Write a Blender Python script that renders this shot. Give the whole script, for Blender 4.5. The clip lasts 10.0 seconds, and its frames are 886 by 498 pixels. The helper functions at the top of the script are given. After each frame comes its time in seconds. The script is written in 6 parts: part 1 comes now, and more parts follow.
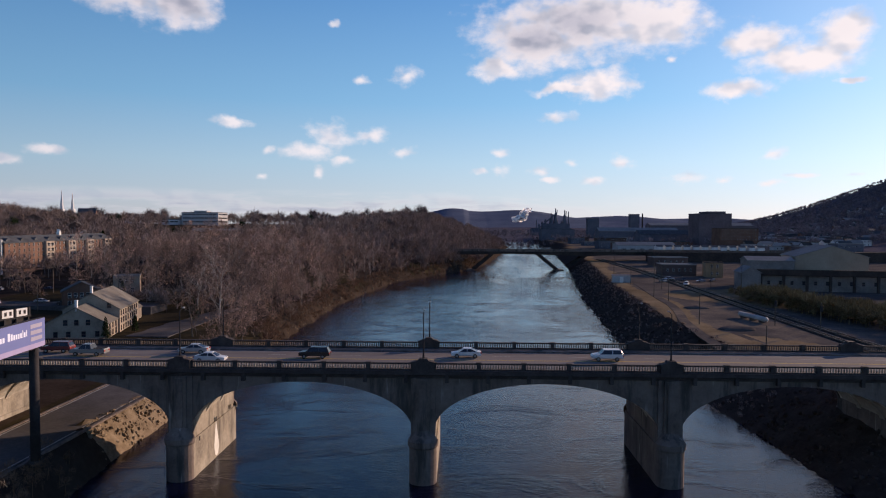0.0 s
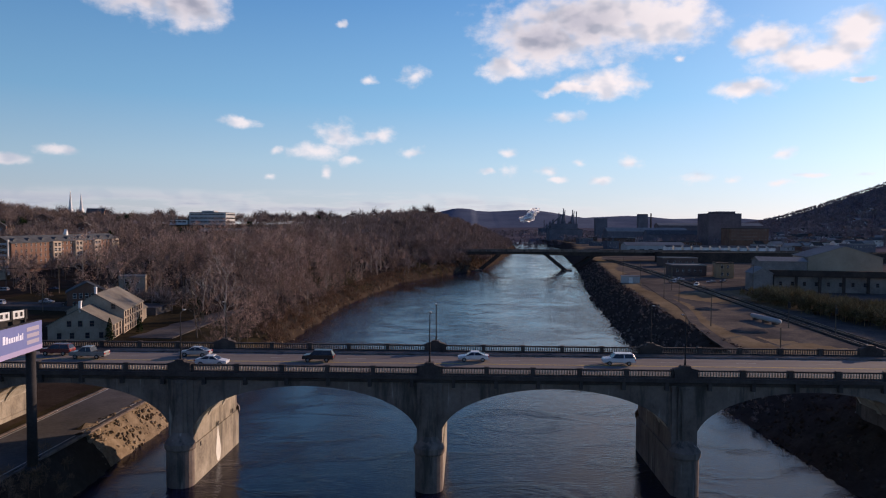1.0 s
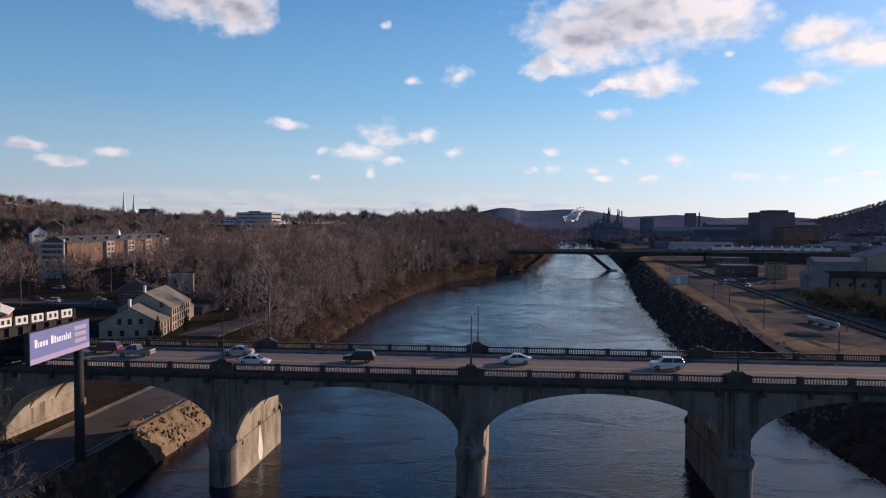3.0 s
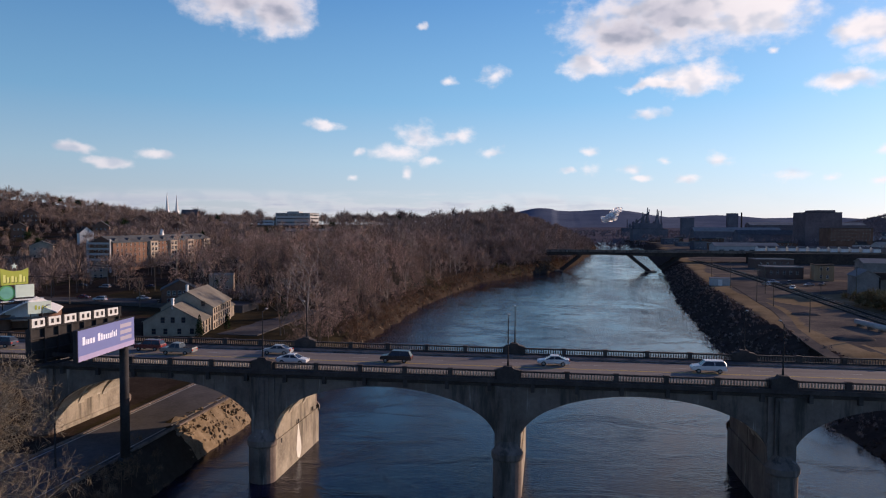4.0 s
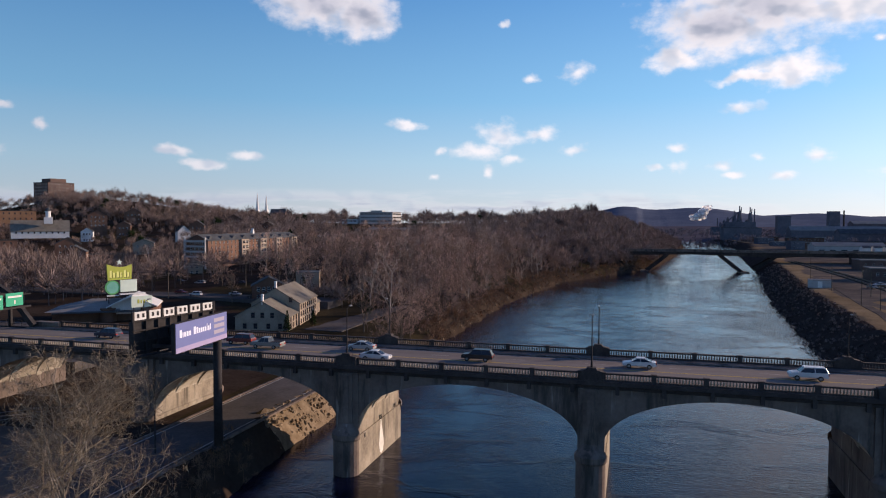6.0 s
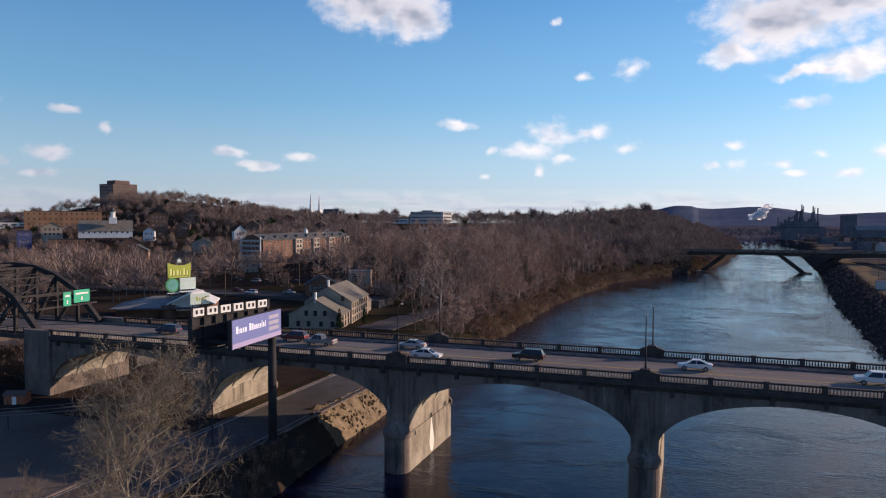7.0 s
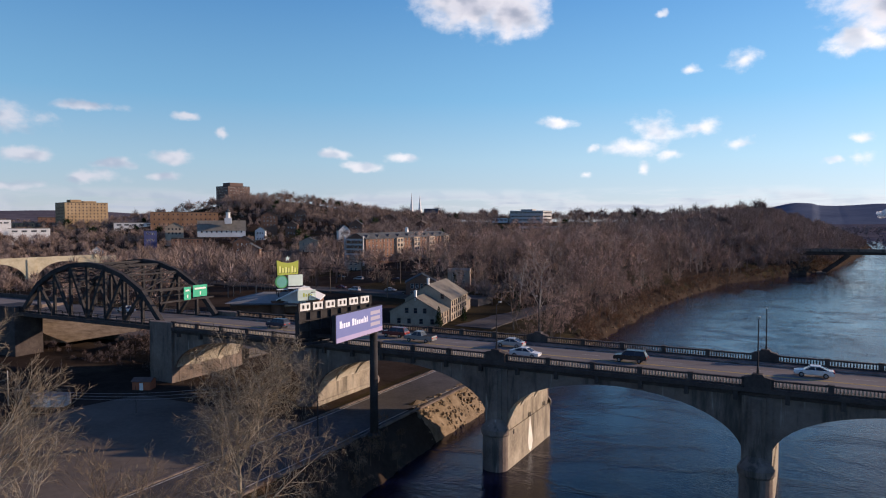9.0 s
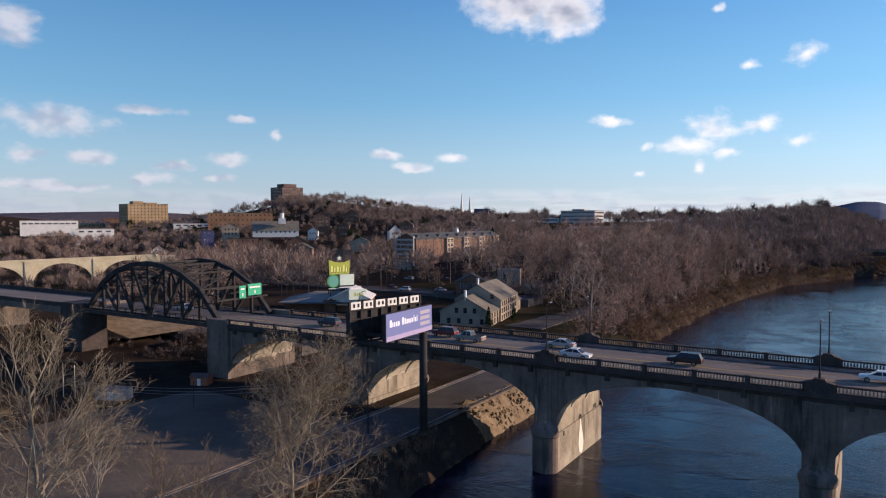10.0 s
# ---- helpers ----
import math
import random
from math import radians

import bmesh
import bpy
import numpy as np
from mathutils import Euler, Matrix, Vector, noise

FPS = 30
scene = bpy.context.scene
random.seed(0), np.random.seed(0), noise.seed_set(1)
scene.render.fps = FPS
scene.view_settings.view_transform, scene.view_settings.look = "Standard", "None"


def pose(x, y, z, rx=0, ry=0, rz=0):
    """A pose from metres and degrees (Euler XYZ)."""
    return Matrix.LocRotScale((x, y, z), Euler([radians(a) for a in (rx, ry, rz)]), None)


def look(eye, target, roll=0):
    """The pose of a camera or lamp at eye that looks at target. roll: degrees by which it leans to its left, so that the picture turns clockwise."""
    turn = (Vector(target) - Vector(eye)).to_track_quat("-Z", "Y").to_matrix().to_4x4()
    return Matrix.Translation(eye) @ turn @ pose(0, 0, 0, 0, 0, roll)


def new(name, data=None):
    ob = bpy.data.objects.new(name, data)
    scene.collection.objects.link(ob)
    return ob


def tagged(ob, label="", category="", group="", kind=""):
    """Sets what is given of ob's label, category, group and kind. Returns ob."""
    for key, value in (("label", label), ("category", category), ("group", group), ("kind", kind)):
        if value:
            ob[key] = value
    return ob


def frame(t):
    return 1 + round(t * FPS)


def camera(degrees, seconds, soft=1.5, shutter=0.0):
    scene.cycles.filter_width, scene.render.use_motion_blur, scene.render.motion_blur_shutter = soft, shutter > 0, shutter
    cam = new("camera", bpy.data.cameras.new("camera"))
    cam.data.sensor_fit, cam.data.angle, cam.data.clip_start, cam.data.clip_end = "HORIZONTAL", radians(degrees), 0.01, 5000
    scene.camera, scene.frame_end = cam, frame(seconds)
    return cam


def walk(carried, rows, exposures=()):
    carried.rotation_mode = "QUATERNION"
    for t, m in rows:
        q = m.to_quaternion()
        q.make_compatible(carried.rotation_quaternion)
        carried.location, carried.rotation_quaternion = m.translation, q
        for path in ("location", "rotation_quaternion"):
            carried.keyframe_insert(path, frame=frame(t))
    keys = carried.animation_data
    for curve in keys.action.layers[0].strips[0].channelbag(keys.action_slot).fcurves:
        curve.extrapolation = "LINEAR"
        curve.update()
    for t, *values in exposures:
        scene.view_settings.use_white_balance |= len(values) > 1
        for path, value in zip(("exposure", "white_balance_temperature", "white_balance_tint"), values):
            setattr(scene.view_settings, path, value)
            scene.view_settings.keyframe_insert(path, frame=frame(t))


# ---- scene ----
cam = camera(66.0, 10.0, soft=1.1)
PATH = [
    (0, (-0.032, -3.953, 36.899), (-0.019, -1.954, 36.825), 0.3),
    (0.5, (0.032, -2.542, 36.91), (0.035, -0.543, 36.837), 0.3),
    (1, (0.086, -1.302, 36.934), (0.077, 0.697, 36.86), 0.3),
    (1.5, (0.167, -0.393, 36.941), (0.142, 1.605, 36.867), 0.2),
    (2, (0.252, 0.108, 36.937), (0.203, 2.106, 36.863), 0.2),
    (3.5, (0.257, 0.429, 36.954), (0.069, 2.419, 36.878), 0.2),
    (4, (0.159, 0.478, 36.968), (-0.082, 2.462, 36.893), 0.2),
    (4.5, (0.074, 0.532, 36.962), (-0.222, 2.508, 36.885), 0.2),
    (5, (0.059, 0.64, 36.955), (-0.292, 2.608, 36.878), 0.2),
    (5.5, (0.014, 0.722, 36.951), (-0.394, 2.678, 36.873), 0.2),
    (7, (-0.058, 0.814, 36.764), (-0.674, 2.715, 36.684), 0.1),
    (7.5, (-0.041, 0.831, 36.716), (-0.725, 2.709, 36.636), 0.1),
    (8, (0.0, 0.842, 36.672), (-0.753, 2.693, 36.591), 0.1),
    (8.5, (0.039, 0.806, 36.626), (-0.781, 2.628, 36.544), 0.0),
    (9, (0.074, 0.763, 36.577), (-0.811, 2.554, 36.495), -0.1),
    (9.5, (0.123, 0.77, 36.549), (-0.827, 2.528, 36.467), -0.0),
    (10, (0.169, 0.777, 36.512), (-0.845, 2.498, 36.431), -0.2),
]
walk(cam, [(t, look(eye, target, roll)) for t, eye, target, roll in PATH], [(0.0, -0.12, 6850, 26.5), (5.0, -0.02, 6750, 24.5), (10.0, 0.15, 6650, 21)])


# ---- world, sun ----
SUN_AZ, SUN_EL = 36.0, 13.5      # degrees from +x towards +y, and above the horizon
sun_dir = Vector((math.cos(radians(SUN_EL)) * math.cos(radians(SUN_AZ)), math.cos(radians(SUN_EL)) * math.sin(radians(SUN_AZ)), math.sin(radians(SUN_EL))))
sun_data = bpy.data.lights.new("sun", "SUN")
sun_data.energy, sun_data.angle, sun_data.color = 5.0, radians(0.5), (1.0, 0.80, 0.58)
sun = new("sun", sun_data)
sun.matrix_world = look(sun_dir * 300, (0, 0, 0))

# clouds: azimuth, elevation, half width, half height, in degrees
CLOUDS_BIG = [(12.1, 16.0, 8.2, 2.6), (17.4, 15.7, 3.8, 2.1), (8.0, 14.9, 4.6, 2.6), (13.1, 11.2, 2.7, 1.2), (10.4, 11.0, 2.7, 0.5), (4.8, 12.8, 2.0, 0.9), (24.8, 13.8, 2.3, 1.2), (27.9, 12.1, 3.9, 1.3), (30.4, 13.4, 1.9, 1.7), (23.3, 10.2, 2.4, 0.7), (31.1, 10.3, 1.0, 0.3), (-20.6, 16.6, 3.0, 1.9), (-23.9, 17.4, 4.6, 1.8), (14.0, 21.0, 8.0, 3.4), (23.0, 24.0, 9.0, 4.0), (31.0, 21.5, 5.5, 2.6)]
CLOUDS_MID = [(-8.8, 7.2, 2.3, 1.0), (-5.5, 7.3, 1.6, 0.7), (-10.6, 5.9, 2.3, 0.8), (-7.8, 5.3, 1.3, 0.5), (-10.0, 4.3, 0.6, 0.6), (-14.1, 6.0, 0.5, 0.4), (-2.9, 6.0, 1.1, 0.5), (-2.8, 12.1, 1.2, 0.7), (-6.5, 11.7, 0.8, 0.4), (-8.7, 15.9, 0.5, 0.3), (9.5, 8.8, 1.7, 0.5), (18.7, 12.8, 0.5, 0.3), (5.1, 5.9, 0.7, 0.4), (5.1, 4.6, 1.1, 0.7), (3.5, 4.4, 0.8, 0.3), (8.4, 4.4, 0.8, 0.5), (9.1, 3.6, 1.0, 0.3), (11.0, 5.0, 0.7, 0.4), (15.0, 5.0, 1.0, 0.7), (12.5, 3.6, 0.9, 0.4), (-16.8, 8.0, 1.7, 0.4), (-14.6, 3.8, 0.6, 0.3)]
CLOUDS_RIGHT = [(19.7, 3.7, 1.5, 0.5), (22.6, 3.5, 1.0, 0.4), (26.1, 5.4, 1.1, 0.5), (26.0, 3.2, 1.1, 0.3), (28.1, 3.7, 1.0, 0.2), (31.3, 3.7, 0.8, 0.2), (-29.8, 5.2, 1.6, 0.4)]
CLOUDS_WEST = [(-35.2, 5.5, 1.4, 0.5), (-33.0, 4.6, 1.8, 0.45)]
CLOUDS_LEFT = [(-62.5, 13.8, 1.7, 1.5), (-59.9, 7.4, 3.5, 1.1), (-61.7, 4.9, 1.4, 0.6), (-57.4, 4.9, 1.5, 0.6), (-51.9, 4.4, 1.4, 0.4), (-47.9, 5.0, 1.7, 0.6), (-53.5, 3.4, 2.0, 0.6), (-48.5, 3.5, 1.1, 0.4), (-60.3, 2.6, 4.1, 0.5), (-62.8, 2.8, 1.4, 0.5), (-53.8, 8.5, 2.4, 0.4), (-46.7, 8.2, 1.0, 0.3), (-44.2, 7.1, 0.6, 0.4)]


class Net:
    """Short hand for node trees."""

    def __init__(self, tree):
        self.tree = tree
        tree.nodes.clear()

    def node(self, kind, **settings):
        n = self.tree.nodes.new(kind)
        for key, value in settings.items():
            if key in ("operation", "blend_type", "data_type"):
                if key == "operation":
                    n.operation = value
                elif key == "blend_type":
                    n.blend_type = value
                else:
                    n.data_type = value
        return n

    def link(self, a, b):
        self.tree.links.new(a, b)

    def put(self, socket, value):
        if isinstance(value, bpy.types.NodeSocket):
            self.link(value, socket)
        else:
            socket.default_value = value

    def math(self, op, a, b=0.0, c=None, clamp=False):
        n = self.node("ShaderNodeMath", operation=op)
        n.use_clamp = clamp
        self.put(n.inputs[0], a)
        self.put(n.inputs[1], b)
        if c is not None:
            self.put(n.inputs[2], c)
        return n.outputs[0]

    def vec(self, op, a, b=(0, 0, 0)):
        n = self.node("ShaderNodeVectorMath", operation=op)
        self.put(n.inputs[0], a)
        self.put(n.inputs[1], b)
        return n.outputs["Value"] if op in ("LENGTH", "DOT_PRODUCT", "DISTANCE") else n.outputs[0]

    def noise(self, where, scale, detail=4.0, rough=0.55, distortion=0.0):
        n = self.node("ShaderNodeTexNoise")
        self.put(n.inputs["Vector"], where)
        n.inputs["Scale"].default_value, n.inputs["Detail"].default_value = scale, detail
        n.inputs["Roughness"].default_value, n.inputs["Distortion"].default_value = rough, distortion
        return n.outputs["Fac"], n.outputs["Color"]

    def ramp(self, fac, stops):
        n = self.node("ShaderNodeValToRGB")
        self.put(n.inputs[0], fac)
        r = n.color_ramp
        while len(r.elements) < len(stops):
            r.elements.new(0.5)
        for e, (at, col) in zip(r.elements, stops):
            e.position = at
            e.color = (*col, 1) if len(col) == 3 else col
        return n.outputs[0]

    def mix(self, fac, a, b, blend="MIX"):
        n = self.node("ShaderNodeMix", data_type="RGBA", blend_type=blend)
        self.put(n.inputs[0], fac)
        for s, v in ((n.inputs[6], a), (n.inputs[7], b)):
            self.put(s, (*v, 1) if isinstance(v, tuple) and len(v) == 3 else v)
        return n.outputs[2]

    def smooth(self, x, lo, hi):
        n = self.node("ShaderNodeMapRange")
        n.interpolation_type = "SMOOTHSTEP"
        self.put(n.inputs[0], x)
        n.inputs[1].default_value, n.inputs[2].default_value = lo, hi
        return n.outputs[0]


world = bpy.data.worlds.new("world")
scene.world = world
world.use_nodes = True
W = Net(world.node_tree)
sky = W.node("ShaderNodeTexSky")
sky.sky_type, sky.sun_disc = "NISHITA", False
sky.sun_elevation, sky.sun_rotation = radians(SUN_EL), radians(90 - SUN_AZ)
sky.air_density, sky.dust_density, sky.ozone_density, sky.altitude = 1.0, 0.1, 3.4, 100
coords = W.node("ShaderNodeTexCoord").outputs["Generated"]
sep = W.node("ShaderNodeSeparateXYZ")
W.link(coords, sep.inputs[0])
DEG = 180 / math.pi
az = W.math("MULTIPLY", W.math("ARCTAN2", sep.outputs[0], sep.outputs[1]), DEG)
el = W.math("MULTIPLY", W.math("ARCSINE", sep.outputs[2]), DEG)
comb = W.node("ShaderNodeCombineXYZ")
W.link(az, comb.inputs[0])
W.link(el, comb.inputs[1])
flat = comb.outputs[0]
warp = W.vec("SUBTRACT", W.noise(flat, 0.35, 5, 0.6)[1], (0.5, 0.5, 0.5))
warped = W.vec("ADD", flat, W.vec("MULTIPLY", warp, (3.0, 1.9, 0)))
lump_at = W.vec("MULTIPLY", flat, (1, 1.5, 1))
lumps, _ = W.noise(lump_at, 0.5, 7, 0.56)
soft_lumps, _ = W.noise(lump_at, 0.4, 2.5, 0.45)
lumps_sunward, _ = W.noise(W.vec("ADD", lump_at, (0.7, 1.0, 0)), 0.4, 2.5, 0.45)
relief = W.smooth(W.math("SUBTRACT", soft_lumps, lumps_sunward), -0.2, 0.06)


gently = W.vec("ADD", flat, W.vec("MULTIPLY", warp, (1.7, 1.1, 0)))


def cover(clouds, warped):
    nearest = None
    for a, e, ra, re in clouds:
        d = W.vec("LENGTH", W.vec("MULTIPLY", W.vec("SUBTRACT", warped, (a, e, 0)), (1 / ra, 1 / re, 0)))
        nearest = d if nearest is None else W.math("MINIMUM", nearest, d)
    return W.math("SUBTRACT", 1.25, nearest)


big = cover(CLOUDS_BIG, warped)
small = cover(CLOUDS_MID + CLOUDS_RIGHT, gently)
west = cover(CLOUDS_LEFT + CLOUDS_WEST, gently)
lump = W.math("MULTIPLY", W.math("SUBTRACT", lumps, 0.5), 1.5)
big_d = W.math("ADD", big, lump)
small_d = W.math("ADD", small, W.math("MULTIPLY", lump, 1.7))
# thin banks low over the horizon
bank_n, _ = W.noise(W.vec("MULTIPLY", flat, (0.10, 0.75, 1)), 1.0, 5, 0.6)
low = W.math("MULTIPLY", W.smooth(el, 0.4, 1.2), W.math("SUBTRACT", 1.0, W.smooth(el, 1.5, 2.9)))
bank = W.math("MULTIPLY", W.smooth(bank_n, 0.40, 0.60), low)
left_only = W.math("SUBTRACT", 1.0, W.smooth(az, -5, 25))
bank = W.math("MULTIPLY", bank, left_only)
density = W.math("MAXIMUM", W.smooth(big_d, -0.08, 0.85), W.math("MULTIPLY", W.smooth(small_d, 0.02, 1.25), 0.85))
west_d = W.math("ADD", west, W.math("MULTIPLY", lump, 1.3))
density = W.math("MAXIMUM", density, W.math("MULTIPLY", W.smooth(west_d, 0.0, 0.95), 0.8))
density = W.math("MAXIMUM", density, W.math("MULTIPLY", bank, 0.75))
# thick parts are grey, rims white
thick = W.smooth(W.math("ADD", big, W.math("MULTIPLY", W.math("SUBTRACT", lumps, 0.5), 0.8)), 0.1, 1.3)
grey_side = W.math("ADD", W.math("MULTIPLY", W.math("SUBTRACT", 1.0, W.smooth(az, 9, 19)), 0.85), 0.15)
thick = W.math("MULTIPLY", W.math("MULTIPLY", thick, W.smooth(el, 11.8, 15.0)), grey_side)
cloud_col = W.mix(relief, (4.8, 5.5, 6.0), (6.9, 7.1, 7.0))
cloud_col = W.mix(thick, cloud_col, W.mix(relief, (2.3, 2.75, 3.4), (3.6, 4.0, 4.6)))
far_left = W.math("SUBTRACT", 1.0, W.smooth(az, -55, -15))
cloud_col = W.mix(W.math("MULTIPLY", far_left, 0.85), cloud_col, W.mix(relief, (2.35, 2.95, 3.75), (4.1, 4.45, 4.9)))
cloud_col = W.mix(W.math("MULTIPLY", bank, 0.9), cloud_col, (2.8, 3.5, 4.25))
clear = W.ramp(W.math("DIVIDE", el, 90.0, clamp=True), [(0.0, (4.3, 5.2, 5.95)), (0.055, (3.1, 5.3, 6.6)), (0.11, (1.55, 4.25, 6.5)), (0.2, (0.7, 2.75, 5.5)), (0.26, (0.3, 1.2, 3.3)), (0.32, (0.14, 0.58, 2.1)), (0.5, (0.14, 0.48, 1.8)), (1.0, (0.2, 0.6, 1.8))])
sky_col = W.mix(0.74, sky.outputs[0], clear)
towards_sun = W.math("ADD", 0.82, W.math("MULTIPLY", W.smooth(az, -45, 40), 0.33))      # paler sky towards the sun
sky_col = W.vec("MULTIPLY", sky_col, W.math("SUBTRACT", towards_sun, W.math("MULTIPLY", far_left, 0.07)))
facing = W.math("MAXIMUM", W.vec("DOT_PRODUCT", coords, tuple(sun_dir)), 0.0)
aureole = W.math("MULTIPLY", W.math("POWER", facing, 11.0), 0.8)
sky_col = W.vec("ADD", sky_col, W.vec("MULTIPLY", (3.4, 3.3, 2.9), aureole))
sky_col = W.mix(density, sky_col, cloud_col)
back = W.node("ShaderNodeBackground")
W.link(sky_col, back.inputs[0])
back.inputs[1].default_value = 0.14
out = W.node("ShaderNodeOutputWorld")
W.link(back.outputs[0], out.inputs[0])

# ---- materials ----
def material(name, colours, scale=1.0, rough=0.85, bump=0.2, fine=8.0, metal=0.0, spread=(0.3, 0.7), stretch=(1, 1, 1), per_object=0.0, per_island=0.0, spec=0.3, stain=None, streak=None):
    """A mottled surface: two colours mixed by coarse and fine noise, with relief; sizes in metres."""
    m = bpy.data.materials.new(name)
    m.use_nodes = True
    n = Net(m.node_tree)
    where = n.node("ShaderNodeNewGeometry").outputs["Position"]
    if stretch != (1, 1, 1):
        where = n.vec("MULTIPLY", where, stretch)
    coarse, _ = n.noise(where, scale, 5, 0.6)
    grain, _ = n.noise(where, scale * fine, 4, 0.6)
    fac = n.math("ADD", n.math("MULTIPLY", coarse, 0.7), n.math("MULTIPLY", grain, 0.3))
    stops = [(spread[0] + (spread[1] - spread[0]) * i / max(1, len(colours) - 1), c) for i, c in enumerate(colours)]
    col = n.ramp(fac, stops)
    if stain:
        tint, size, lo, hi = stain
        s, _ = n.noise(n.vec("MULTIPLY", where, (1, 1, 0.16)), size, 5, 0.65)
        col = n.mix(n.smooth(s, lo, hi), col, tint)
    if streak:
        tint, size, lo, hi = streak
        s, _ = n.noise(n.vec("MULTIPLY", where, (1, 1, 0.07)), size, 3, 0.5)
        col = n.mix(n.smooth(s, lo, hi), col, tint)
    if per_object:
        r = n.node("ShaderNodeObjectInfo").outputs["Random"]
        col = n.mix(1.0, col, n.ramp(r, [(0, (1 - per_object,) * 3), (1, (1 + per_object,) * 3)]), "MULTIPLY")
    if per_island:
        r = n.node("ShaderNodeNewGeometry").outputs["Random Per Island"]
        col = n.mix(1.0, col, n.ramp(r, [(0, (1 - per_island,) * 3), (1, (1 + per_island,) * 3)]), "MULTIPLY")
    p = n.node("ShaderNodeBsdfPrincipled")
    n.put(p.inputs["Base Color"], col)
    p.inputs["Metallic"].default_value = metal
    p.inputs["Specular IOR Level"].default_value = spec
    n.put(p.inputs["Roughness"], n.math("ADD", rough - 0.08, n.math("MULTIPLY", grain, 0.16), clamp=True))
    if bump:
        b = n.node("ShaderNodeBump")
        b.inputs["Strength"].default_value, b.inputs["Distance"].default_value = bump, 0.25 / scale / fine
        n.link(grain, b.inputs["Height"])
        n.link(b.outputs[0], p.inputs["Normal"])
    o = n.node("ShaderNodeOutputMaterial")
    n.link(p.outputs[0], o.inputs[0])
    return m


def glass_material(name, tint, rough=0.08):
    m = bpy.data.materials.new(name)
    m.use_nodes = True
    n = Net(m.node_tree)
    p = n.node("ShaderNodeBsdfPrincipled")
    where = n.node("ShaderNodeNewGeometry").outputs["Position"]
    v, _ = n.noise(where, 0.7, 2, 0.5)
    n.put(p.inputs["Base Color"], n.ramp(v, [(0.3, tint), (0.7, tuple(c * 1.8 for c in tint))]))
    p.inputs["Roughness"].default_value = rough
    p.inputs["Specular IOR Level"].default_value = 0.6
    o = n.node("ShaderNodeOutputMaterial")
    n.link(p.outputs[0], o.inputs[0])
    return m


# Tone lowered for the shaded bridge faces; stains and streaks are weathering.
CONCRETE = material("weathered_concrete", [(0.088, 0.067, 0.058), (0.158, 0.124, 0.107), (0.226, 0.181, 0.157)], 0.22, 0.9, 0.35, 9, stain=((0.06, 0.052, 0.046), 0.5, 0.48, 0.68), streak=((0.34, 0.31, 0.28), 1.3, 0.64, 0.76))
# Sunlit copy of the bridge concrete, paler for the arch vaults.
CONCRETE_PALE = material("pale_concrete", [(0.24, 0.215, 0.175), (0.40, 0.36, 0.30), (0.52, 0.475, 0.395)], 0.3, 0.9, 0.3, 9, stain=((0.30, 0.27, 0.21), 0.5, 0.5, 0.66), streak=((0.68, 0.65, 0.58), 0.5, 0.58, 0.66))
CONCRETE_DARK = material("dark_concrete", [(0.03, 0.024, 0.024), (0.055, 0.045, 0.043), (0.088, 0.073, 0.068)], 0.5, 0.92, 0.35, 8)
STREAK = material("white_lime_streak", [(0.62, 0.61, 0.57), (0.8, 0.79, 0.75)], 0.8, 0.85, 0.1)
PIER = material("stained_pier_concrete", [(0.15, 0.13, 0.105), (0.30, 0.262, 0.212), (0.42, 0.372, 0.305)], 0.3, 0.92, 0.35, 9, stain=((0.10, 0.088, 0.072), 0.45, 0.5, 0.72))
LOT = material("sunworn_car_park_asphalt", [(0.075, 0.06, 0.049), (0.125, 0.102, 0.083), (0.17, 0.14, 0.115)], 0.06, 0.95, 0.2, 22, spec=0.05)
ROADWAY = material("worn_asphalt", [(0.135, 0.118, 0.11), (0.19, 0.168, 0.157), (0.24, 0.215, 0.2)], 0.25, 0.95, 0.15, 14, stretch=(0.15, 1, 1), spec=0.1)
ASPHALT = material("dark_asphalt", [(0.055, 0.05, 0.05), (0.092, 0.084, 0.082), (0.135, 0.124, 0.118)], 0.12, 0.95, 0.2, 16, spec=0.05)
LINE_PAINT = material("road_paint", [(0.22, 0.21, 0.19), (0.48, 0.46, 0.43)], 0.8, 0.8, 0.0)
LINE_YELLOW = material("yellow_road_paint", [(0.5, 0.33, 0.06), (0.62, 0.43, 0.1)], 1.5, 0.8, 0.0)
LITTER = material("leaf_litter", [(0.024, 0.018, 0.015), (0.046, 0.034, 0.027), (0.075, 0.057, 0.044)], 0.09, 0.95, 0.5, 14, spec=0.0)
TURF = material("winter_turf", [(0.022, 0.018, 0.012), (0.042, 0.034, 0.021), (0.075, 0.06, 0.036)], 0.06, 0.95, 0.4, 18, spec=0.0)
DRY_GRASS = material("dry_grass", [(0.12, 0.088, 0.055), (0.215, 0.16, 0.10), (0.30, 0.23, 0.15)], 0.08, 0.95, 0.5, 16, spec=0.0)
GRAVEL = material("gravel_yard", [(0.055, 0.05, 0.049), (0.11, 0.098, 0.09), (0.23, 0.185, 0.14)], 0.07, 0.95, 0.3, 20, spec=0.0)
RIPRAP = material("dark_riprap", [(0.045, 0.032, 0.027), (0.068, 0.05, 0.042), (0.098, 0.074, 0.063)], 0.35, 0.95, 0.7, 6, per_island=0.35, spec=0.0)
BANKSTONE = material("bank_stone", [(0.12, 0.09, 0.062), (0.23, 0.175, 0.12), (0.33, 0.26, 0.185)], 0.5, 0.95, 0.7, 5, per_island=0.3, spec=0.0)
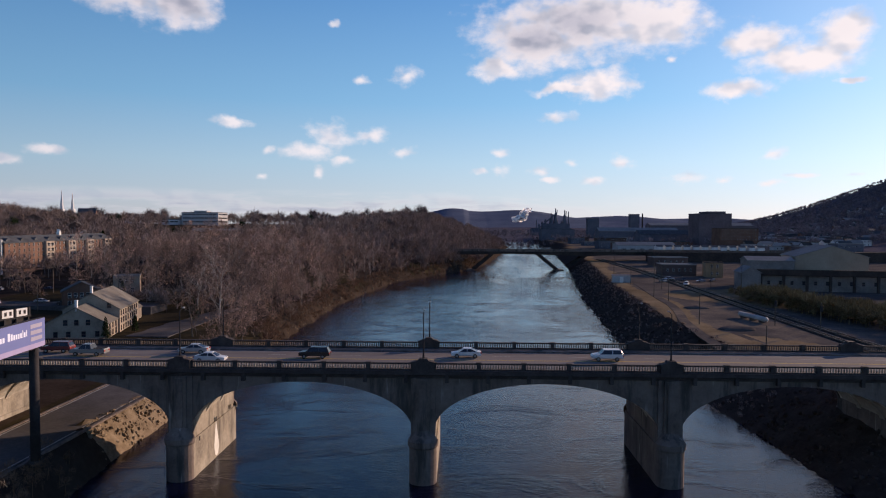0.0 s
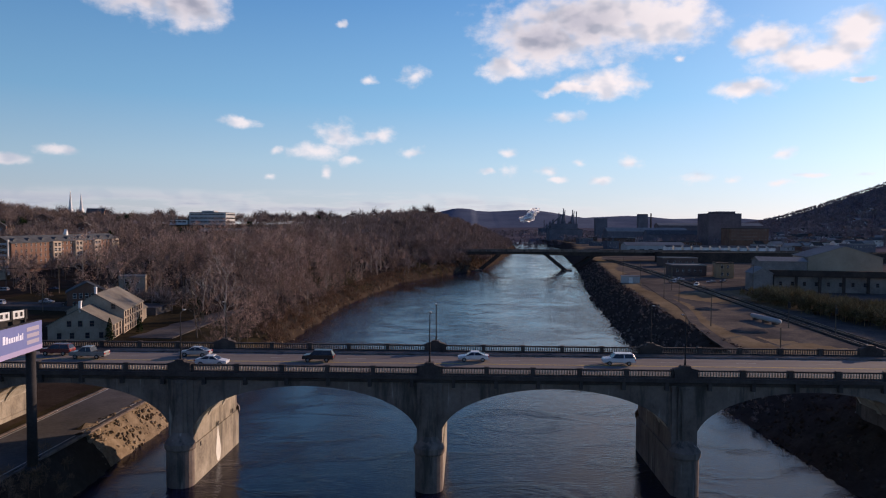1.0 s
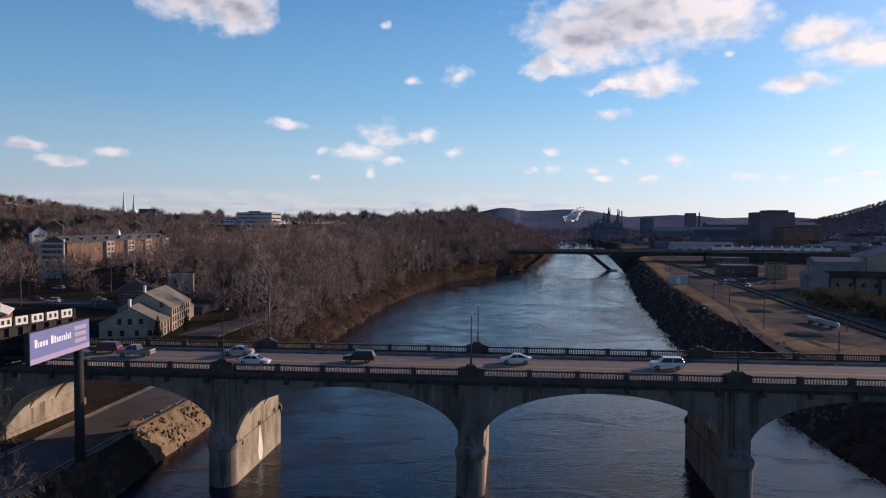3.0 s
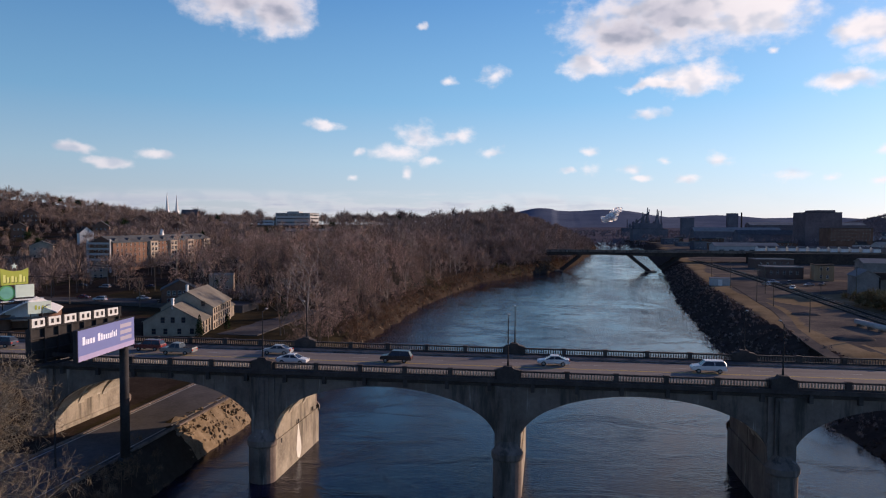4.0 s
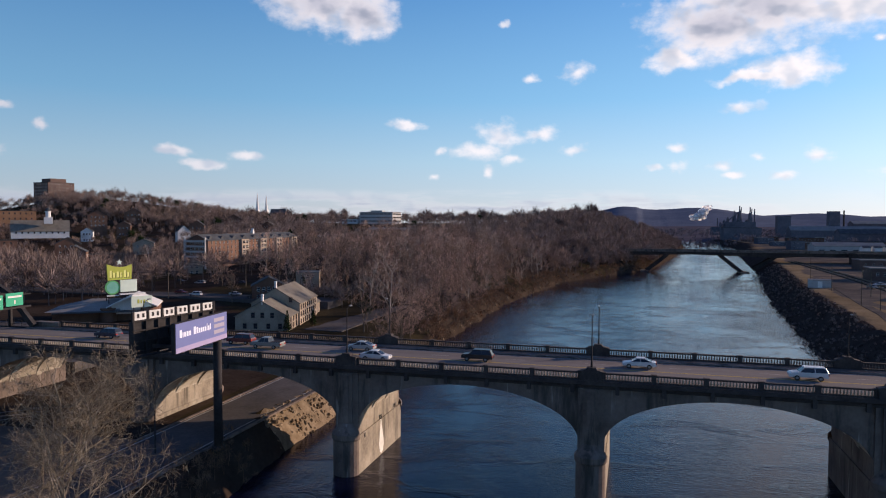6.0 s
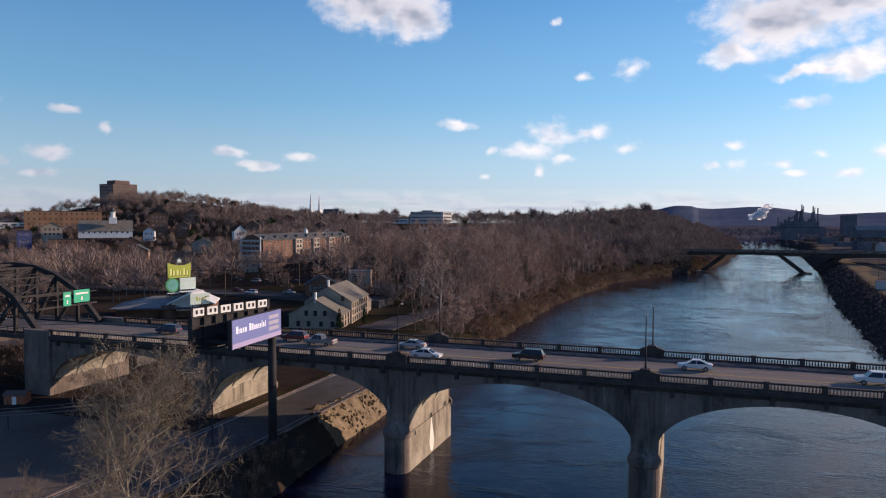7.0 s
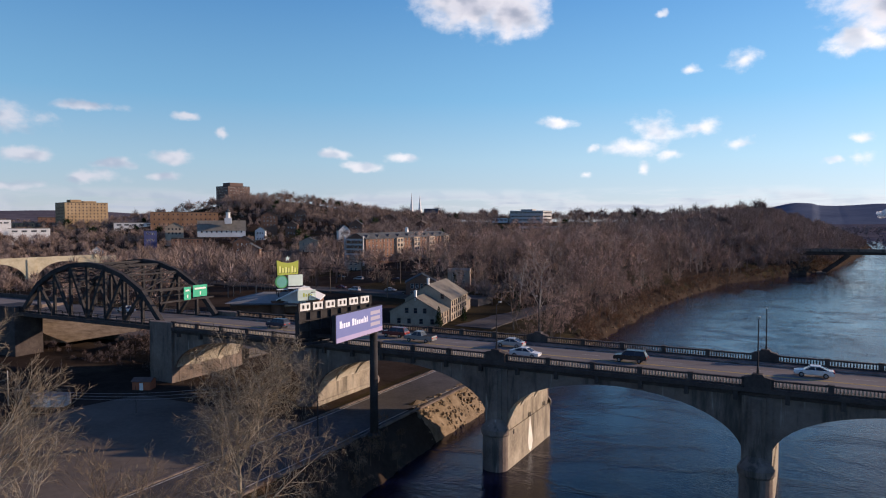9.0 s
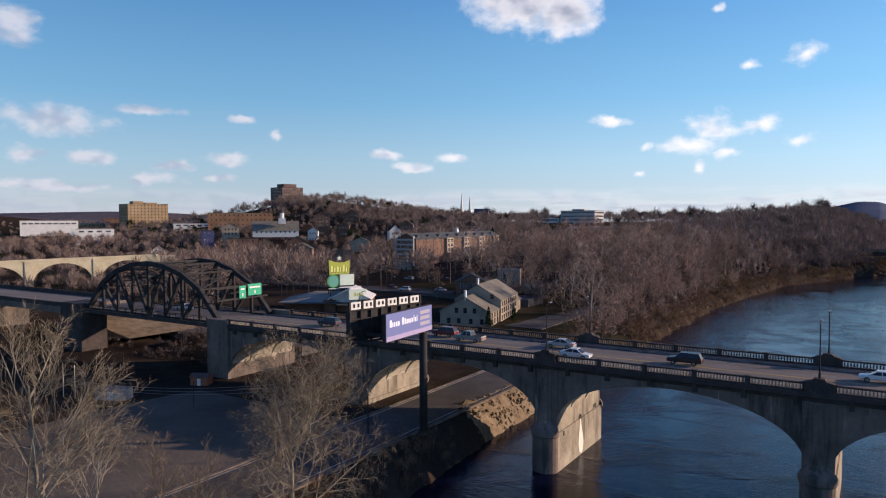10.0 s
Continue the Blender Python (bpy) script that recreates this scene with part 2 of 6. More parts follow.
# Aerial haze is painted in: blue-grey base colours for the far ground.
FAR_WOOD = material("hazed_woods_floor", [(0.07, 0.065, 0.08), (0.112, 0.101, 0.118), (0.16, 0.143, 0.157)], 0.02, 0.95, 1.0, 12, spec=0.0)
FAR_RIDGE = material("hazed_ridge", [(0.075, 0.095, 0.14), (0.115, 0.138, 0.19), (0.155, 0.18, 0.235)], 0.006, 0.95, 0.6, 10, spec=0.0)


def water_material():
    m = bpy.data.materials.new("river_water")
    m.use_nodes = True
    n = Net(m.node_tree)
    where = n.node("ShaderNodeNewGeometry").outputs["Position"]
    p = n.node("ShaderNodeBsdfPrincipled")
    mottle, _ = n.noise(where, 0.03, 4, 0.6)
    n.put(p.inputs["Base Color"], n.ramp(mottle, [(0.35, (0.0025, 0.004, 0.018)), (0.7, (0.004, 0.006, 0.024))]))
    p.inputs["Roughness"].default_value = 0.03
    p.inputs["IOR"].default_value = 1.28
    swell, _ = n.noise(n.vec("MULTIPLY", where, (0.4, 1.0, 1)), 0.42, 5, 0.6, 0.15)
    ripple, _ = n.noise(n.vec("MULTIPLY", where, (0.65, 1.35, 1)), 1.7, 4, 0.62, 0.1)
    gust, _ = n.noise(n.vec("MULTIPLY", where, (1, 0.55, 1)), 0.022, 5, 0.62, 0.8)
    riffle, _ = n.noise(n.vec("MULTIPLY", where, (0.7, 1.2, 1)), 0.075, 5, 0.65, 1.0)
    amount = n.math("ADD", 0.25, n.math("MULTIPLY", n.smooth(gust, 0.4, 0.64), 0.55))
    amount = n.math("ADD", amount, n.math("MULTIPLY", n.smooth(riffle, 0.48, 0.7), 0.6))
    height = n.math("MULTIPLY", n.math("ADD", n.math("MULTIPLY", swell, 0.7), n.math("MULTIPLY", ripple, 0.7)), amount)
    b = n.node("ShaderNodeBump")
    b.inputs["Strength"].default_value, b.inputs["Distance"].default_value = 0.75, 0.22
    n.link(height, b.inputs["Height"])
    n.link(b.outputs[0], p.inputs["Normal"])
    o = n.node("ShaderNodeOutputMaterial")
    n.link(p.outputs[0], o.inputs[0])
    return m


WATER = water_material()
STEEL_DARK = material("black_painted_steel", [(0.02, 0.019, 0.02), (0.037, 0.035, 0.037), (0.06, 0.055, 0.053)], 0.6, 0.8, 0.1, 6, spec=0.15)
STEEL_GREY = material("galvanised_steel", [(0.2, 0.2, 0.2), (0.32, 0.32, 0.32)], 1.0, 0.5, 0.05, 6, metal=0.6)
GLASS_DARK = glass_material("window_glass", (0.018, 0.022, 0.028))

# ---- bmesh helpers ----
def part(name, bm, mat, parent=None, label="", smooth=False):
    """Links a bmesh as one mesh object, under a thing or a part."""
    me = bpy.data.meshes.new(name)
    bmesh.ops.recalc_face_normals(bm, faces=bm.faces)
    bm.to_mesh(me)
    bm.free()
    for one in (mat if isinstance(mat, (list, tuple)) else [mat]):
        me.materials.append(one)
    if smooth:
        me.polygons.foreach_set("use_smooth", [True] * len(me.polygons))
    ob = new(name, me)
    if parent is not None:
        ob.parent = parent
    if label:
        tagged(ob, label)
    return ob


def share(name, mesh, parent, m):
    ob = new(name, mesh)
    ob.parent = parent
    ob.matrix_local = m
    return ob


def box(bm, x0, x1, y0, y1, z0, z1, m=None, bevel=0.0, mat=0):
    pts = [Vector((x, y, z)) for z in (z0, z1) for x, y in ((x0, y0), (x1, y0), (x1, y1), (x0, y1))]
    vs = [bm.verts.new(m @ p if m else p) for p in pts]
    fs = [bm.faces.new([vs[i] for i in q]) for q in ((3, 2, 1, 0), (4, 5, 6, 7), (0, 1, 5, 4), (1, 2, 6, 5), (2, 3, 7, 6), (3, 0, 4, 7))]
    for f in fs:
        f.material_index = mat
    if bevel:
        es = list({e for f in fs for e in f.edges})
        bmesh.ops.bevel(bm, geom=es, offset=bevel, segments=1, affect="EDGES")
    return fs


def prism(bm, outline, a0, a1, axis="y", mat=0):
    """Extrudes a closed outline: (x, z) along y, (x, y) along z, or (y, z) along x."""
    def at(p, a):
        return {"y": (p[0], a, p[1]), "z": (p[0], p[1], a), "x": (a, p[0], p[1])}[axis]
    lo = [bm.verts.new(at(p, a0)) for p in outline]
    hi = [bm.verts.new(at(p, a1)) for p in outline]
    n = len(outline)
    fs = [bm.faces.new(lo), bm.faces.new(list(reversed(hi)))]
    for i in range(n):
        fs.append(bm.faces.new((lo[i], hi[i], hi[(i + 1) % n], lo[(i + 1) % n])))
    for f in fs:
        f.material_index = mat
    return fs


def rod(bm, a, b, r0, r1=None, sides=6, mat=0, caps=True):
    a, b = Vector(a), Vector(b)
    r1 = r0 if r1 is None else r1
    q = (b - a).to_track_quat("Z", "Y").to_matrix()
    rings = []
    for p, r in ((a, r0), (b, r1)):
        rings.append([bm.verts.new(p + q @ Vector((r * math.cos(2 * math.pi * i / sides), r * math.sin(2 * math.pi * i / sides), 0))) for i in range(sides)])
    fs = [bm.faces.new((rings[0][i], rings[0][(i + 1) % sides], rings[1][(i + 1) % sides], rings[1][i])) for i in range(sides)]
    if caps:
        fs += [bm.faces.new(list(reversed(rings[0]))), bm.faces.new(rings[1])]
    for f in fs:
        f.material_index = mat
    return fs


def beam(bm, a, b, w, h, mat=0):
    """A rectangular bar from a to b, w wide and h deep."""
    a, b = Vector(a), Vector(b)
    d = b - a
    x = d.normalized()
    side = x.cross(Vector((0, 0, 1)))
    side = side.normalized() if side.length > 1e-4 else Vector((1, 0, 0))
    up = side.cross(x)
    m = Matrix((x, side, up)).transposed().to_4x4()
    m.translation = a
    return box(bm, 0, d.length, -w / 2, w / 2, -h / 2, h / 2, m, mat=mat)


def empty(name, m, label, category, group="", kind=""):
    ob = new(name)
    ob.matrix_world = m
    return tagged(ob, label, category, group, kind)


# ---- the plan: s along the bridge, v across it and up the river ----
BRIDGE = Matrix.Translation((-4.1, 92.8, 0)) @ pose(0, 0, 0, 0, 0, -1.75)
LEFT_V, LEFT_S = (-400, -30, -14, 10, 130, 210, 330, 440, 513, 731, 1000, 1400), (-36, -43, -44, -46, -47.5, -47, -33, 12, 30, 58, 85, 70)
RIGHT_V, RIGHT_S = (-400, 0, 34, 115, 240, 446, 724, 1000, 1400), (57, 56.3, 54.6, 52.6, 63.5, 90, 117, 150, 130)


def step(x, lo, hi):
    t = np.clip((np.asarray(x, float) - lo) / (hi - lo), 0, 1)
    return t * t * (3 - 2 * t)


def to_plan(x, y):
    a = radians(-1.75)
    dx, dy = np.asarray(x, float) + 4.1, np.asarray(y, float) - 92.8
    return dx * math.cos(a) + dy * math.sin(a), -dx * math.sin(a) + dy * math.cos(a)


def height(x, y):
    """The ground's height."""
    x, y = np.asarray(x, float), np.asarray(y, float)
    s, v = to_plan(x, y)
    left, right = np.interp(v, LEFT_V, LEFT_S), np.interp(v, RIGHT_V, RIGHT_S)
    wob = 0.6 * np.sin(v * 0.21) + 0.5 * np.sin(v * 0.53 + 1.0)
    wob = wob * step(v, 30, 70)
    dl, dr = left - s + wob, s - right + wob
    far = y + 0.25 * np.abs(x + 150)
    hill = 24 * step(far, 380, 900) + 4 * step(y, 60, 300)
    hill = hill * step(dl, 5, 120) * (1 - step(y, 1050, 1500)) + 30 * np.exp(-(((x + 595) / 125) ** 2 + ((y - 690) / 150) ** 2))
    hill = hill + 0.5 * np.sin(x * 0.031) * np.sin(y * 0.027) * step(dl, 20, 80)
    # the bluff above the river
    hill = hill + 8 * step(dl, 2, 45) * step(v, 130, 330) * (1 - 0.8 * step(dl, 110, 210))
    zl = -2.5 + 7.5 * step(dl, -2.2, 5.2) + hill * (dl > 0)
    zr = -2.5 + 10.5 * step(dr, -3, 21)
    # the long mountain across the river, and the ridges at the horizon
    zr = zr + 320 * step(x - 0.25 * (y - 1500), 560, 1900) * step(y, 200, 1500) * (1 - step(y, 2150, 3000))
    z = np.where(s < (left + right) / 2, zl, zr)
    end = step(v, 1250, 1400)
    z = z * (1 - end) + np.maximum(z, 7) * end
    ridge = 118 * step(y, 2700, 4000) * (0.82 + 0.16 * np.sin(x * 0.0042 + 0.9) + 0.10 * np.sin(x * 0.0113 + 2.0)) * (1 - 0.45 * step(x, 700, 1700)) * (0.12 + 0.88 * step(x, -500, 150))
    return z + ridge + 80 * step(-x, 1700, 2900) * (0.8 + 0.2 * np.sin(y * 0.004))


def ground_at(x, y):
    return float(height(x, y))


def build_ground():
    """One sheet from the banks to the horizon."""
    def axis(*runs):
        return np.unique(np.concatenate([np.arange(a, b, d) for a, b, d in runs]))
    xs = axis((-4600, -900, 90), (-900, -200, 18), (-200, -70, 5), (-70, 140, 1.1), (140, 420, 9), (420, 4700, 90))
    ys = axis((-900, -60, 40), (-60, 60, 3), (60, 150, 1.6), (150, 320, 3.2), (320, 900, 10), (900, 4900, 60))
    gx, gy = np.meshgrid(xs, ys)
    gz = height(gx, gy)
    s, v = to_plan(gx, gy)
    left, right = np.interp(v, LEFT_V, LEFT_S), np.interp(v, RIGHT_V, RIGHT_S)
    dl, dr = left - s, s - right
    rough = np.random.default_rng(3).normal(0, 1, gz.shape)
    near = (gy < 420) & (np.abs(gx) < 160)
    gz = gz + rough * np.where(near & (dl > -2) & (dl < 6), 0.3, 0) + rough * np.where(near & (dr > -1) & (dr < 20), 0.22, 0)
    ny, nx = gx.shape
    me = bpy.data.meshes.new("ground")
    idx = np.arange(nx * ny).reshape(ny, nx)
    quads = np.stack([idx[:-1, :-1], idx[:-1, 1:], idx[1:, 1:], idx[1:, :-1]], -1).reshape(-1, 4)
    me.from_pydata(np.stack([gx, gy, gz], -1).reshape(-1, 3).tolist(), [], quads.tolist())
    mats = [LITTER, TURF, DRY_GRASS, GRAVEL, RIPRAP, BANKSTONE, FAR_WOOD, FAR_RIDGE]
    for m in mats:
        me.materials.append(m)
    c = lambda a: (a[:-1, :-1] + a[1:, 1:]) / 2
    cx, cy, cl, cr, cv, cz = c(gx), c(gy), c(dl), c(dr), c(v), c(gz)
    k = np.zeros(cx.shape, int)
    wave = np.sin(cx * 0.05 + 1.3 * np.sin(cy * 0.031)) + np.sin(cy * 0.043 + cx * 0.02)
    k[(cl > 3) & (wave > 0.5) & (cv > 40)] = 1
    k[(cl > 6) & (cl < 18) & (cv < 40)] = 1
    k[(cl > -4) & (cl < 6) & (cv < 30)] = 5
    # Bridge shade put into colour: dark litter replaces stone outside the sun patch.
    k[(cl > -4) & (cl < 6) & (cv < 5)] = 0
    k[(cr > -6) & (cr < 22)] = 4
    k[(cr >= 20)] = 3
    k[(cr >= 19.5) & (cr < 29 + 3 * np.sin(cv * 0.05))] = 2
    k[(cr >= 29) & (cr < 70) & (wave > 0.35) & (cv < 250)] = 2
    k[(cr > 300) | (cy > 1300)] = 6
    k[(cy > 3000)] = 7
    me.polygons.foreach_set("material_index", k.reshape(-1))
    me.polygons.foreach_set("use_smooth", [True] * len(me.polygons))
    tagged(new("ground", me), "brown winter ground with stony river banks and dry grass", "ground", kind="structure")


build_ground()
bm = bmesh.new()
vs = [bm.verts.new(p) for p in ((-220, -900, 0), (330, -900, 0), (330, 1600, 0), (-220, 1600, 0))]
bm.faces.new(vs)
tagged(part("water", bm, WATER), "dark rippled river water reflecting the blue sky", "river", kind="structure")

# ---- the arched concrete bridge ----
DECK, RAIL_TOP = 16.0, 17.05
PIERS = (-103.0, -68.0, -33.0, 2.0, 37.0, 72.0, 107.0)
WIDE = 17.5


def arch_line(a, b, spring, crown, n=28):
    """Points of an arch's underside from a to b."""
    return [(a + (b - a) * (0.5 - 0.5 * math.cos(math.pi * i / n)), spring + (crown - spring) * math.sin(math.pi * i / n) ** 0.9) for i in range(n + 1)]


def build_bridge():
    bridge = empty("arch_bridge", BRIDGE, "grey concrete arch bridge with balustrades across the river", "bridge")
    for k in range(len(PIERS) - 1):
        a, b = PIERS[k] + 1.45, PIERS[k + 1] - 1.45
        spring = 6.6
        line = arch_line(a, b, spring, 14.15)
        bm = bmesh.new()
        # spandrel walls, front and back, and the vault between them
        outline = [(a, 14.95)] + line + [(b, 14.95)]
        for v0, v1 in ((0.0, 0.5), (WIDE - 0.5, WIDE)):
            for i in range(len(line) - 1):
                (s0, z0), (s1, z1) = line[i], line[i + 1]
                pts = [bm.verts.new(p) for p in ((s0, v0, z0), (s1, v0, z1), (s1, v0, 14.95), (s0, v0, 14.95), (s0, v1, z0), (s1, v1, z1), (s1, v1, 14.95), (s0, v1, 14.95))]
                for q in ((0, 1, 2, 3), (7, 6, 5, 4), (0, 4, 5, 1)):
                    bm.faces.new([pts[j] for j in q])
        bmesh.ops.remove_doubles(bm, verts=bm.verts, dist=1e-4)
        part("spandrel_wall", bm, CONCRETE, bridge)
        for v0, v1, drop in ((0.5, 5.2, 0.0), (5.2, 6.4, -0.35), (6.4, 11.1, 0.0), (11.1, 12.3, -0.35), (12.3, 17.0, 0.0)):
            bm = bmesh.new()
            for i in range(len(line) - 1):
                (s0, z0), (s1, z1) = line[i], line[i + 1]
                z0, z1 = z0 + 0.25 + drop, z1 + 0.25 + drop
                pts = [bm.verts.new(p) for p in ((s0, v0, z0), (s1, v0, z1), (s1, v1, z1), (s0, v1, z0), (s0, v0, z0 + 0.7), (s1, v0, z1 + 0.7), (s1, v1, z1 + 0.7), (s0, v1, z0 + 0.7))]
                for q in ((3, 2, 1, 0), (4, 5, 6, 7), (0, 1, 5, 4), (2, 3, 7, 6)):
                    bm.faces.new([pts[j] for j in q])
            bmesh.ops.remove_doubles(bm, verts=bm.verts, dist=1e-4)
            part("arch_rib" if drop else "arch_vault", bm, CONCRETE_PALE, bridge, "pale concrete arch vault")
    # piers
    for k, s in enumerate(PIERS):
        foot = -3.0 if -46 < s < 60 else 2.0
        low_w, up_w = 1.95, 1.45
        bm = bmesh.new()
        if k == 0:
            box(bm, s - 4.6, s + 1.6, 1.2, 16.4, 2, 15.05)
            box(bm, s - 4.6, s + 1.6, -0.6, 1.2, 2, 16.9, bevel=0.08)
            box(bm, s - 4.6, s + 1.6, 16.4, 18.1, 2, 16.9, bevel=0.08)
        else:
            nose = [(s - low_w, 18.2), (s - low_w, -0.4)] + [(s - low_w * math.cos(math.pi * i / 10), -0.4 - 1.7 * math.sin(math.pi * i / 10)) for i in range(1, 10)] + [(s + low_w, -0.4), (s + low_w, 18.2)]
            if foot < 0:
                box(bm, s - low_w, s + low_w, -0.4, 18.2, foot, 5.7)
                # Shade is painted on the nose: darker concrete than the pier sides.
                cut = bmesh.new()
                prism(cut, nose[1:-1], foot, 5.7, "z")
                part("cutwater", cut, CONCRETE, bridge, "rounded concrete cutwater, darkened for its shaded end")
            else:
                box(bm, s - low_w, s + low_w, -0.5, 18.0, foot, 5.7)
            box(bm, s - 1.75, s + 1.75, 0.1, 17.4, 5.7, 15.0)
        # Paler tone goes to the piers that show their sunlit sides.
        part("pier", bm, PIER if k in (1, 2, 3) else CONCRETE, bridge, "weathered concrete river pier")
        if k:
            for v0 in (-1, 1):
                bm = bmesh.new()
                m = Matrix.Translation((s, 0, 0)) if v0 < 0 else Matrix.Translation((s, WIDE, 0)) @ pose(0, 0, 0, 0, 0, 180)
                box(bm, -1.75, 1.75, -0.35, 0.2, 6.2, 14.9, m)
                part("pilaster", bm, CONCRETE, bridge)
                bm = bmesh.new()
                box(bm, -1.0, 1.0, -0.75, -0.3, 7.2, 14.9, m)
                part("pilaster_face", bm, CONCRETE, bridge)
                bm = bmesh.new()
                box(bm, -0.55, 0.55, -0.95, -0.7, 7.0, 14.6, m)
                part("pilaster_rib", bm, CONCRETE, bridge)
                bm = bmesh.new()
                ring = [(1.98 * math.cos(math.pi * i / 10), -0.4 - 1.75 * math.sin(math.pi * i / 10)) for i in range(11)]
                ring2 = [(1.05 * math.cos(math.pi * i / 10), -0.3 - 0.75 * math.sin(math.pi * i / 10)) for i in range(11)]
                prev = None
                for zz, f in ((5.1, -0.02), (5.4, -0.2), (6.1, -0.2), (6.5, 0.1), (7.0, 0.65), (7.5, 1.0)):
                    now = [bm.verts.new(m @ Vector((p[0] * (1 - f) + q[0] * f, p[1] * (1 - f) + q[1] * f, zz))) for p, q in zip(ring, ring2)]
                    if prev:
                        for i in range(10):
                            bm.faces.new((prev[i], prev[i + 1], now[i + 1], now[i]))
                    prev = now
                bm.faces.new(prev)
                part("corbel", bm, CONCRETE, bridge)
    # cornice with brackets
    lo, hi = PIERS[0] - 4.6, PIERS[-1]
    for v0, v1, sign in ((-0.7, 0.6, -1), (WIDE - 0.6, WIDE + 0.7, 1)):
        bm = bmesh.new()
        edge = v0 if sign < 0 else v1
        inner = v1 if sign < 0 else v0
        prism(bm, [(inner, 14.9), (edge - sign * 0.45, 14.9), (edge - sign * 0.3, 15.3), (edge, 15.45), (edge, 16.0), (inner, 16.0)], lo + 6.2, hi, "x")
        n = int((hi - lo - 8) / 5.83)
        for i in range(n):
            c = lo + 8 + i * 5.83
            box(bm, c - 0.25, c + 0.25, min(edge - sign * 0.1, edge - sign * 0.9), max(edge - sign * 0.1, edge - sign * 0.9), 14.3, 15.4)
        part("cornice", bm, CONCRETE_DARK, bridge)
    # deck, pavements and roadway
    bm = bmesh.new()
    box(bm, lo, hi, 0.5, WIDE - 0.5, 15.1, 15.75)
    part("deck_slab", bm, CONCRETE, bridge)
    bm = bmesh.new()
    box(bm, lo, hi, 2.2, 14.6, 15.75, 15.82)
    part("roadway", bm, ROADWAY, bridge, "grey worn asphalt roadway")
    for v0, v1 in ((0.5, 2.2), (14.6, 17.0)):
        bm = bmesh.new()
        box(bm, lo, hi, v0, v1, 15.75, 16.0, bevel=0.03)
        part("footway", bm, CONCRETE, bridge)
    for v, mat in ((2.5, LINE_PAINT), (8.15, LINE_YELLOW), (8.45, LINE_YELLOW), (14.2, LINE_PAINT)):
        bm = bmesh.new()
        box(bm, lo, hi, v, v + 0.13, 15.8, 15.826)
        part("road_line", bm, mat, bridge)
    for v in (5.3, 11.3):
        for i in range(int((hi - lo) / 12)):
            bm = bmesh.new()
            box(bm, lo + i * 12, lo + i * 12 + 3, v, v + 0.13, 15.8, 15.826)
            part("lane_dash", bm, LINE_PAINT, bridge)
    # balustrades: posts, rails and balusters bay by bay
    for side, v in ((0, 0.1), (1, WIDE - 0.1)):
        for k in range(len(PIERS) - 1):
            a, b = PIERS[k] + 1.5, PIERS[k + 1] - 1.5
            bm = bmesh.new()
            box(bm, a, b, v - 0.22, v + 0.22, 16.0, 16.18)
            box(bm, a, b, v - 0.24, v + 0.24, 16.84, RAIL_TOP, bevel=0.04)
            part("rail", bm, CONCRETE_DARK, bridge)
            bm = bmesh.new()
            panel = (b - a) / 5
            for j in range(6):
                c = a + j * panel
                post = bmesh.new()
                box(post, c - 0.32, c + 0.32, v - 0.27, v + 0.27, 16.0, 17.07)
                box(post, c - 0.37, c + 0.37, v - 0.31, v + 0.31, 17.07, 17.15)
                part("rail_post", post, CONCRETE_DARK, bridge)
                if j < 5:
                    n = 15
                    for i in range(n):
                        x = c + 0.55 + (panel - 1.1) * i / (n - 1)
                        for z0, z1, r0, r1 in ((16.18, 16.42, 0.07, 0.125), (16.42, 16.84, 0.125, 0.06)):
                            rod(bm, (x, v, z0), (x, v, z1), r0, r1, 5, caps=False)
            tagged(part("balustrade", bm, PIER if side == 0 else CONCRETE, bridge), kind="stuff")
        for k, s in enumerate(PIERS[1:]):
            bm = bmesh.new()
            out = -1 if side == 0 else 1
            c = v + out * 0.25
            box(bm, s - 1.5, s + 1.5, c - 0.5, c + 0.5, 15.9, 17.1)
            prism(bm, [(s - 1.6, 17.1), (s + 1.6, 17.1), (s + 1.6, 17.25), (s + 0.75, 17.45), (s + 0.55, 17.75), (s - 0.55, 17.75), (s - 0.75, 17.45), (s - 1.6, 17.25)], c - 0.55, c + 0.55)
            part("pilaster_cap", bm, CONCRETE_DARK, bridge)
    return bridge


bridge = build_bridge()


# ---- trees ----
BARK = material("grey_brown_bark", [(0.07, 0.055, 0.043), (0.13, 0.10, 0.078), (0.20, 0.16, 0.125)], 0.6, 0.95, 0.3, 8, per_object=0.25)
PALE_BARK = material("pale_mottled_bark", [(0.13, 0.108, 0.08), (0.26, 0.225, 0.175), (0.42, 0.375, 0.305)], 0.7, 0.9, 0.2, 6, per_object=0.2)
FOREST_PALE = material("grey_forest_bark", [(0.22, 0.185, 0.15), (0.38, 0.33, 0.275), (0.55, 0.49, 0.42)], 0.7, 0.95, 0.2, 6, per_object=0.2)
TWIGS = material("bare_twigs", [(0.21, 0.137, 0.108), (0.36, 0.24, 0.19), (0.50, 0.355, 0.29)], 0.12, 0.95, 0.0, 10, per_object=0.42, per_island=0.35, spec=0.0)
TWIGS_NEAR = material("tan_bare_twigs", [(0.11, 0.085, 0.058), (0.185, 0.148, 0.105), (0.27, 0.22, 0.16)], 0.3, 0.95, 0.0, 10, per_island=0.35, spec=0.0)
EVERGREEN = material("dark_evergreen", [(0.012, 0.022, 0.012), (0.028, 0.044, 0.02), (0.05, 0.066, 0.032)], 0.5, 0.9, 0.0, 8, per_island=0.4, spec=0.0)
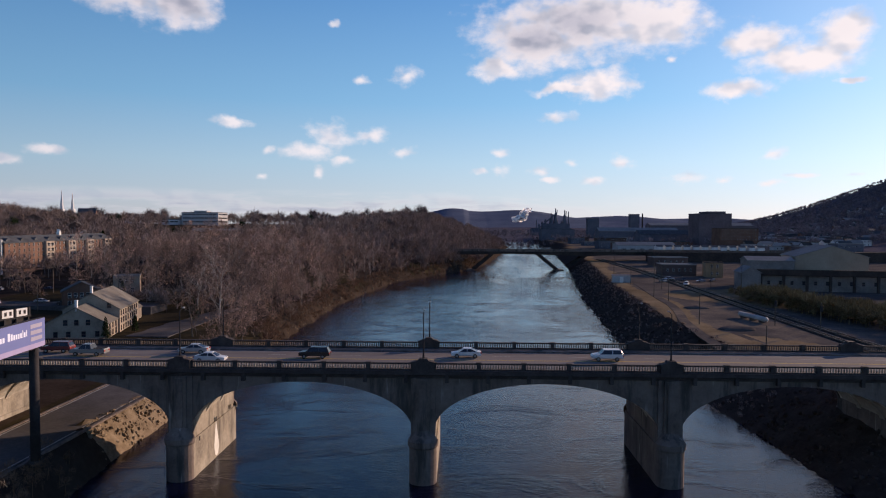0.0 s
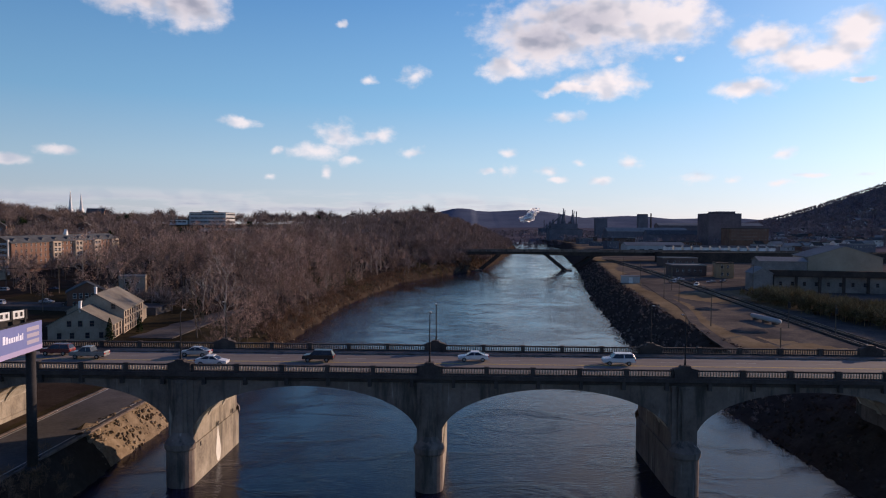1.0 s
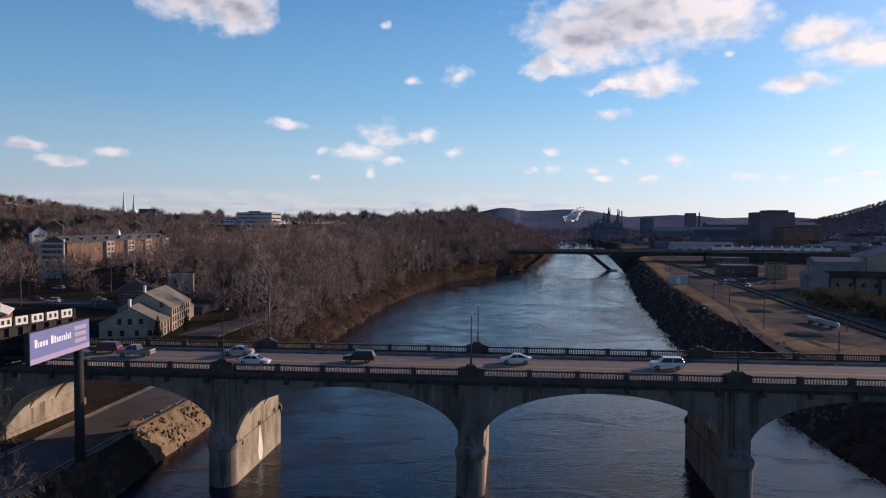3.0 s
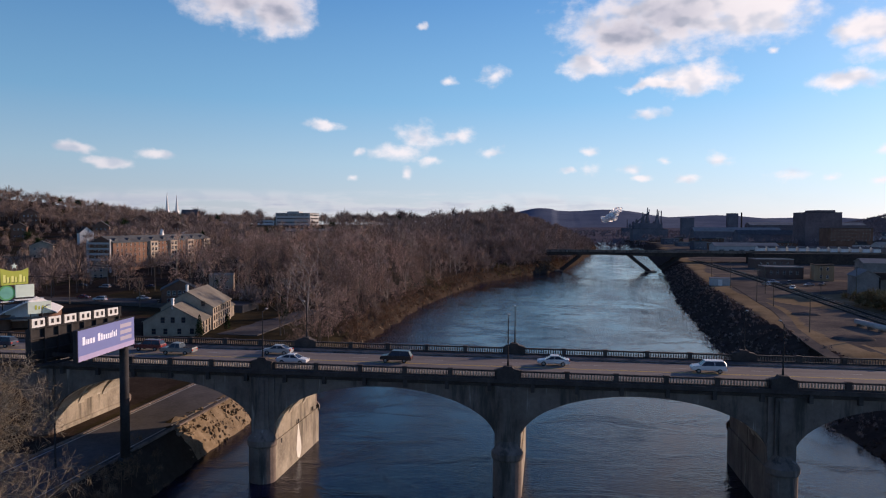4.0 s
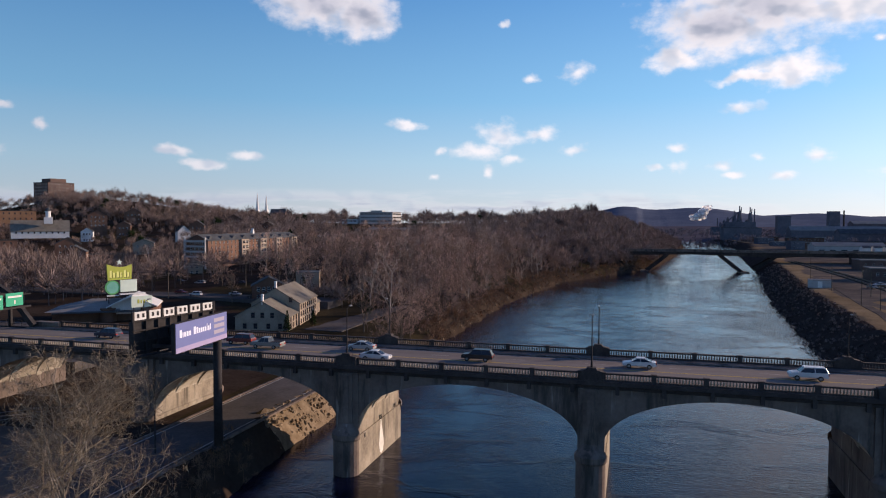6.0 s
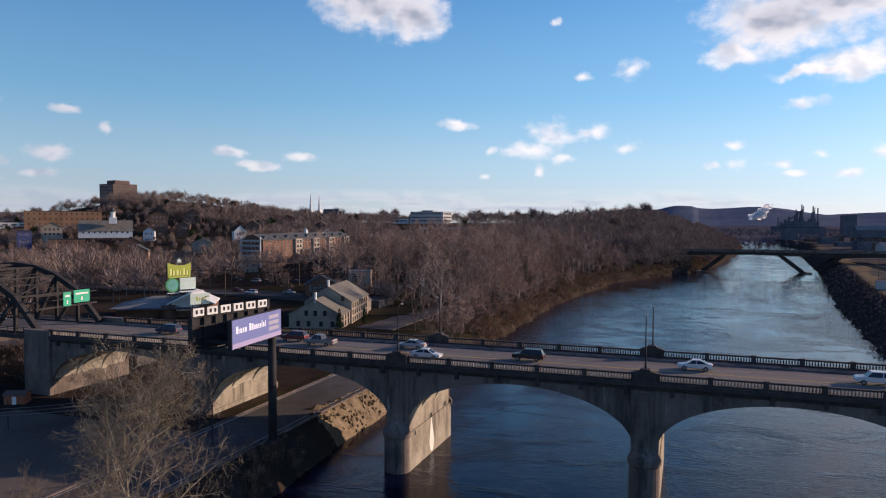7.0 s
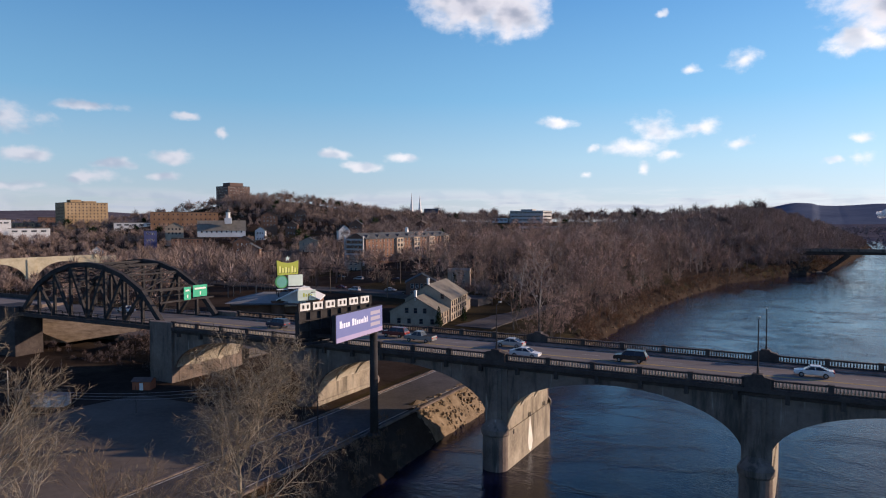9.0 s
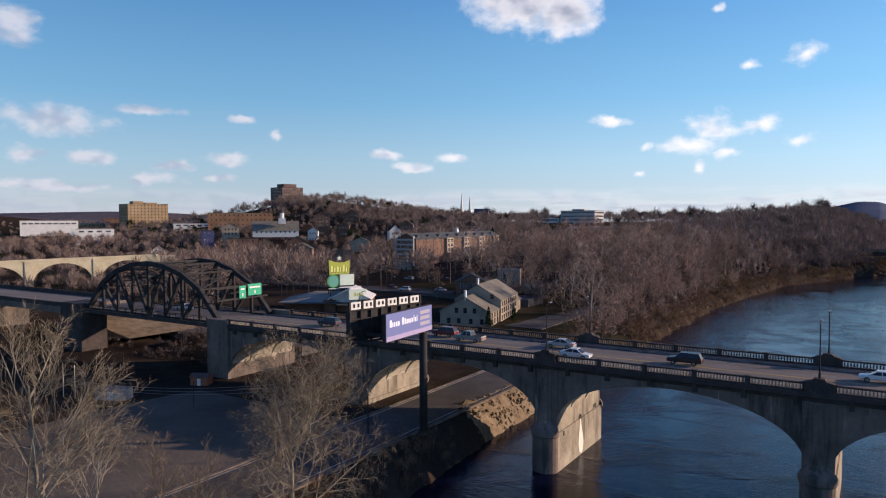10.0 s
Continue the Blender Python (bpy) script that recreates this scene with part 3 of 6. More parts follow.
SCRUB = material("olive_scrub", [(0.11, 0.085, 0.045), (0.20, 0.155, 0.082), (0.29, 0.22, 0.125)], 0.3, 0.95, 0.0, 8, per_island=0.4, spec=0.0)


def grow(seed, tall, levels=4, kids=(7, 6, 6, 9), spread=0.75, trunk_r=0.3, droop=0.0, sliver=0.03, lean=0.0, first=0.28):
    """Trunk and limbs as tapered prisms, the last shoots as slivers. Returns two lists of (vertices, faces): wood, twigs."""
    rng = random.Random(seed)
    wood_v, wood_f, twig_v, twig_f = [], [], [], []

    def ring(p, d, r, sides):
        q = d.to_track_quat("Z", "Y")
        return [p + q @ Vector((r * math.cos(2 * math.pi * i / sides), r * math.sin(2 * math.pi * i / sides), 0)) for i in range(sides)]

    def limb(p, d, length, r, level):
        if level >= levels:
            side = d.cross(Vector((rng.uniform(-1, 1), rng.uniform(-1, 1), rng.uniform(-1, 1)))).normalized() * sliver
            k = len(twig_v)
            mid = p + d * length * 0.5 + Vector((rng.uniform(-1, 1), rng.uniform(-1, 1), rng.uniform(-0.5, 1))) * length * 0.08
            twig_v.extend([p - side, p + side, mid + side * 0.7, mid - side * 0.7, p + d * length + Vector((0, 0, length * 0.1))])
            twig_f.extend([(k, k + 1, k + 2, k + 3), (k + 3, k + 2, k + 4)])
            return
        sides = (6, 4, 3, 3, 3)[min(level, 4)]
        segs = 4 if level == 0 else (3 if level == 1 else 2)
        pts, dirs = [p], [d]
        for i in range(segs):
            bend = Vector((rng.uniform(-1, 1), rng.uniform(-1, 1), rng.uniform(-0.6, 0.9) + 0.35 * (level > 0) - droop)) * (0.10 if level == 0 else 0.22)
            d = (d + bend).normalized()
            p = p + d * length / segs
            pts.append(p)
            dirs.append(d)
        k = len(wood_v)
        for i, (q, e) in enumerate(zip(pts, dirs)):
            wood_v.extend(ring(q, e, max(r * (1 - 0.8 * i / segs), sliver * 0.8), sides))
        for i in range(segs):
            for j in range(sides):
                a, b = k + i * sides + j, k + i * sides + (j + 1) % sides
                wood_f.append((a, b, b + sides, a + sides))
        n = kids[min(level, len(kids) - 1)]
        for j in range(n):
            f = first + (1 - first) * (j + rng.random()) / n if level == 0 else 0.2 + 0.8 * (j + rng.random()) / n
            x = f * segs
            i = min(int(x), segs - 1)
            q = pts[i].lerp(pts[i + 1], x - i)
            e = dirs[i + 1]
            turn = e.cross(Vector((rng.uniform(-1, 1), rng.uniform(-1, 1), rng.uniform(-0.4, 0.4)))).normalized()
            open_ = spread * rng.uniform(0.65, 1.25) * (1.0 if level else 1.1 - 0.35 * f)
            e2 = (e * math.cos(open_) + turn * math.sin(open_)).normalized()
            ratio = (0.62 - 0.25 * f) if level == 0 else (0.62 - 0.28 * f)
            limb(q, e2, length * ratio * rng.uniform(0.75, 1.25), r * (0.44 - 0.2 * f), level + 1)

    limb(Vector((0, 0, -0.3)), Vector((lean, lean * 0.4, 1)).normalized(), tall * 0.82, trunk_r, 0)
    return (wood_v, wood_f), (twig_v, twig_f)


def as_mesh(name, data, mat):
    me = bpy.data.meshes.new(name)
    me.from_pydata([tuple(v) for v in data[0]], [], data[1])
    me.materials.append(mat)
    return me


def tree_pattern(seed, tall, wood_mat, twig_mat, **how):
    wood, twigs = grow(seed, tall, **how)
    return as_mesh("trunk", wood, wood_mat), as_mesh("crown", twigs, twig_mat)


def plant(pattern, x, y, size, turn, label, group="", z=None, name="bare_tree"):
    z = ground_at(x, y) if z is None else z
    tree = empty(name, pose(x, y, z, 0, 0, turn), label, "tree", group)
    for mesh, what in zip(pattern, ("trunk", "crown")):
        share(what, mesh, tree, Matrix.Diagonal((size, size, size * (0.92 + 0.16 * ((turn * 7) % 1)), 1)))
    return tree


# large trees on the bank
NEAR_SPECS = [
    (11, -49.8, 53.8, 23.5, 0.34, "tall bare deciduous tree with tan twigs on the river bank", PALE_BARK),
    (12, -62.5, 34.5, 23.0, 0.36, "spreading bare deciduous tree beside the car park", PALE_BARK),
    (13, -53.5, 34.5, 15.5, 0.16, "slender bare tree with a pale trunk", PALE_BARK),
    (14, -51.0, 39.5, 14.5, 0.2, "dark-stemmed bare tree beside the car park", BARK),
    (15, -49.6, 43.0, 15.0, 0.22, "dark-stemmed bare tree on the river bank", BARK),
    (16, -58.0, 28.0, 16.0, 0.22, "bare tree with pale upper limbs", PALE_BARK),
]
for seed, x, y, tall, thick_, text, bark in NEAR_SPECS:
    dense = seed in (11, 12)
    pat = tree_pattern(seed, tall, bark, TWIGS_NEAR, levels=4, kids=((20, 10, 9, 9) if seed == 11 else (13, 8, 8, 8)) if dense else (9, 6, 5, 5), spread=1.0 if seed == 11 else (0.68 if dense else 0.65), trunk_r=thick_, sliver=0.015, lean=0.05, droop=0.3, first=0.15)
    plant(pat, x, y, 1.0, seed * 40, text, "trees on the bank")

FOREST = [tree_pattern(30 + i, 16.0, FOREST_PALE if i % 4 == 0 else BARK, TWIGS, levels=3, kids=((10, 8, 9), (12, 7, 9), (9, 9, 8))[i % 3], spread=0.86 + 0.11 * (i % 4), trunk_r=0.2 + 0.06 * (i % 4 == 0), sliver=0.042, first=0.12 + 0.1 * (i % 2)) for i in range(9)]
rng = random.Random(5)
taken = []


def free(s, v):
    """Whether the plan leaves room for a tree there."""
    if -122 < s < -80 and 50 < v < 130:      # stone house and its yard
        return False
    if -84 < s < -72 and 90 < v < 150:       # car park behind the house
        return False
    if -185 < s < -112 and 20 < v < 104:     # fuel depot
        return False
    if -245 < s < -190 and 215 < v < 360:    # brick apartments
        return False
    if -175 < s < -96 and 100 < v < 190:     # street and red house
        return (s * 7 + v * 3) % 5 < 0.7
    return True


def crowding(x, y):
    return noise.noise(Vector((x * 0.035, y * 0.035, 3.0)))


count = 0
while count < 270:
    v = 52 + 296 * rng.random() ** 0.85
    lo = np.interp(v, LEFT_V, LEFT_S)
    s = lo - 3.5 - 120 * rng.random() ** 1.35
    if not free(s, v) or (lambda q: q.y < 236 and q.x < (-0.345 + 0.03 * math.sin(q.y * 0.23)) * q.y)(BRIDGE @ Vector((s, v, 0))) or crowding(s, v) < -0.28 or any((s - a) ** 2 + (v - b) ** 2 < 34 for a, b in taken):
        continue
    taken.append((s, v))
    p = BRIDGE @ Vector((s, v, 0))
    edge = (lo - s) < 10
    plant(FOREST[rng.randrange(9)], p.x, p.y, rng.uniform(0.45, 0.85) if edge else 0.62 + 0.72 * rng.random() ** 1.2, rng.uniform(0, 360), "bare brown deciduous tree in the riverside wood", "riverside wood")
    count += 1


def far_trees(name, spots, label, mat, slivers, width, category="woods"):
    """A wood far off, as one mesh of upright crowns made of slivers."""
    g = np.random.default_rng(17)
    verts, faces = [], []
    k = 0
    for x, y, z, tall in spots:
        n = slivers
        r = tall * 0.40 * (0.75 + 0.5 * g.random())
        th, up = g.random(n) * 2 * math.pi, -0.45 + 1.45 * g.random(n)
        flat_ = np.sqrt(np.clip(1 - up * up, 0, 1))
        ray = np.stack([flat_ * np.cos(th), flat_ * np.sin(th), up * tall * 0.46 / r], -1) * (r * (0.5 + 0.6 * np.sqrt(g.random(n))))[:, None]
        heart = np.array([x, y, z + tall * 0.5])
        base = heart + ray * 0.4 + 0.1 * r * g.standard_normal((n, 3))
        tip = heart + ray + np.array([0, 0, 0.04 * tall]) + 0.07 * r * g.standard_normal((n, 3))
        turn = g.random(n) * math.pi
        side = np.stack([np.cos(turn), np.sin(turn), 0.3 * g.standard_normal(n)], -1) * (width * (0.5 + g.random(n)))[:, None]
        verts.append(np.stack([base - side, base + side, tip], 1).reshape(-1, 3))
        faces.append(np.arange(k, k + 3 * n).reshape(-1, 3))
        k += 3 * n
        # trunk
        t = 0.02 * tall
        verts.append(np.array([(x - t, y, z - 0.5), (x + t, y, z - 0.5), (x, y, z + tall * 0.6)]))
        faces.append(np.array([(k, k + 1, k + 2)]))
        k += 3
    verts, faces = np.concatenate(verts), np.concatenate(faces)
    me = bpy.data.meshes.new(name)
    me.vertices.add(len(verts))
    me.vertices.foreach_set("co", verts.astype(np.float32).ravel())
    me.loops.add(len(faces) * 3)
    me.loops.foreach_set("vertex_index", faces.astype(np.int32).ravel())
    me.polygons.add(len(faces))
    me.polygons.foreach_set("loop_start", np.arange(0, len(faces) * 3, 3, dtype=np.int32))
    me.update(calc_edges=True)
    me.materials.append(mat)
    tagged(new(name, me), label, category, kind="stuff")


TWIGS_FAR = material("far_bare_twigs", [(0.135, 0.102, 0.09), (0.24, 0.18, 0.155), (0.36, 0.275, 0.235)], 0.06, 0.95, 0.0, 8, per_island=0.45, spec=0.0)
spots, tries = [], random.Random(8)
while len(spots) < 3300:
    x, y = tries.uniform(-900, 60), tries.uniform(190, 1050)
    if abs(x) > 0.95 * y + 260 or tries.random() > 0.30 + 0.7 * (y < 650):
        continue
    s, v = (float(q) for q in to_plan(x, y))
    d = float(np.interp(v, LEFT_V, LEFT_S)) - s
    if d < 3 or not free(s, v) or (v < 345 and d < 122):
        continue
    if math.hypot(x + 300, y - 345) < 30 or (s < -185 and v < 135 and tries.random() < 0.3):
        continue
    if -330 < x < -150 and 255 < y < 395 and tries.random() < 0.55:      # open ground before the apartments
        continue
    if y > 520 and -0.40 < x / y < -0.295 and y < 800:      # open slope below the office block
        continue
    town = x < -330 and y < 600 and x < -0.62 * y
    if town and tries.random() < 0.55:
        continue
    if -1.32 < x / y < -1.0 and math.hypot(x, y) > 640 and tries.random() < 0.85:      # before the brick hall
        continue
    if -500 < x < -290 and 325 < y < 455 and tries.random() < 0.7:
        continue
    spots.append((x, y, ground_at(x, y), tries.uniform(5, 9) if town else 6.5 + 12 * tries.random() ** 1.3))
skyline = []
for i in range(420):
    x, y = tries.uniform(-800, -20), tries.uniform(880, 1040)
    if -0.40 < x / y < -0.295:
        continue
    skyline.append((x, y, ground_at(x, y), tries.uniform(9, 17) if i % 5 else tries.uniform(18, 25)))
for i in range(560):
    x, y = tries.uniform(-680, -330), tries.uniform(520, 800)
    if x < -0.93 * y or (x < -0.62 * y and y < 600):
        continue
    spots.append((x, y, ground_at(x, y), tries.uniform(8, 15)))
for i in range(320):
    x, y = tries.uniform(-1150, -640), tries.uniform(330, 640)
    spots.append((x, y, ground_at(x, y), tries.uniform(5, 9)))
for i in range(70):
    x, y = tries.uniform(-208, -170), tries.uniform(318, 450)
    spots.append((x, y, ground_at(x, y), tries.uniform(4.5, 8)))
for i in range(24):
    x, y = tries.uniform(-125, -92), tries.uniform(226, 244)
    spots.append((x, y, ground_at(x, y), tries.uniform(6, 10)))
for i in range(60):
    x, y = tries.uniform(-330, -180), tries.uniform(150, 240)
    spots.append((x, y, ground_at(x, y), tries.uniform(5, 10)))
for i in range(420):      # between the roofs of the town
    at, r = radians(tries.uniform(-66, -45)), tries.uniform(300, 720)
    x, y = r * math.sin(at), r * math.cos(at)
    spots.append((x, y, ground_at(x, y), tries.uniform(5, 9.5)))
for i in range(170):
    at, r = radians(tries.uniform(-67, -44)), tries.uniform(650, 735)
    x, y = r * math.sin(at), r * math.cos(at)
    spots.append((x, y, ground_at(x, y), tries.uniform(10, 16)))
for i in range(300):
    at, r = radians(tries.uniform(-62, -40)), tries.uniform(780, 1050)
    x, y = r * math.sin(at), r * math.cos(at)
    spots.append((x, y, ground_at(x, y), tries.uniform(7, 13)))
# Backlit dimness of the skyline is put into these darker base colours.
TWIGS_SKY = material("skyline_twigs", [(0.07, 0.055, 0.057), (0.125, 0.095, 0.094), (0.19, 0.145, 0.138)], 0.04, 0.95, 0.0, 8, per_island=0.35, spec=0.0)
far_trees("skyline_wood", skyline, "dark bare trees along the skyline", TWIGS_SKY, 260, 0.2)
far_trees("hillside_wood", spots, "bare brown winter woods covering the hillside", TWIGS_FAR, 180, 0.12)
spots = []
while len(spots) < 900:
    v = tries.uniform(340, 900)
    d = tries.uniform(2, 120)
    p = BRIDGE @ Vector((float(np.interp(v, LEFT_V, LEFT_S)) - d, v, 0))
    spots.append((p.x, p.y, ground_at(p.x, p.y), tries.uniform(9, 16) * (0.7 if d < 8 else 1)))
far_trees("far_bank_wood", spots, "bare brown trees along the far river bank", TWIGS_FAR, 260, 0.12)
spots = []
while len(spots) < 3600:
    y = tries.uniform(800, 2400)
    x = y * tries.uniform(0.28, 0.74)
    z = ground_at(x, y)
    if z < 14 and tries.random() > 0.2:
        continue
    spots.append((x, y, z, tries.uniform(11, 15)))
# Distance haze is put into the mountain wood's blue-grey base colours.
TWIGS_MOUNTAIN = material("hazed_mountain_twigs", [(0.13, 0.114, 0.132), (0.205, 0.178, 0.193), (0.28, 0.24, 0.25)], 0.02, 0.95, 0.0, 8, per_island=0.35, spec=0.0)
for i in range(1500):      # flats beyond the works
    y = tries.uniform(1050, 2700)
    x = y * tries.uniform(0.02, 0.5)
    spots.append((x, y, ground_at(x, y), tries.uniform(7, 14)))
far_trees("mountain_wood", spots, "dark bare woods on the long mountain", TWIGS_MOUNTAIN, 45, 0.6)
# brush along the water's edge
spots = []
while len(spots) < 700:
    v = 95 + 420 * tries.random() ** 1.3
    p = BRIDGE @ Vector((float(np.interp(v, LEFT_V, LEFT_S)) - tries.uniform(0.5, 6), v, 0))
    spots.append((p.x, p.y, ground_at(p.x, p.y), tries.uniform(2.0, 4.5)))
BRUSH = material("russet_brush", [(0.10, 0.062, 0.04), (0.19, 0.12, 0.078), (0.27, 0.18, 0.12)], 0.15, 0.95, 0.0, 8, per_island=0.4, spec=0.0)
far_trees("bank_brush", spots, "russet brush and saplings along the water's edge", BRUSH, 60, 0.07, "brush")
spots = []
for i in range(190):
    v, d = tries.uniform(-70, -3), tries.uniform(0.3, 5.5)
    p = BRIDGE @ Vector((float(np.interp(v, LEFT_V, LEFT_S)) - d, v, 0))
    spots.append((p.x, p.y, ground_at(p.x, p.y), tries.uniform(1.2, 3.2)))
far_trees("near_bank_brush", spots, "russet brush on the shaded river bank", BRUSH, 90, 0.02, "brush")
# scrub beside the railway
spots = []
for i in range(520):
    f = tries.random()
    x, y = 117 + 9 * f + tries.uniform(-3, 16), 262 - 92 * f + tries.uniform(-6, 6)
    spots.append((x, y, ground_at(x, y), tries.uniform(1.8, 7.5)))
far_trees("railway_scrub", spots, "olive brown scrub beside the railway", SCRUB, 150, 0.12, "scrub")
spots = []
for i in range(1000):
    v, d = tries.uniform(30, 430), tries.uniform(1, 19)
    p = BRIDGE @ Vector((float(np.interp(v, RIGHT_V, RIGHT_S)) + d, v, 0))
    spots.append((p.x, p.y, ground_at(p.x, p.y), tries.uniform(0.7, 2.0)))
far_trees("levee_brush", spots, "low dark brush on the stone levee", TWIGS_FAR, 60, 0.05, "brush")
spots = [(tries.uniform(-760, -120), tries.uniform(420, 900)) for i in range(45)]
far_trees("hillside_evergreen", [(x, y, ground_at(x, y), tries.uniform(7, 15)) for x, y in spots], "scattered dark evergreens on the hillside", EVERGREEN, 260, 0.3)


# ---- loose stone on the banks ----
def stones(name, label, spots, mat):
    """Many rough stones as one mesh."""
    g = random.Random(31)
    base = bmesh.new()
    bmesh.ops.create_icosphere(base, subdivisions=1, radius=1.0)
    pts = [v.co.copy() for v in base.verts]
    tri = [[v.index for v in f.verts] for f in base.faces]
    base.free()
    verts, faces = [], []
    for x, y, z, r in spots:
        k = len(verts)
        m = Euler((g.uniform(0, 6), g.uniform(0, 6), g.uniform(0, 6))).to_matrix()
        sc = Vector((g.uniform(0.7, 1.4), g.uniform(0.6, 1.2), g.uniform(0.5, 0.9))) * r
        for p in pts:
            q = m @ Vector((p.x * sc.x, p.y * sc.y, p.z * sc.z)) * g.uniform(0.85, 1.15)
            verts.append((x + q.x, y + q.y, z + q.z))
        faces.extend([[k + i for i in f] for f in tri])
    me = bpy.data.meshes.new(name)
    me.from_pydata(verts, [], faces)
    me.materials.append(mat)
    tagged(new(name, me), label, "stones", kind="stuff")


def bank_spots(n, side, v0, v1, d0, d1, r0, r1):
    out_ = []
    for i in range(n):
        v, d = tries.uniform(v0, v1), tries.uniform(d0, d1)
        s = float(np.interp(v, LEFT_V, LEFT_S)) - d if side < 0 else float(np.interp(v, RIGHT_V, RIGHT_S)) + d
        p = BRIDGE @ Vector((s, v, 0))
        out_.append((p.x, p.y, ground_at(p.x, p.y), tries.uniform(r0, r1)))
    return out_


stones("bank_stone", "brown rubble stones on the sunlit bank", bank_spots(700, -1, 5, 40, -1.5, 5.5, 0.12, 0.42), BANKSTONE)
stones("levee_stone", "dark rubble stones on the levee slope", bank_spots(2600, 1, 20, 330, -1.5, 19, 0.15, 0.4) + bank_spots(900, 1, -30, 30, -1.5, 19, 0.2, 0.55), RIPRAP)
stones("shore_stone", "pale stones along the wooded shore", bank_spots(500, -1, 100, 420, -2.5, 2.0, 0.15, 0.55), BANKSTONE)


# ---- buildings ----
BRICK = material("red_brick", [(0.085, 0.045, 0.033), (0.15, 0.082, 0.058), (0.21, 0.118, 0.084)], 0.15, 0.9, 0.2, 10)
BRICK_TAN = material("tan_brick", [(0.22, 0.15, 0.085), (0.31, 0.22, 0.13), (0.38, 0.28, 0.175)], 0.1, 0.9, 0.15, 10)
BRICK_DARK = material("dark_brown_brick", [(0.065, 0.045, 0.042), (0.12, 0.08, 0.07), (0.17, 0.115, 0.10)], 0.1, 0.9, 0.15, 10)
STUCCO = material("cream_stone_wall", [(0.20, 0.16, 0.125), (0.33, 0.272, 0.212), (0.43, 0.362, 0.285)], 0.25, 0.9, 0.3, 9)
WHITE_WALL = material("white_painted_wall", [(0.55, 0.55, 0.54), (0.74, 0.74, 0.73)], 0.2, 0.7, 0.05, 8)
OFFICE = material("pale_office_panel", [(0.30, 0.305, 0.31), (0.46, 0.465, 0.465)], 0.1, 0.85, 0.05, 8)
SHINGLE = material("grey_shingle_roof", [(0.10, 0.09, 0.076), (0.17, 0.155, 0.13), (0.24, 0.22, 0.185)], 0.25, 0.9, 0.2, 12)
SLATE = material("blue_grey_slate_roof", [(0.045, 0.05, 0.055), (0.08, 0.087, 0.094), (0.12, 0.128, 0.135)], 0.25, 0.9, 0.2, 12, spec=0.1)
ROOF_DARK = material("dark_flat_roof", [(0.03, 0.03, 0.031), (0.055, 0.054, 0.054), (0.09, 0.087, 0.084)], 0.12, 0.95, 0.1, 12, spec=0.05)
ROOF_PALE = material("pale_metal_roof", [(0.19, 0.185, 0.18), (0.30, 0.295, 0.285)], 0.1, 0.95, 0.05, 8, spec=0.0)
SHED_TAN = material("tan_metal_siding", [(0.26, 0.21, 0.16), (0.40, 0.33, 0.255)], 0.12, 0.85, 0.1, 10)
RUST = material("rusted_steel", [(0.03, 0.026, 0.026), (0.06, 0.047, 0.043), (0.10, 0.075, 0.064)], 0.08, 0.95, 0.2, 8, spec=0.05)
TRIM = material("white_trim", [(0.6, 0.6, 0.58), (0.76, 0.76, 0.74)], 1.0, 0.6, 0.0)


def window_mesh(name, w, h, frame_mat, glass=None):
    """A framed sash window with its panes set back, facing -y."""
    bm = bmesh.new()
    rows = [[bm.verts.new((x, -0.08, z)) for x in (-w / 2, w / 2)] for z in (0, h / 2, h)]
    panes = [bm.faces.new((rows[i][0], rows[i][1], rows[i + 1][1], rows[i + 1][0])) for i in range(2)]
    edges = [e for e in bm.edges if len(e.link_faces) == 1]
    skirt = bmesh.ops.extrude_edge_only(bm, edges=edges)
    for v in skirt["geom"]:
        if isinstance(v, bmesh.types.BMVert):
            v.co.y = 0.03
    bmesh.ops.inset_individual(bm, faces=panes, thickness=0.09, depth=-0.05)
    for f in panes:
        f.material_index = 1
    me = bpy.data.meshes.new(name)
    bm.to_mesh(me)
    bm.free()
    me.materials.append(frame_mat)
    me.materials.append(glass or GLASS_DARK)
    return me


WIN_SMALL = window_mesh("window", 1.1, 1.7, TRIM)
WIN_DARK = window_mesh("window", 1.2, 1.7, BRICK_DARK)
WIN_WIDE = window_mesh("window", 2.4, 1.7, TRIM)
WIN_BAND = window_mesh("window", 4.6, 1.6, OFFICE)


def window_rows(parent, mesh, width, depth, side, zs, n, margin=1.5):
    """Rows of windows on one side ('front', 'right', 'left') of a box that starts at x 0, y 0."""
    span = width if side == "front" else depth
    for z in zs:
        for i in range(n):
            a = margin + (span - 2 * margin) * (i + 0.5) / n
            m = {"front": pose(a, -0.01, z), "right": pose(width + 0.01, a, z, 0, 0, 90), "left": pose(-0.01, span - a, z, 0, 0, -90)}[side]
            share("window", mesh, parent, m)


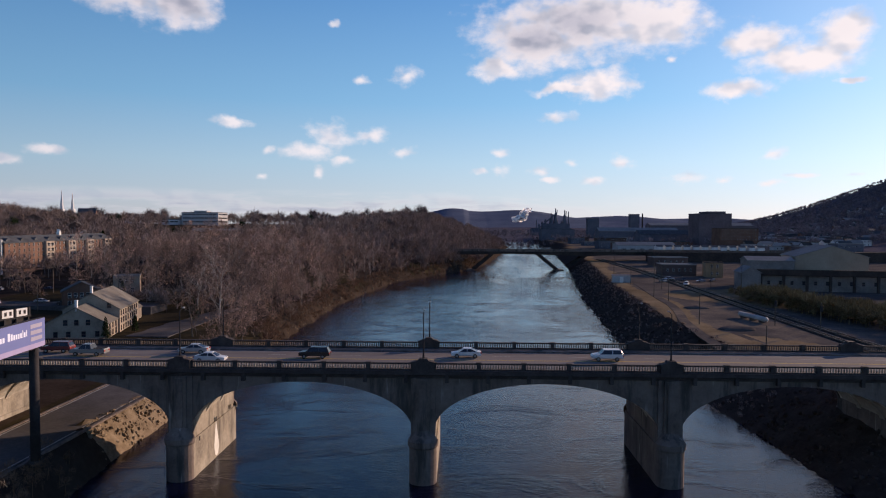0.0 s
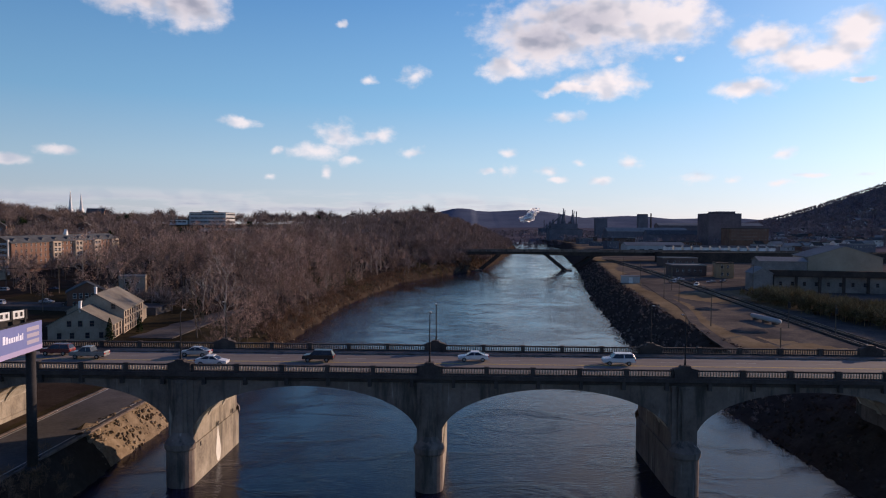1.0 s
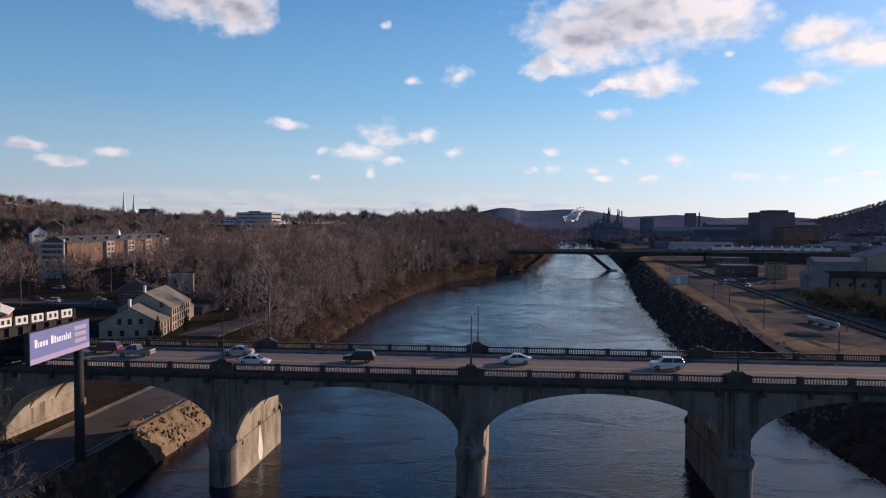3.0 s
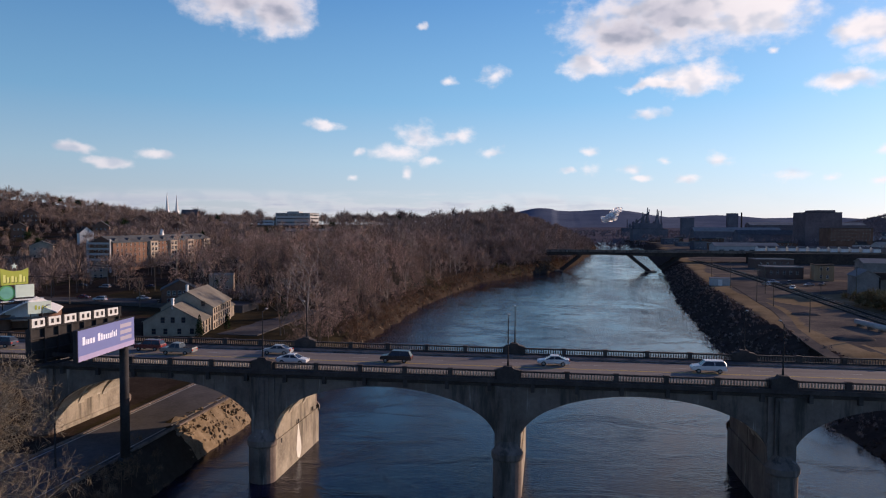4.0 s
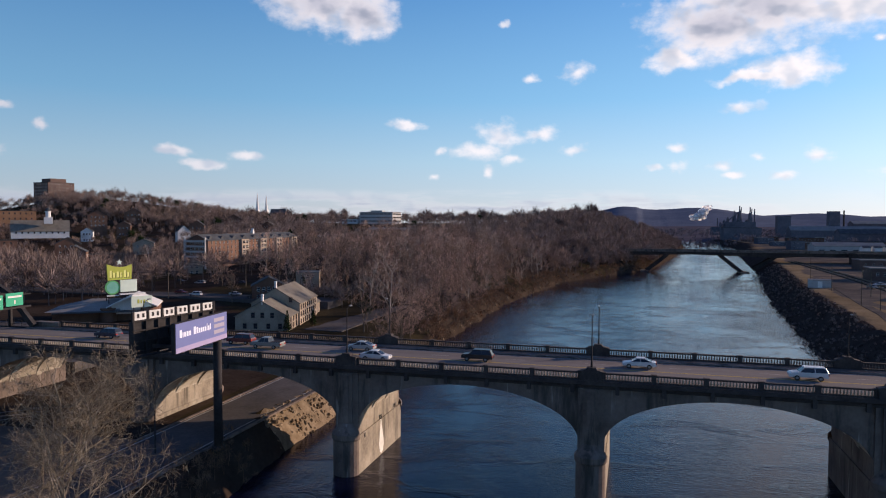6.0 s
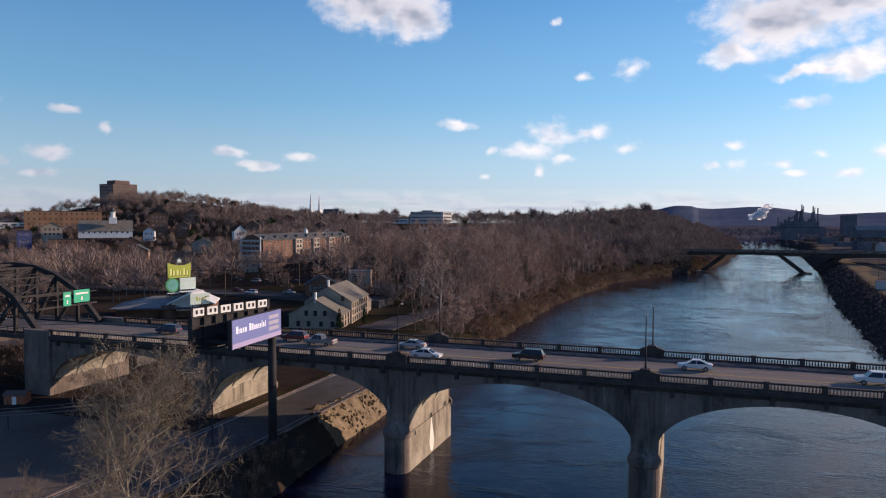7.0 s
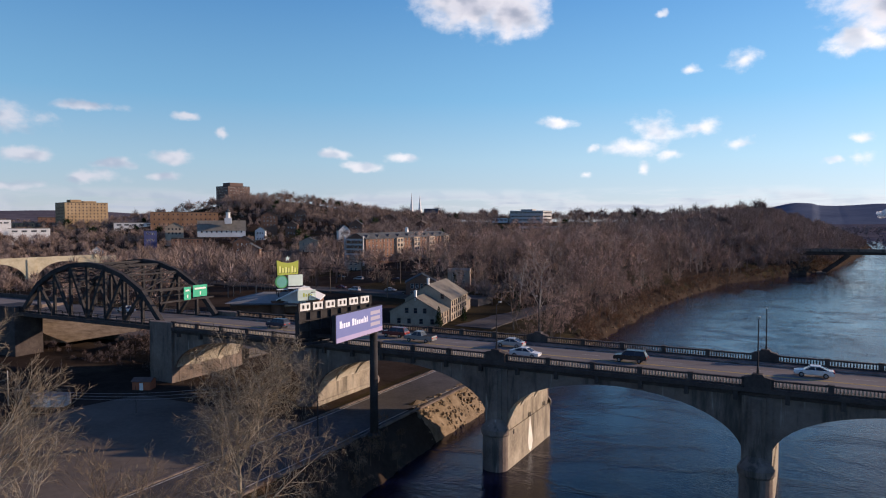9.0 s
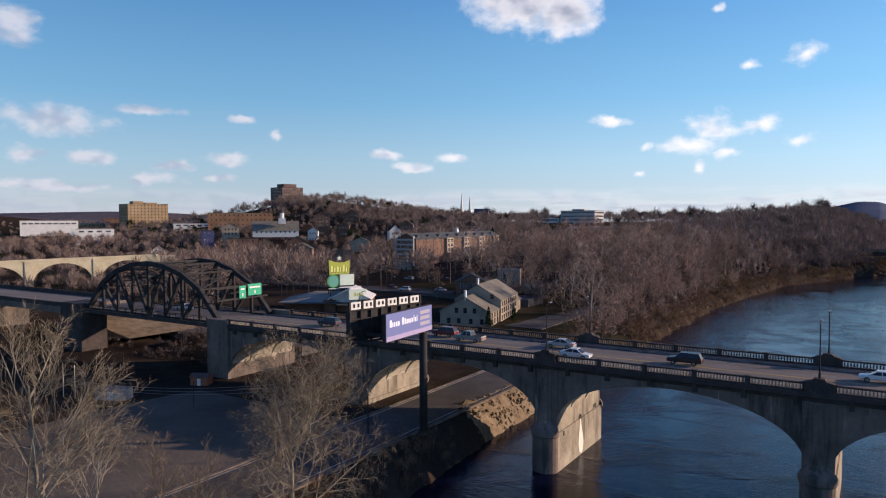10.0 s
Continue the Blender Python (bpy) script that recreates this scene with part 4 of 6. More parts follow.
def gable_roof(bm, x0, x1, y0, y1, eave, ridge, along="y", over=0.4, thick=0.25):
    """Two sloping slabs; the ridge runs along x or y."""
    if along == "y":
        c = (x0 + x1) / 2
        k = (ridge - eave) / (c - x0)
        for sgn, xe in ((-1, x0 - over), (1, x1 + over)):
            ze = eave - over * k
            outline = [(c, ridge), (xe, ze), (xe, ze + thick), (c, ridge + thick)]
            prism(bm, outline if sgn < 0 else outline[::-1], y0 - over, y1 + over, "y")
    else:
        c = (y0 + y1) / 2
        k = (ridge - eave) / (c - y0)
        for sgn, ye in ((-1, y0 - over), (1, y1 + over)):
            ze = eave - over * k
            outline = [(c, ridge), (ye, ze), (ye, ze + thick), (c, ridge + thick)]
            prism(bm, outline, x0 - over, x1 + over, "x")


def gable_walls(bm, x0, x1, y0, y1, z0, eave, ridge, along="y"):
    if along == "y":
        c = (x0 + x1) / 2
        prism(bm, [(x0, z0), (x1, z0), (x1, eave), (c, ridge), (x0, eave)], y0, y1, "y")
    else:
        c = (y0 + y1) / 2
        prism(bm, [(y0, z0), (y1, z0), (y1, eave), (c, ridge), (y0, eave)], x0, x1, "x")


def block(name, label, x, y, z, rz, w, d, h, wall, roof, win=None, floors=0, cols=0, side=("front",), side_cols=4, pitch=0.0, along="x", parapet=0.5, category="building", sink=4.0, group="", top=None):
    """A building with flat or pitched roof; its near left corner stands at x, y."""
    b = empty(name, pose(x, y, z, 0, 0, rz), label, category, group)
    bm = bmesh.new()
    if pitch:
        gable_walls(bm, 0, w, 0, d, -sink, h, h + pitch, along)
        part("wall", bm, wall, b)
        bm = bmesh.new()
        gable_roof(bm, 0, w, 0, d, h + 0.02, h + pitch + 0.02, along)
        part("roof", bm, roof, b)
    else:
        box(bm, 0, w, 0, d, -sink, h)
        part("wall", bm, wall, b)
        bm = bmesh.new()
        box(bm, 0.3, w - 0.3, 0.3, d - 0.3, h, h + 0.12)
        for x0, x1, y0, y1 in ((-0.15, w + 0.15, -0.15, 0.25), (-0.15, w + 0.15, d - 0.25, d + 0.15), (-0.15, 0.25, 0.25, d - 0.25), (w - 0.25, w + 0.15, 0.25, d - 0.25)):
            box(bm, x0, x1, y0, y1, h, h + parapet)
        part("roof", bm, roof, b)
        if top:
            bm = bmesh.new()
            for x0, x1, y0, y1, hh in top:
                box(bm, x0 * w, x1 * w, y0 * d, y1 * d, h + 0.1, h + hh)
            part("penthouse", bm, wall, b)
    if win and floors:
        zs = [h * (i + 0.5) / floors - 0.6 for i in range(floors)]
        for one in side:
            window_rows(b, win, w, d, one, zs, cols if one == "front" else side_cols)
    return b


# stone house with two gabled wings
def stone_house():
    b = empty("stone_house", pose(-88.9, 179.2, 5.6, 0, 0, 11.5) @ Matrix.Scale(0.87, 4), "cream stone house with two gabled wings and grey shingle roofs", "house")
    bm = bmesh.new()
    gable_walls(bm, -18, 0, 0, 12, -2, 4.6, 9.6)
    part("front_wall", bm, STUCCO, b)
    bm = bmesh.new()
    gable_walls(bm, -16.5, 0.6, 12.02, 38, -2, 7.6, 12.8)
    part("rear_wall", bm, STUCCO, b)
    bm = bmesh.new()
    gable_walls(bm, -10, 0.0, 38.02, 46, -2, 4.6, 8.2)
    part("back_wing_wall", bm, STUCCO, b)
    for x0, x1, y0, y1, eave, ridge in ((-18, 0, -0.1, 11.6, 4.62, 9.62), (-16.5, 0.6, 12.0, 38, 7.62, 12.82), (-10, 0, 38.5, 46, 4.62, 8.22)):
        bm = bmesh.new()
        gable_roof(bm, x0, x1, y0, y1, eave, ridge, "y", 0.35)
        part("roof", bm, SHINGLE, b)
    for x, y, z0, z1 in ((-9, 0.5, 8.5, 12.0), (-8, 12.6, 12, 15.2)):
        bm = bmesh.new()
        box(bm, x - 0.34, x + 0.34, y - 0.5, y + 0.5, z0, z1, bevel=0.05)
        box(bm, x - 0.42, x + 0.42, y - 0.58, y + 0.58, z1 - 0.35, z1 - 0.1)
        part("chimney", bm, WHITE_WALL, b)
    for x, z in ((-14.8, 0.6), (-11.2, 0.6), (-6.9, 0.6), (-3.0, 0.6), (-12, 4.2), (-8.9, 4.2), (-5.6, 4.2)):
        share("window", WIN_WALL, b, pose(x, -0.01, z))
    share("window", WIN_WALL, b, pose(-2.6, 12.0, 8.0))
    for z in (0.4, 2.9, 5.3):
        for i in range(8):
            share("window", WIN_WALL, b, pose(0.61, 13.8 + 3.05 * i, z, 0, 0, 90))
    for i in range(3):
        for z in (0.4, 2.6):
            share("window", WIN_WALL, b, pose(0.01, 2.2 + 3.6 * i, z, 0, 0, 90))
    return b


WIN_WALL = window_mesh("window", 1.25, 1.75, BRICK_DARK)
stone_house()


def fuel_depot():
    b = empty("fuel_depot", pose(-149, 178, 7.5, 0, 0, 30), "fuel depot office with brick drum, grey hip roof and rooftop signs", "building")
    bm = bmesh.new()
    box(bm, -15, 14, 0, 14, -2, 2.6)
    part("wall", bm, BRICK, b)
    bm = bmesh.new()
    lo = [bm.verts.new(p) for p in ((-16.5, -2.2, 2.2), (4, -2.2, 2.2), (4, 16, 2.2), (-16.5, 16, 2.2))]
    hi = [bm.verts.new(p) for p in ((-6, 5, 4.9), (3, 5, 4.9), (3, 9, 4.9), (-6, 9, 4.9))]
    for i in range(4):
        bm.faces.new((lo[i], lo[(i + 1) % 4], hi[(i + 1) % 4], hi[i]))
    bm.faces.new(hi)
    bm.faces.new(lo[::-1])
    part("hip_roof", bm, ROOF_PALE, b)
    bm = bmesh.new()
    gable_walls(bm, 1.5, 13.5, -1.0, 11, 1.0, 3.6, 6.4)
    part("gable_wall", bm, WHITE_WALL, b)
    bm = bmesh.new()
    gable_roof(bm, 1.5, 13.5, -1.6, 11, 3.62, 6.42, "y", 1.2, 0.3)
    part("gable_roof", bm, TRIM, b)
    for x in (0.6, 12.0):
        bm = bmesh.new()
        rod(bm, (x, -0.6, -2), (x, -0.6, 2.9), 2.3, 2.3, 20)
        part("brick_drum", bm, BRICK, b, smooth=False)
    bm = bmesh.new()
    box(bm, -14, 12, -4.4, -2.0, 1.9, 2.25)
    part("canopy", bm, SLATE, b)
    return b


def letters(bm, x0, x1, z0, z1, n, y, slim=0.62):
    """A row of upright bars in place of lettering."""
    step_ = (x1 - x0) / n
    for i in range(n):
        a = x0 + i * step_
        h = (z1 - z0) * (1.0, 0.72, 0.85, 0.7)[i % 4]
        box(bm, a, a + step_ * slim * (1.0, 0.8, 1.0, 0.6)[i % 4], y - 0.04, y, z0, z0 + h)


def sign_colour(name, col, rough=0.5, glow=0.0):
    m = material(name, [tuple(c * 0.85 for c in col), col], 0.8, rough, 0.0, 6)
    # Screens are lit; on printed signs the glow stands in for sunlight.
    if glow:
        p = next(n for n in m.node_tree.nodes if n.type == "BSDF_PRINCIPLED")
        p.inputs["Emission Color"].default_value = (*col, 1)
        p.inputs["Emission Strength"].default_value = glow
    return m


# These panels are no lamps: faint emission replaces the sun on them.
LIME = sign_colour("lime_sign_face", (0.44, 0.47, 0.08), glow=0.15)
LETTER = sign_colour("pale_yellow_lettering", (0.78, 0.76, 0.25), glow=0.2)
GREEN_SIGN = sign_colour("green_sign_face", (0.09, 0.33, 0.12), glow=0.15)
PALE_SIGN = sign_colour("pale_sign_face", (0.62, 0.72, 0.62), glow=0.1)
SIGN_DARK = sign_colour("dark_lettering", (0.03, 0.05, 0.02))
ROAD_GREEN = sign_colour("road_sign_green", (0.0, 0.33, 0.19), glow=0.15)

fuel_depot()


def roof_sign():
    b = empty("rooftop_sign", pose(-146.7, 177.6, 12.0, 0, 0, 58), "stacked lime and green rooftop advertising sign", "sign")
    bm = bmesh.new()
    for x in (0.4, 6.2):
        for y in (4.0, 6.0):
            rod(bm, (x, y, -0.6), (x, y, 11.0), 0.14, 0.14, 6)
    for z in (1, 4, 7, 10):
        beam(bm, (0.4, 4, z), (6.2, 4, z), 0.12, 0.12)
        beam(bm, (0.4, 4, z), (6.2, 6, z), 0.1, 0.1)
    part("frame", bm, STEEL_DARK, b)
    bm = bmesh.new()
    prism(bm, [(0.0, 6.6), (7.0, 6.8), (7.2, 11.4), (5.3, 10.7), (3.5, 10.6), (1.7, 10.9), (-0.2, 11.6)], 3.3, 3.9)
    part("top_panel", bm, LIME, b)
    bm = bmesh.new()
    letters(bm, 0.5, 6.8, 7.4, 9.6, 6, 3.28)
    part("lettering", bm, LETTER, b)
    bm = bmesh.new()
    letters(bm, 0.65, 6.95, 7.25, 9.5, 6, 3.295)
    part("letter_shadow", bm, SIGN_DARK, b)
    bm = bmesh.new()
    star = [(3.5 + (0.95 if i % 2 == 0 else 0.4) * math.sin(math.pi * i / 5), 12.1 + (0.95 if i % 2 == 0 else 0.4) * math.cos(math.pi * i / 5)) for i in range(10)]
    prism(bm, star, 3.4, 3.7)
    part("star", bm, PALE_SIGN, b)
    bm = bmesh.new()
    prism(bm, [(1.2 + 2.2 * math.cos(math.pi * i / 12), 4.4 + 2.2 * math.sin(math.pi * i / 12)) for i in range(24)], 2.9, 3.3)
    part("round_panel", bm, GREEN_SIGN, b)
    bm = bmesh.new()
    prism(bm, [(1.2 + 1.75 * math.cos(math.pi * i / 12), 4.4 + 1.75 * math.sin(math.pi * i / 12)) for i in range(24)], 2.85, 2.9)
    letters(bm, 0.2, 2.3, 4.1, 4.9, 4, 2.84)
    part("round_face", bm, sign_colour("teal_sign_face", (0.15, 0.42, 0.33), glow=0.1), b)
    bm = bmesh.new()
    box(bm, 3.4, 8.4, 2.6, 3.1, 2.9, 6.6, bevel=0.04)
    part("white_panel", bm, PALE_SIGN, b)
    bm = bmesh.new()
    box(bm, 3.0, 10.6, 1.6, 3.0, 2.1, 2.4)
    box(bm, -0.6, 2.8, 2.2, 3.2, 1.8, 2.05)
    part("catwalk", bm, TRIM, b)
    return b


roof_sign()
b = empty("canopy_sign", pose(-146.6, 173.4, 7.5, 0, 0, 58), "pale green advertising board over the canopy", "sign")
bm = bmesh.new()
box(bm, 7.2, 13.4, -3.2, -2.8, 3.2, 6.6, bevel=0.04)
part("panel", bm, PALE_SIGN, b)
bm = bmesh.new()
letters(bm, 9.0, 12.6, 4.4, 5.6, 4, -3.21)
part("lettering", bm, LIME, b)
bm = bmesh.new()
for x in (8, 12.6):
    rod(bm, (x, -2.9, 1.5), (x, -2.9, 3.3), 0.12, 0.12, 6)
part("frame", bm, STEEL_DARK, b)

# town on the hill
block("brick_apartments", "long brick apartment block with white bays and slate roof", -213, 332, 12.0, 90, 110, 13, 14.2, BRICK, SLATE, WIN_SMALL, 5, 26, ("front", "left"), 4, 3.2, "x", category="apartments", sink=8)
bays = empty("apartment_bays", pose(-213, 332, 12.0, 0, 0, 90), "white balcony bays on the brick apartments", "balcony")
for a in (33, 55, 76, 98):
    bm = bmesh.new()
    box(bm, a, a + 8, -1.6, -0.05, -1, 14.4)
    part("bay", bm, STUCCO, bays)
    for z in range(5):
        for i in range(2):
            share("window", WIN_WIDE, bays, pose(a + 2.2 + 3.6 * i, -1.61, 0.6 + 2.8 * z))
bm = bmesh.new()
box(bm, 58.6, 60.4, 5.6, 7.4, 16.5, 18.6)
prism(bm, [(58.7, 18.6), (60.3, 18.6), (59.5, 20.6)], 5.7, 7.3)
part("cupola", bm, TRIM, bays)
for i in range(9):
    bm = bmesh.new()
    a = 3 + 12 * i
    gable_walls(bm, a, a + 3, 1.2, 4, 14, 15.6, 16.6)
    part("dormer", bm, SLATE, bays)
end = empty("apartment_end", pose(-227.5, 331.9, 12, 0, 0, 0), "grey white balconied end of the apartments", "apartments")
for z in range(5):
    bm = bmesh.new()
    box(bm, 0.6, 13.4, -1.3, -0.02, 2.2 + 2.8 * z, 3.2 + 2.8 * z)
    part("balcony_front", bm, OFFICE, end)
for x in (0.4, 13.1):
    bm = bmesh.new()
    box(bm, x, x + 0.5, -1.4, -0.02, -4, 16)
    part("corner_post", bm, OFFICE, end)

block("white_office", "long white office block with ribbon windows on the hill", -302, 800, 31, 0, 43, 36, 17.5, OFFICE, ROOF_DARK, WIN_BAND, 4, 8, ("front", "right"), 7, top=((0.25, 0.6, 0.3, 0.7, 2.5),), sink=8)
block("low_annex", "low white annex beside the office block", -330, 805, 30, 0, 24, 20, 10, WHITE_WALL, ROOF_DARK, WIN_BAND, 2, 4, sink=8)
block("tan_hotel", "nine-storey tan brick hotel on the hill", -756.6, 525.5, 25, 70, 48, 40, 34, BRICK_TAN, ROOF_DARK, WIN_DARK, 9, 11, ("front", "left"), 8, top=((0.2, 0.45, 0.3, 0.7, 4), (0.5, 0.8, 0.3, 0.6, 2.5)), sink=8)
block("brown_tower", "twelve-storey brown brick apartment tower", -639, 669, 40, 75, 32, 29, 42, BRICK_DARK, ROOF_DARK, WIN_WIDE, 11, 6, ("front", "left"), 5, top=((0.2, 0.8, 0.2, 0.8, 5),), sink=6)
block("church", "white church with long grey roof", -452, 436, 26.0, 43, 40, 15, 2.6, WHITE_WALL, SHINGLE, WIN_DARK, 1, 9, ("front",), 3, 8.5, "x", category="church", sink=3)
cup = empty("church_cupola", pose(-433, 453, 36.5, 0, 0, 43), "white wooden church cupola with dome and spire", "cupola")
bm = bmesh.new()
box(bm, -3, 3, -3, 3, -2, 3.2, bevel=0.1)
part("base", bm, TRIM, cup)
bm = bmesh.new()
rod(bm, (0, 0, 3.2), (0, 0, 7.5), 1.9, 1.8, 8)
rod(bm, (0, 0, 7.5), (0, 0, 7.9), 2.3, 2.3, 8)
part("lantern", bm, TRIM, cup)
bm = bmesh.new()
for r0, r1, z0, z1 in ((1.9, 1.7, 7.9, 9), (1.7, 1.0, 9, 10.2), (1.0, 0.12, 10.2, 11.2), (0.12, 0.05, 11.2, 15)):
    rod(bm, (0, 0, z0), (0, 0, z1), r0, r1, 10)
part("dome", bm, SLATE, cup)
for x, y, z, hh, text in ((-541, 980, 47, 35, "slender white church steeple on the skyline"), (-531, 990, 47, 32, "thin white church spire on the skyline")):
    st = empty("steeple", pose(x, y, z), text, "steeple")
    bm = bmesh.new()
    box(bm, -3, 3, -3, 3, -8, 8)
    part("tower", bm, TRIM, st)
    bm = bmesh.new()
    rod(bm, (0, 0, 8), (0, 0, hh), 2.6, 0.15, 8)
    part("spire", bm, TRIM, st)
BLUE_SIDING = material("blue_siding", [(0.05, 0.06, 0.15), (0.08, 0.095, 0.21)], 0.4, 0.85, 0.1, 8)
BRICK_ORANGE = material("orange_brick", [(0.17, 0.09, 0.05), (0.26, 0.14, 0.08), (0.33, 0.19, 0.115)], 0.12, 0.9, 0.15, 10)
TOWN = [
    ("brick_hall", "wide orange brick hall on the hill", -575, 492, 31, 49, 66, 30, 15, BRICK_ORANGE, ROOF_DARK, WIN_DARK, 3, 14, 0),
    ("brick_house", "tall gabled brick house below the tower", -461, 527, 31, 42, 16, 18, 11, BRICK, SLATE, WIN_SMALL, 3, 4, 5),
    ("brick_gable_house", "brick house with white gable trim", -366, 388, 13, 43, 16, 14, 8, BRICK, SLATE, WIN_SMALL, 2, 4, 4.5),
    ("brick_school", "low brick school with flat roof", -318, 348, 9.5, 42, 36, 14, 6.5, BRICK, ROOF_DARK, WIN_DARK, 2, 9, 0),
    ("brick_shop", "small two-storey brick shop", -406, 366, 15, 47, 22, 14, 8.5, BRICK, ROOF_DARK, WIN_DARK, 2, 5, 0),
    ("blue_house", "small deep blue house with flat roof", -430, 362, 20, 50, 9, 10, 9.5, BLUE_SIDING, ROOF_DARK, WIN_SMALL, 2, 3, 0),
    ("white_gable_house", "white gabled house among the trees", -408, 300, 10, 50, 9, 10, 6.5, WHITE_WALL, BRICK_DARK, WIN_SMALL, 2, 3, 3.5),
    ("half_timbered_house", "pale half-timbered house on the hill", -482, 428, 24, 47, 15, 12, 7.5, STUCCO, SLATE, WIN_DARK, 2, 4, 4),
    ("white_warehouse", "long low white warehouse", -770, 405, 32, 60, 56, 30, 6.5, WHITE_WALL, ROOF_PALE, WIN_BAND, 1, 9, 0),
    ("white_garage", "low white garage with flat roof", -640, 388, 25, 58, 34, 20, 5, WHITE_WALL, ROOF_PALE, WIN_BAND, 1, 4, 0),
    ("tan_store", "low white store with flat roof", -640, 500, 26, 50, 40, 22, 9, WHITE_WALL, ROOF_PALE, WIN_BAND, 2, 5, 0),
    ("brick_mill", "red brick commercial block", -860, 560, 28, 58, 50, 26, 14, BRICK, ROOF_DARK, WIN_DARK, 3, 9, 0),
    ("brick_store", "brick store with pale roof", -820, 500, 24, 60, 36, 20, 11, BRICK_TAN, ROOF_PALE, WIN_DARK, 2, 7, 0),
    ("hill_house", "gabled white house among hillside trees", -300, 560, 18, 25, 14, 11, 8, WHITE_WALL, SHINGLE, WIN_SMALL, 2, 4, 4),
    ("hill_house", "gabled tan house among hillside trees", -345, 600, 22, 25, 15, 12, 8, STUCCO, SLATE, WIN_SMALL, 2, 4, 4),
    ("hill_house", "gabled brick house among hillside trees", -390, 640, 30, 30, 16, 12, 9, BRICK, SLATE, WIN_SMALL, 2, 4, 5),
    ("hill_house", "large dark gabled house on the skyline", -455, 860, 38, 20, 20, 14, 10, BRICK, SLATE, WIN_SMALL, 3, 6, 6),
    ("hill_house", "gabled red brick house among hillside trees", -480, 600, 36, 35, 16, 12, 9, BRICK, SLATE, WIN_SMALL, 2, 4, 5),
    ("long_wall", "long low grey wall building below the skyline", -250, 690, 24, 5, 90, 14, 7, OFFICE, ROOF_DARK, WIN_BAND, 1, 12, 0),
    ("red_house", "red brick house with green-grey roof", -127, 226, 7.5, 28, 12, 9, 5.6, BRICK, SLATE, WIN_SMALL, 2, 5, 3.2),
    ("tan_rowhouse", "small tan rowhouse with flat roof", -121, 250, 9.5, 20, 9, 8, 7, STUCCO, ROOF_PALE, WIN_SMALL, 2, 3, 0),
    ("small_gable_house", "small grey gabled house by the street", -205, 300, 9.5, 35, 8, 9, 6, STUCCO, SHINGLE, WIN_SMALL, 2, 2, 3.0),
]
hill = random.Random(17)
for k in range(9):
    at, far = hill.uniform(-44, -25), hill.uniform(430, 760)
    hx, hy = far * math.sin(radians(at)), far * math.cos(radians(at))
    tint, wall = hill.choice((("white", WHITE_WALL), ("tan", STUCCO), ("red brick", BRICK), ("red brick", BRICK), ("pale", WHITE_WALL)))
    TOWN.append(("hill_house", f"gabled {tint} house among hillside trees", hx, hy, ground_at(hx, hy) - 1.5, -at + hill.uniform(-14, 14), hill.uniform(9, 15), hill.uniform(9, 12), hill.uniform(9, 12), wall, hill.choice((SLATE, SHINGLE, ROOF_DARK)), WIN_SMALL, 2, 3, hill.uniform(3, 5)))
for name, text, x, y, z, rz, w, d, h, wall, roof, win, floors, cols, pitch in TOWN:
    block(name, text, x, y, z, rz, w, d, h, wall, roof, win, floors, cols, ("front", "right") if d > 10 else ("front",), max(2, int(d / 4)), pitch, "y" if w < 17 else "x", category="house" if "house" in name else "building", sink=10)

# ---- roads and yards ----
def strip(name, label, s0, s1, v0, v1, z, mat, category="road", thick=0.3):
    bm = bmesh.new()
    box(bm, s0, s1, v0, v1, z - thick, z, BRIDGE)
    return tagged(part(name, bm, mat), label, category, kind="structure")


strip("road_under_bridge", "dark asphalt riverside road passing under the bridge", -61.6, -50.2, -75, 52, 5.10, ASPHALT)
strip("road_line", "white painted edge line", -61.3, -61.05, -75, 52, 5.106, LINE_PAINT, "road line", 0.02)
strip("road_line", "white painted edge line", -51.2, -51.0, -75, 52, 5.106, LINE_PAINT, "road line", 0.02)
strip("kerb", "grey concrete kerb along the bank", -50.2, -49.7, -75, 52, 5.25, CONCRETE, "kerb")
strip("kerb", "pale concrete kerb along the verge", -62.1, -61.6, -75, 52, 5.25, CONCRETE, "kerb")
strip("car_park", "grey worn asphalt car park below the bridge", -150, -62.1, -85, -9, 5.07, LOT, "car park")
# Dark litter instead of gravel paints in the yard's shade.
strip("yard", "yard beside the abutment, ground darkened for shade", -150, -80, -8.9, 3, 5.06, LITTER, "yard")
YARD_Z = ground_at(*(BRIDGE @ Vector((-79, 118, 0))).xy) + 0.1
strip("house_yard", "grey asphalt yard behind the stone house", -85, -73, 88, 152, YARD_Z, ASPHALT, "yard", 3.5)
strip("depot_yard", "asphalt forecourt around the fuel depot", -190, -105, 24, 66, 7.4, ASPHALT, "yard", 2.5)
strip("street", "asphalt street crossing behind the house", -330, -96, 128, 141, 8.6, ASPHALT, "road", 3)
strip("street", "asphalt street below the apartments", -330, -110, 166, 176, 9.2, ASPHALT, "road", 3)


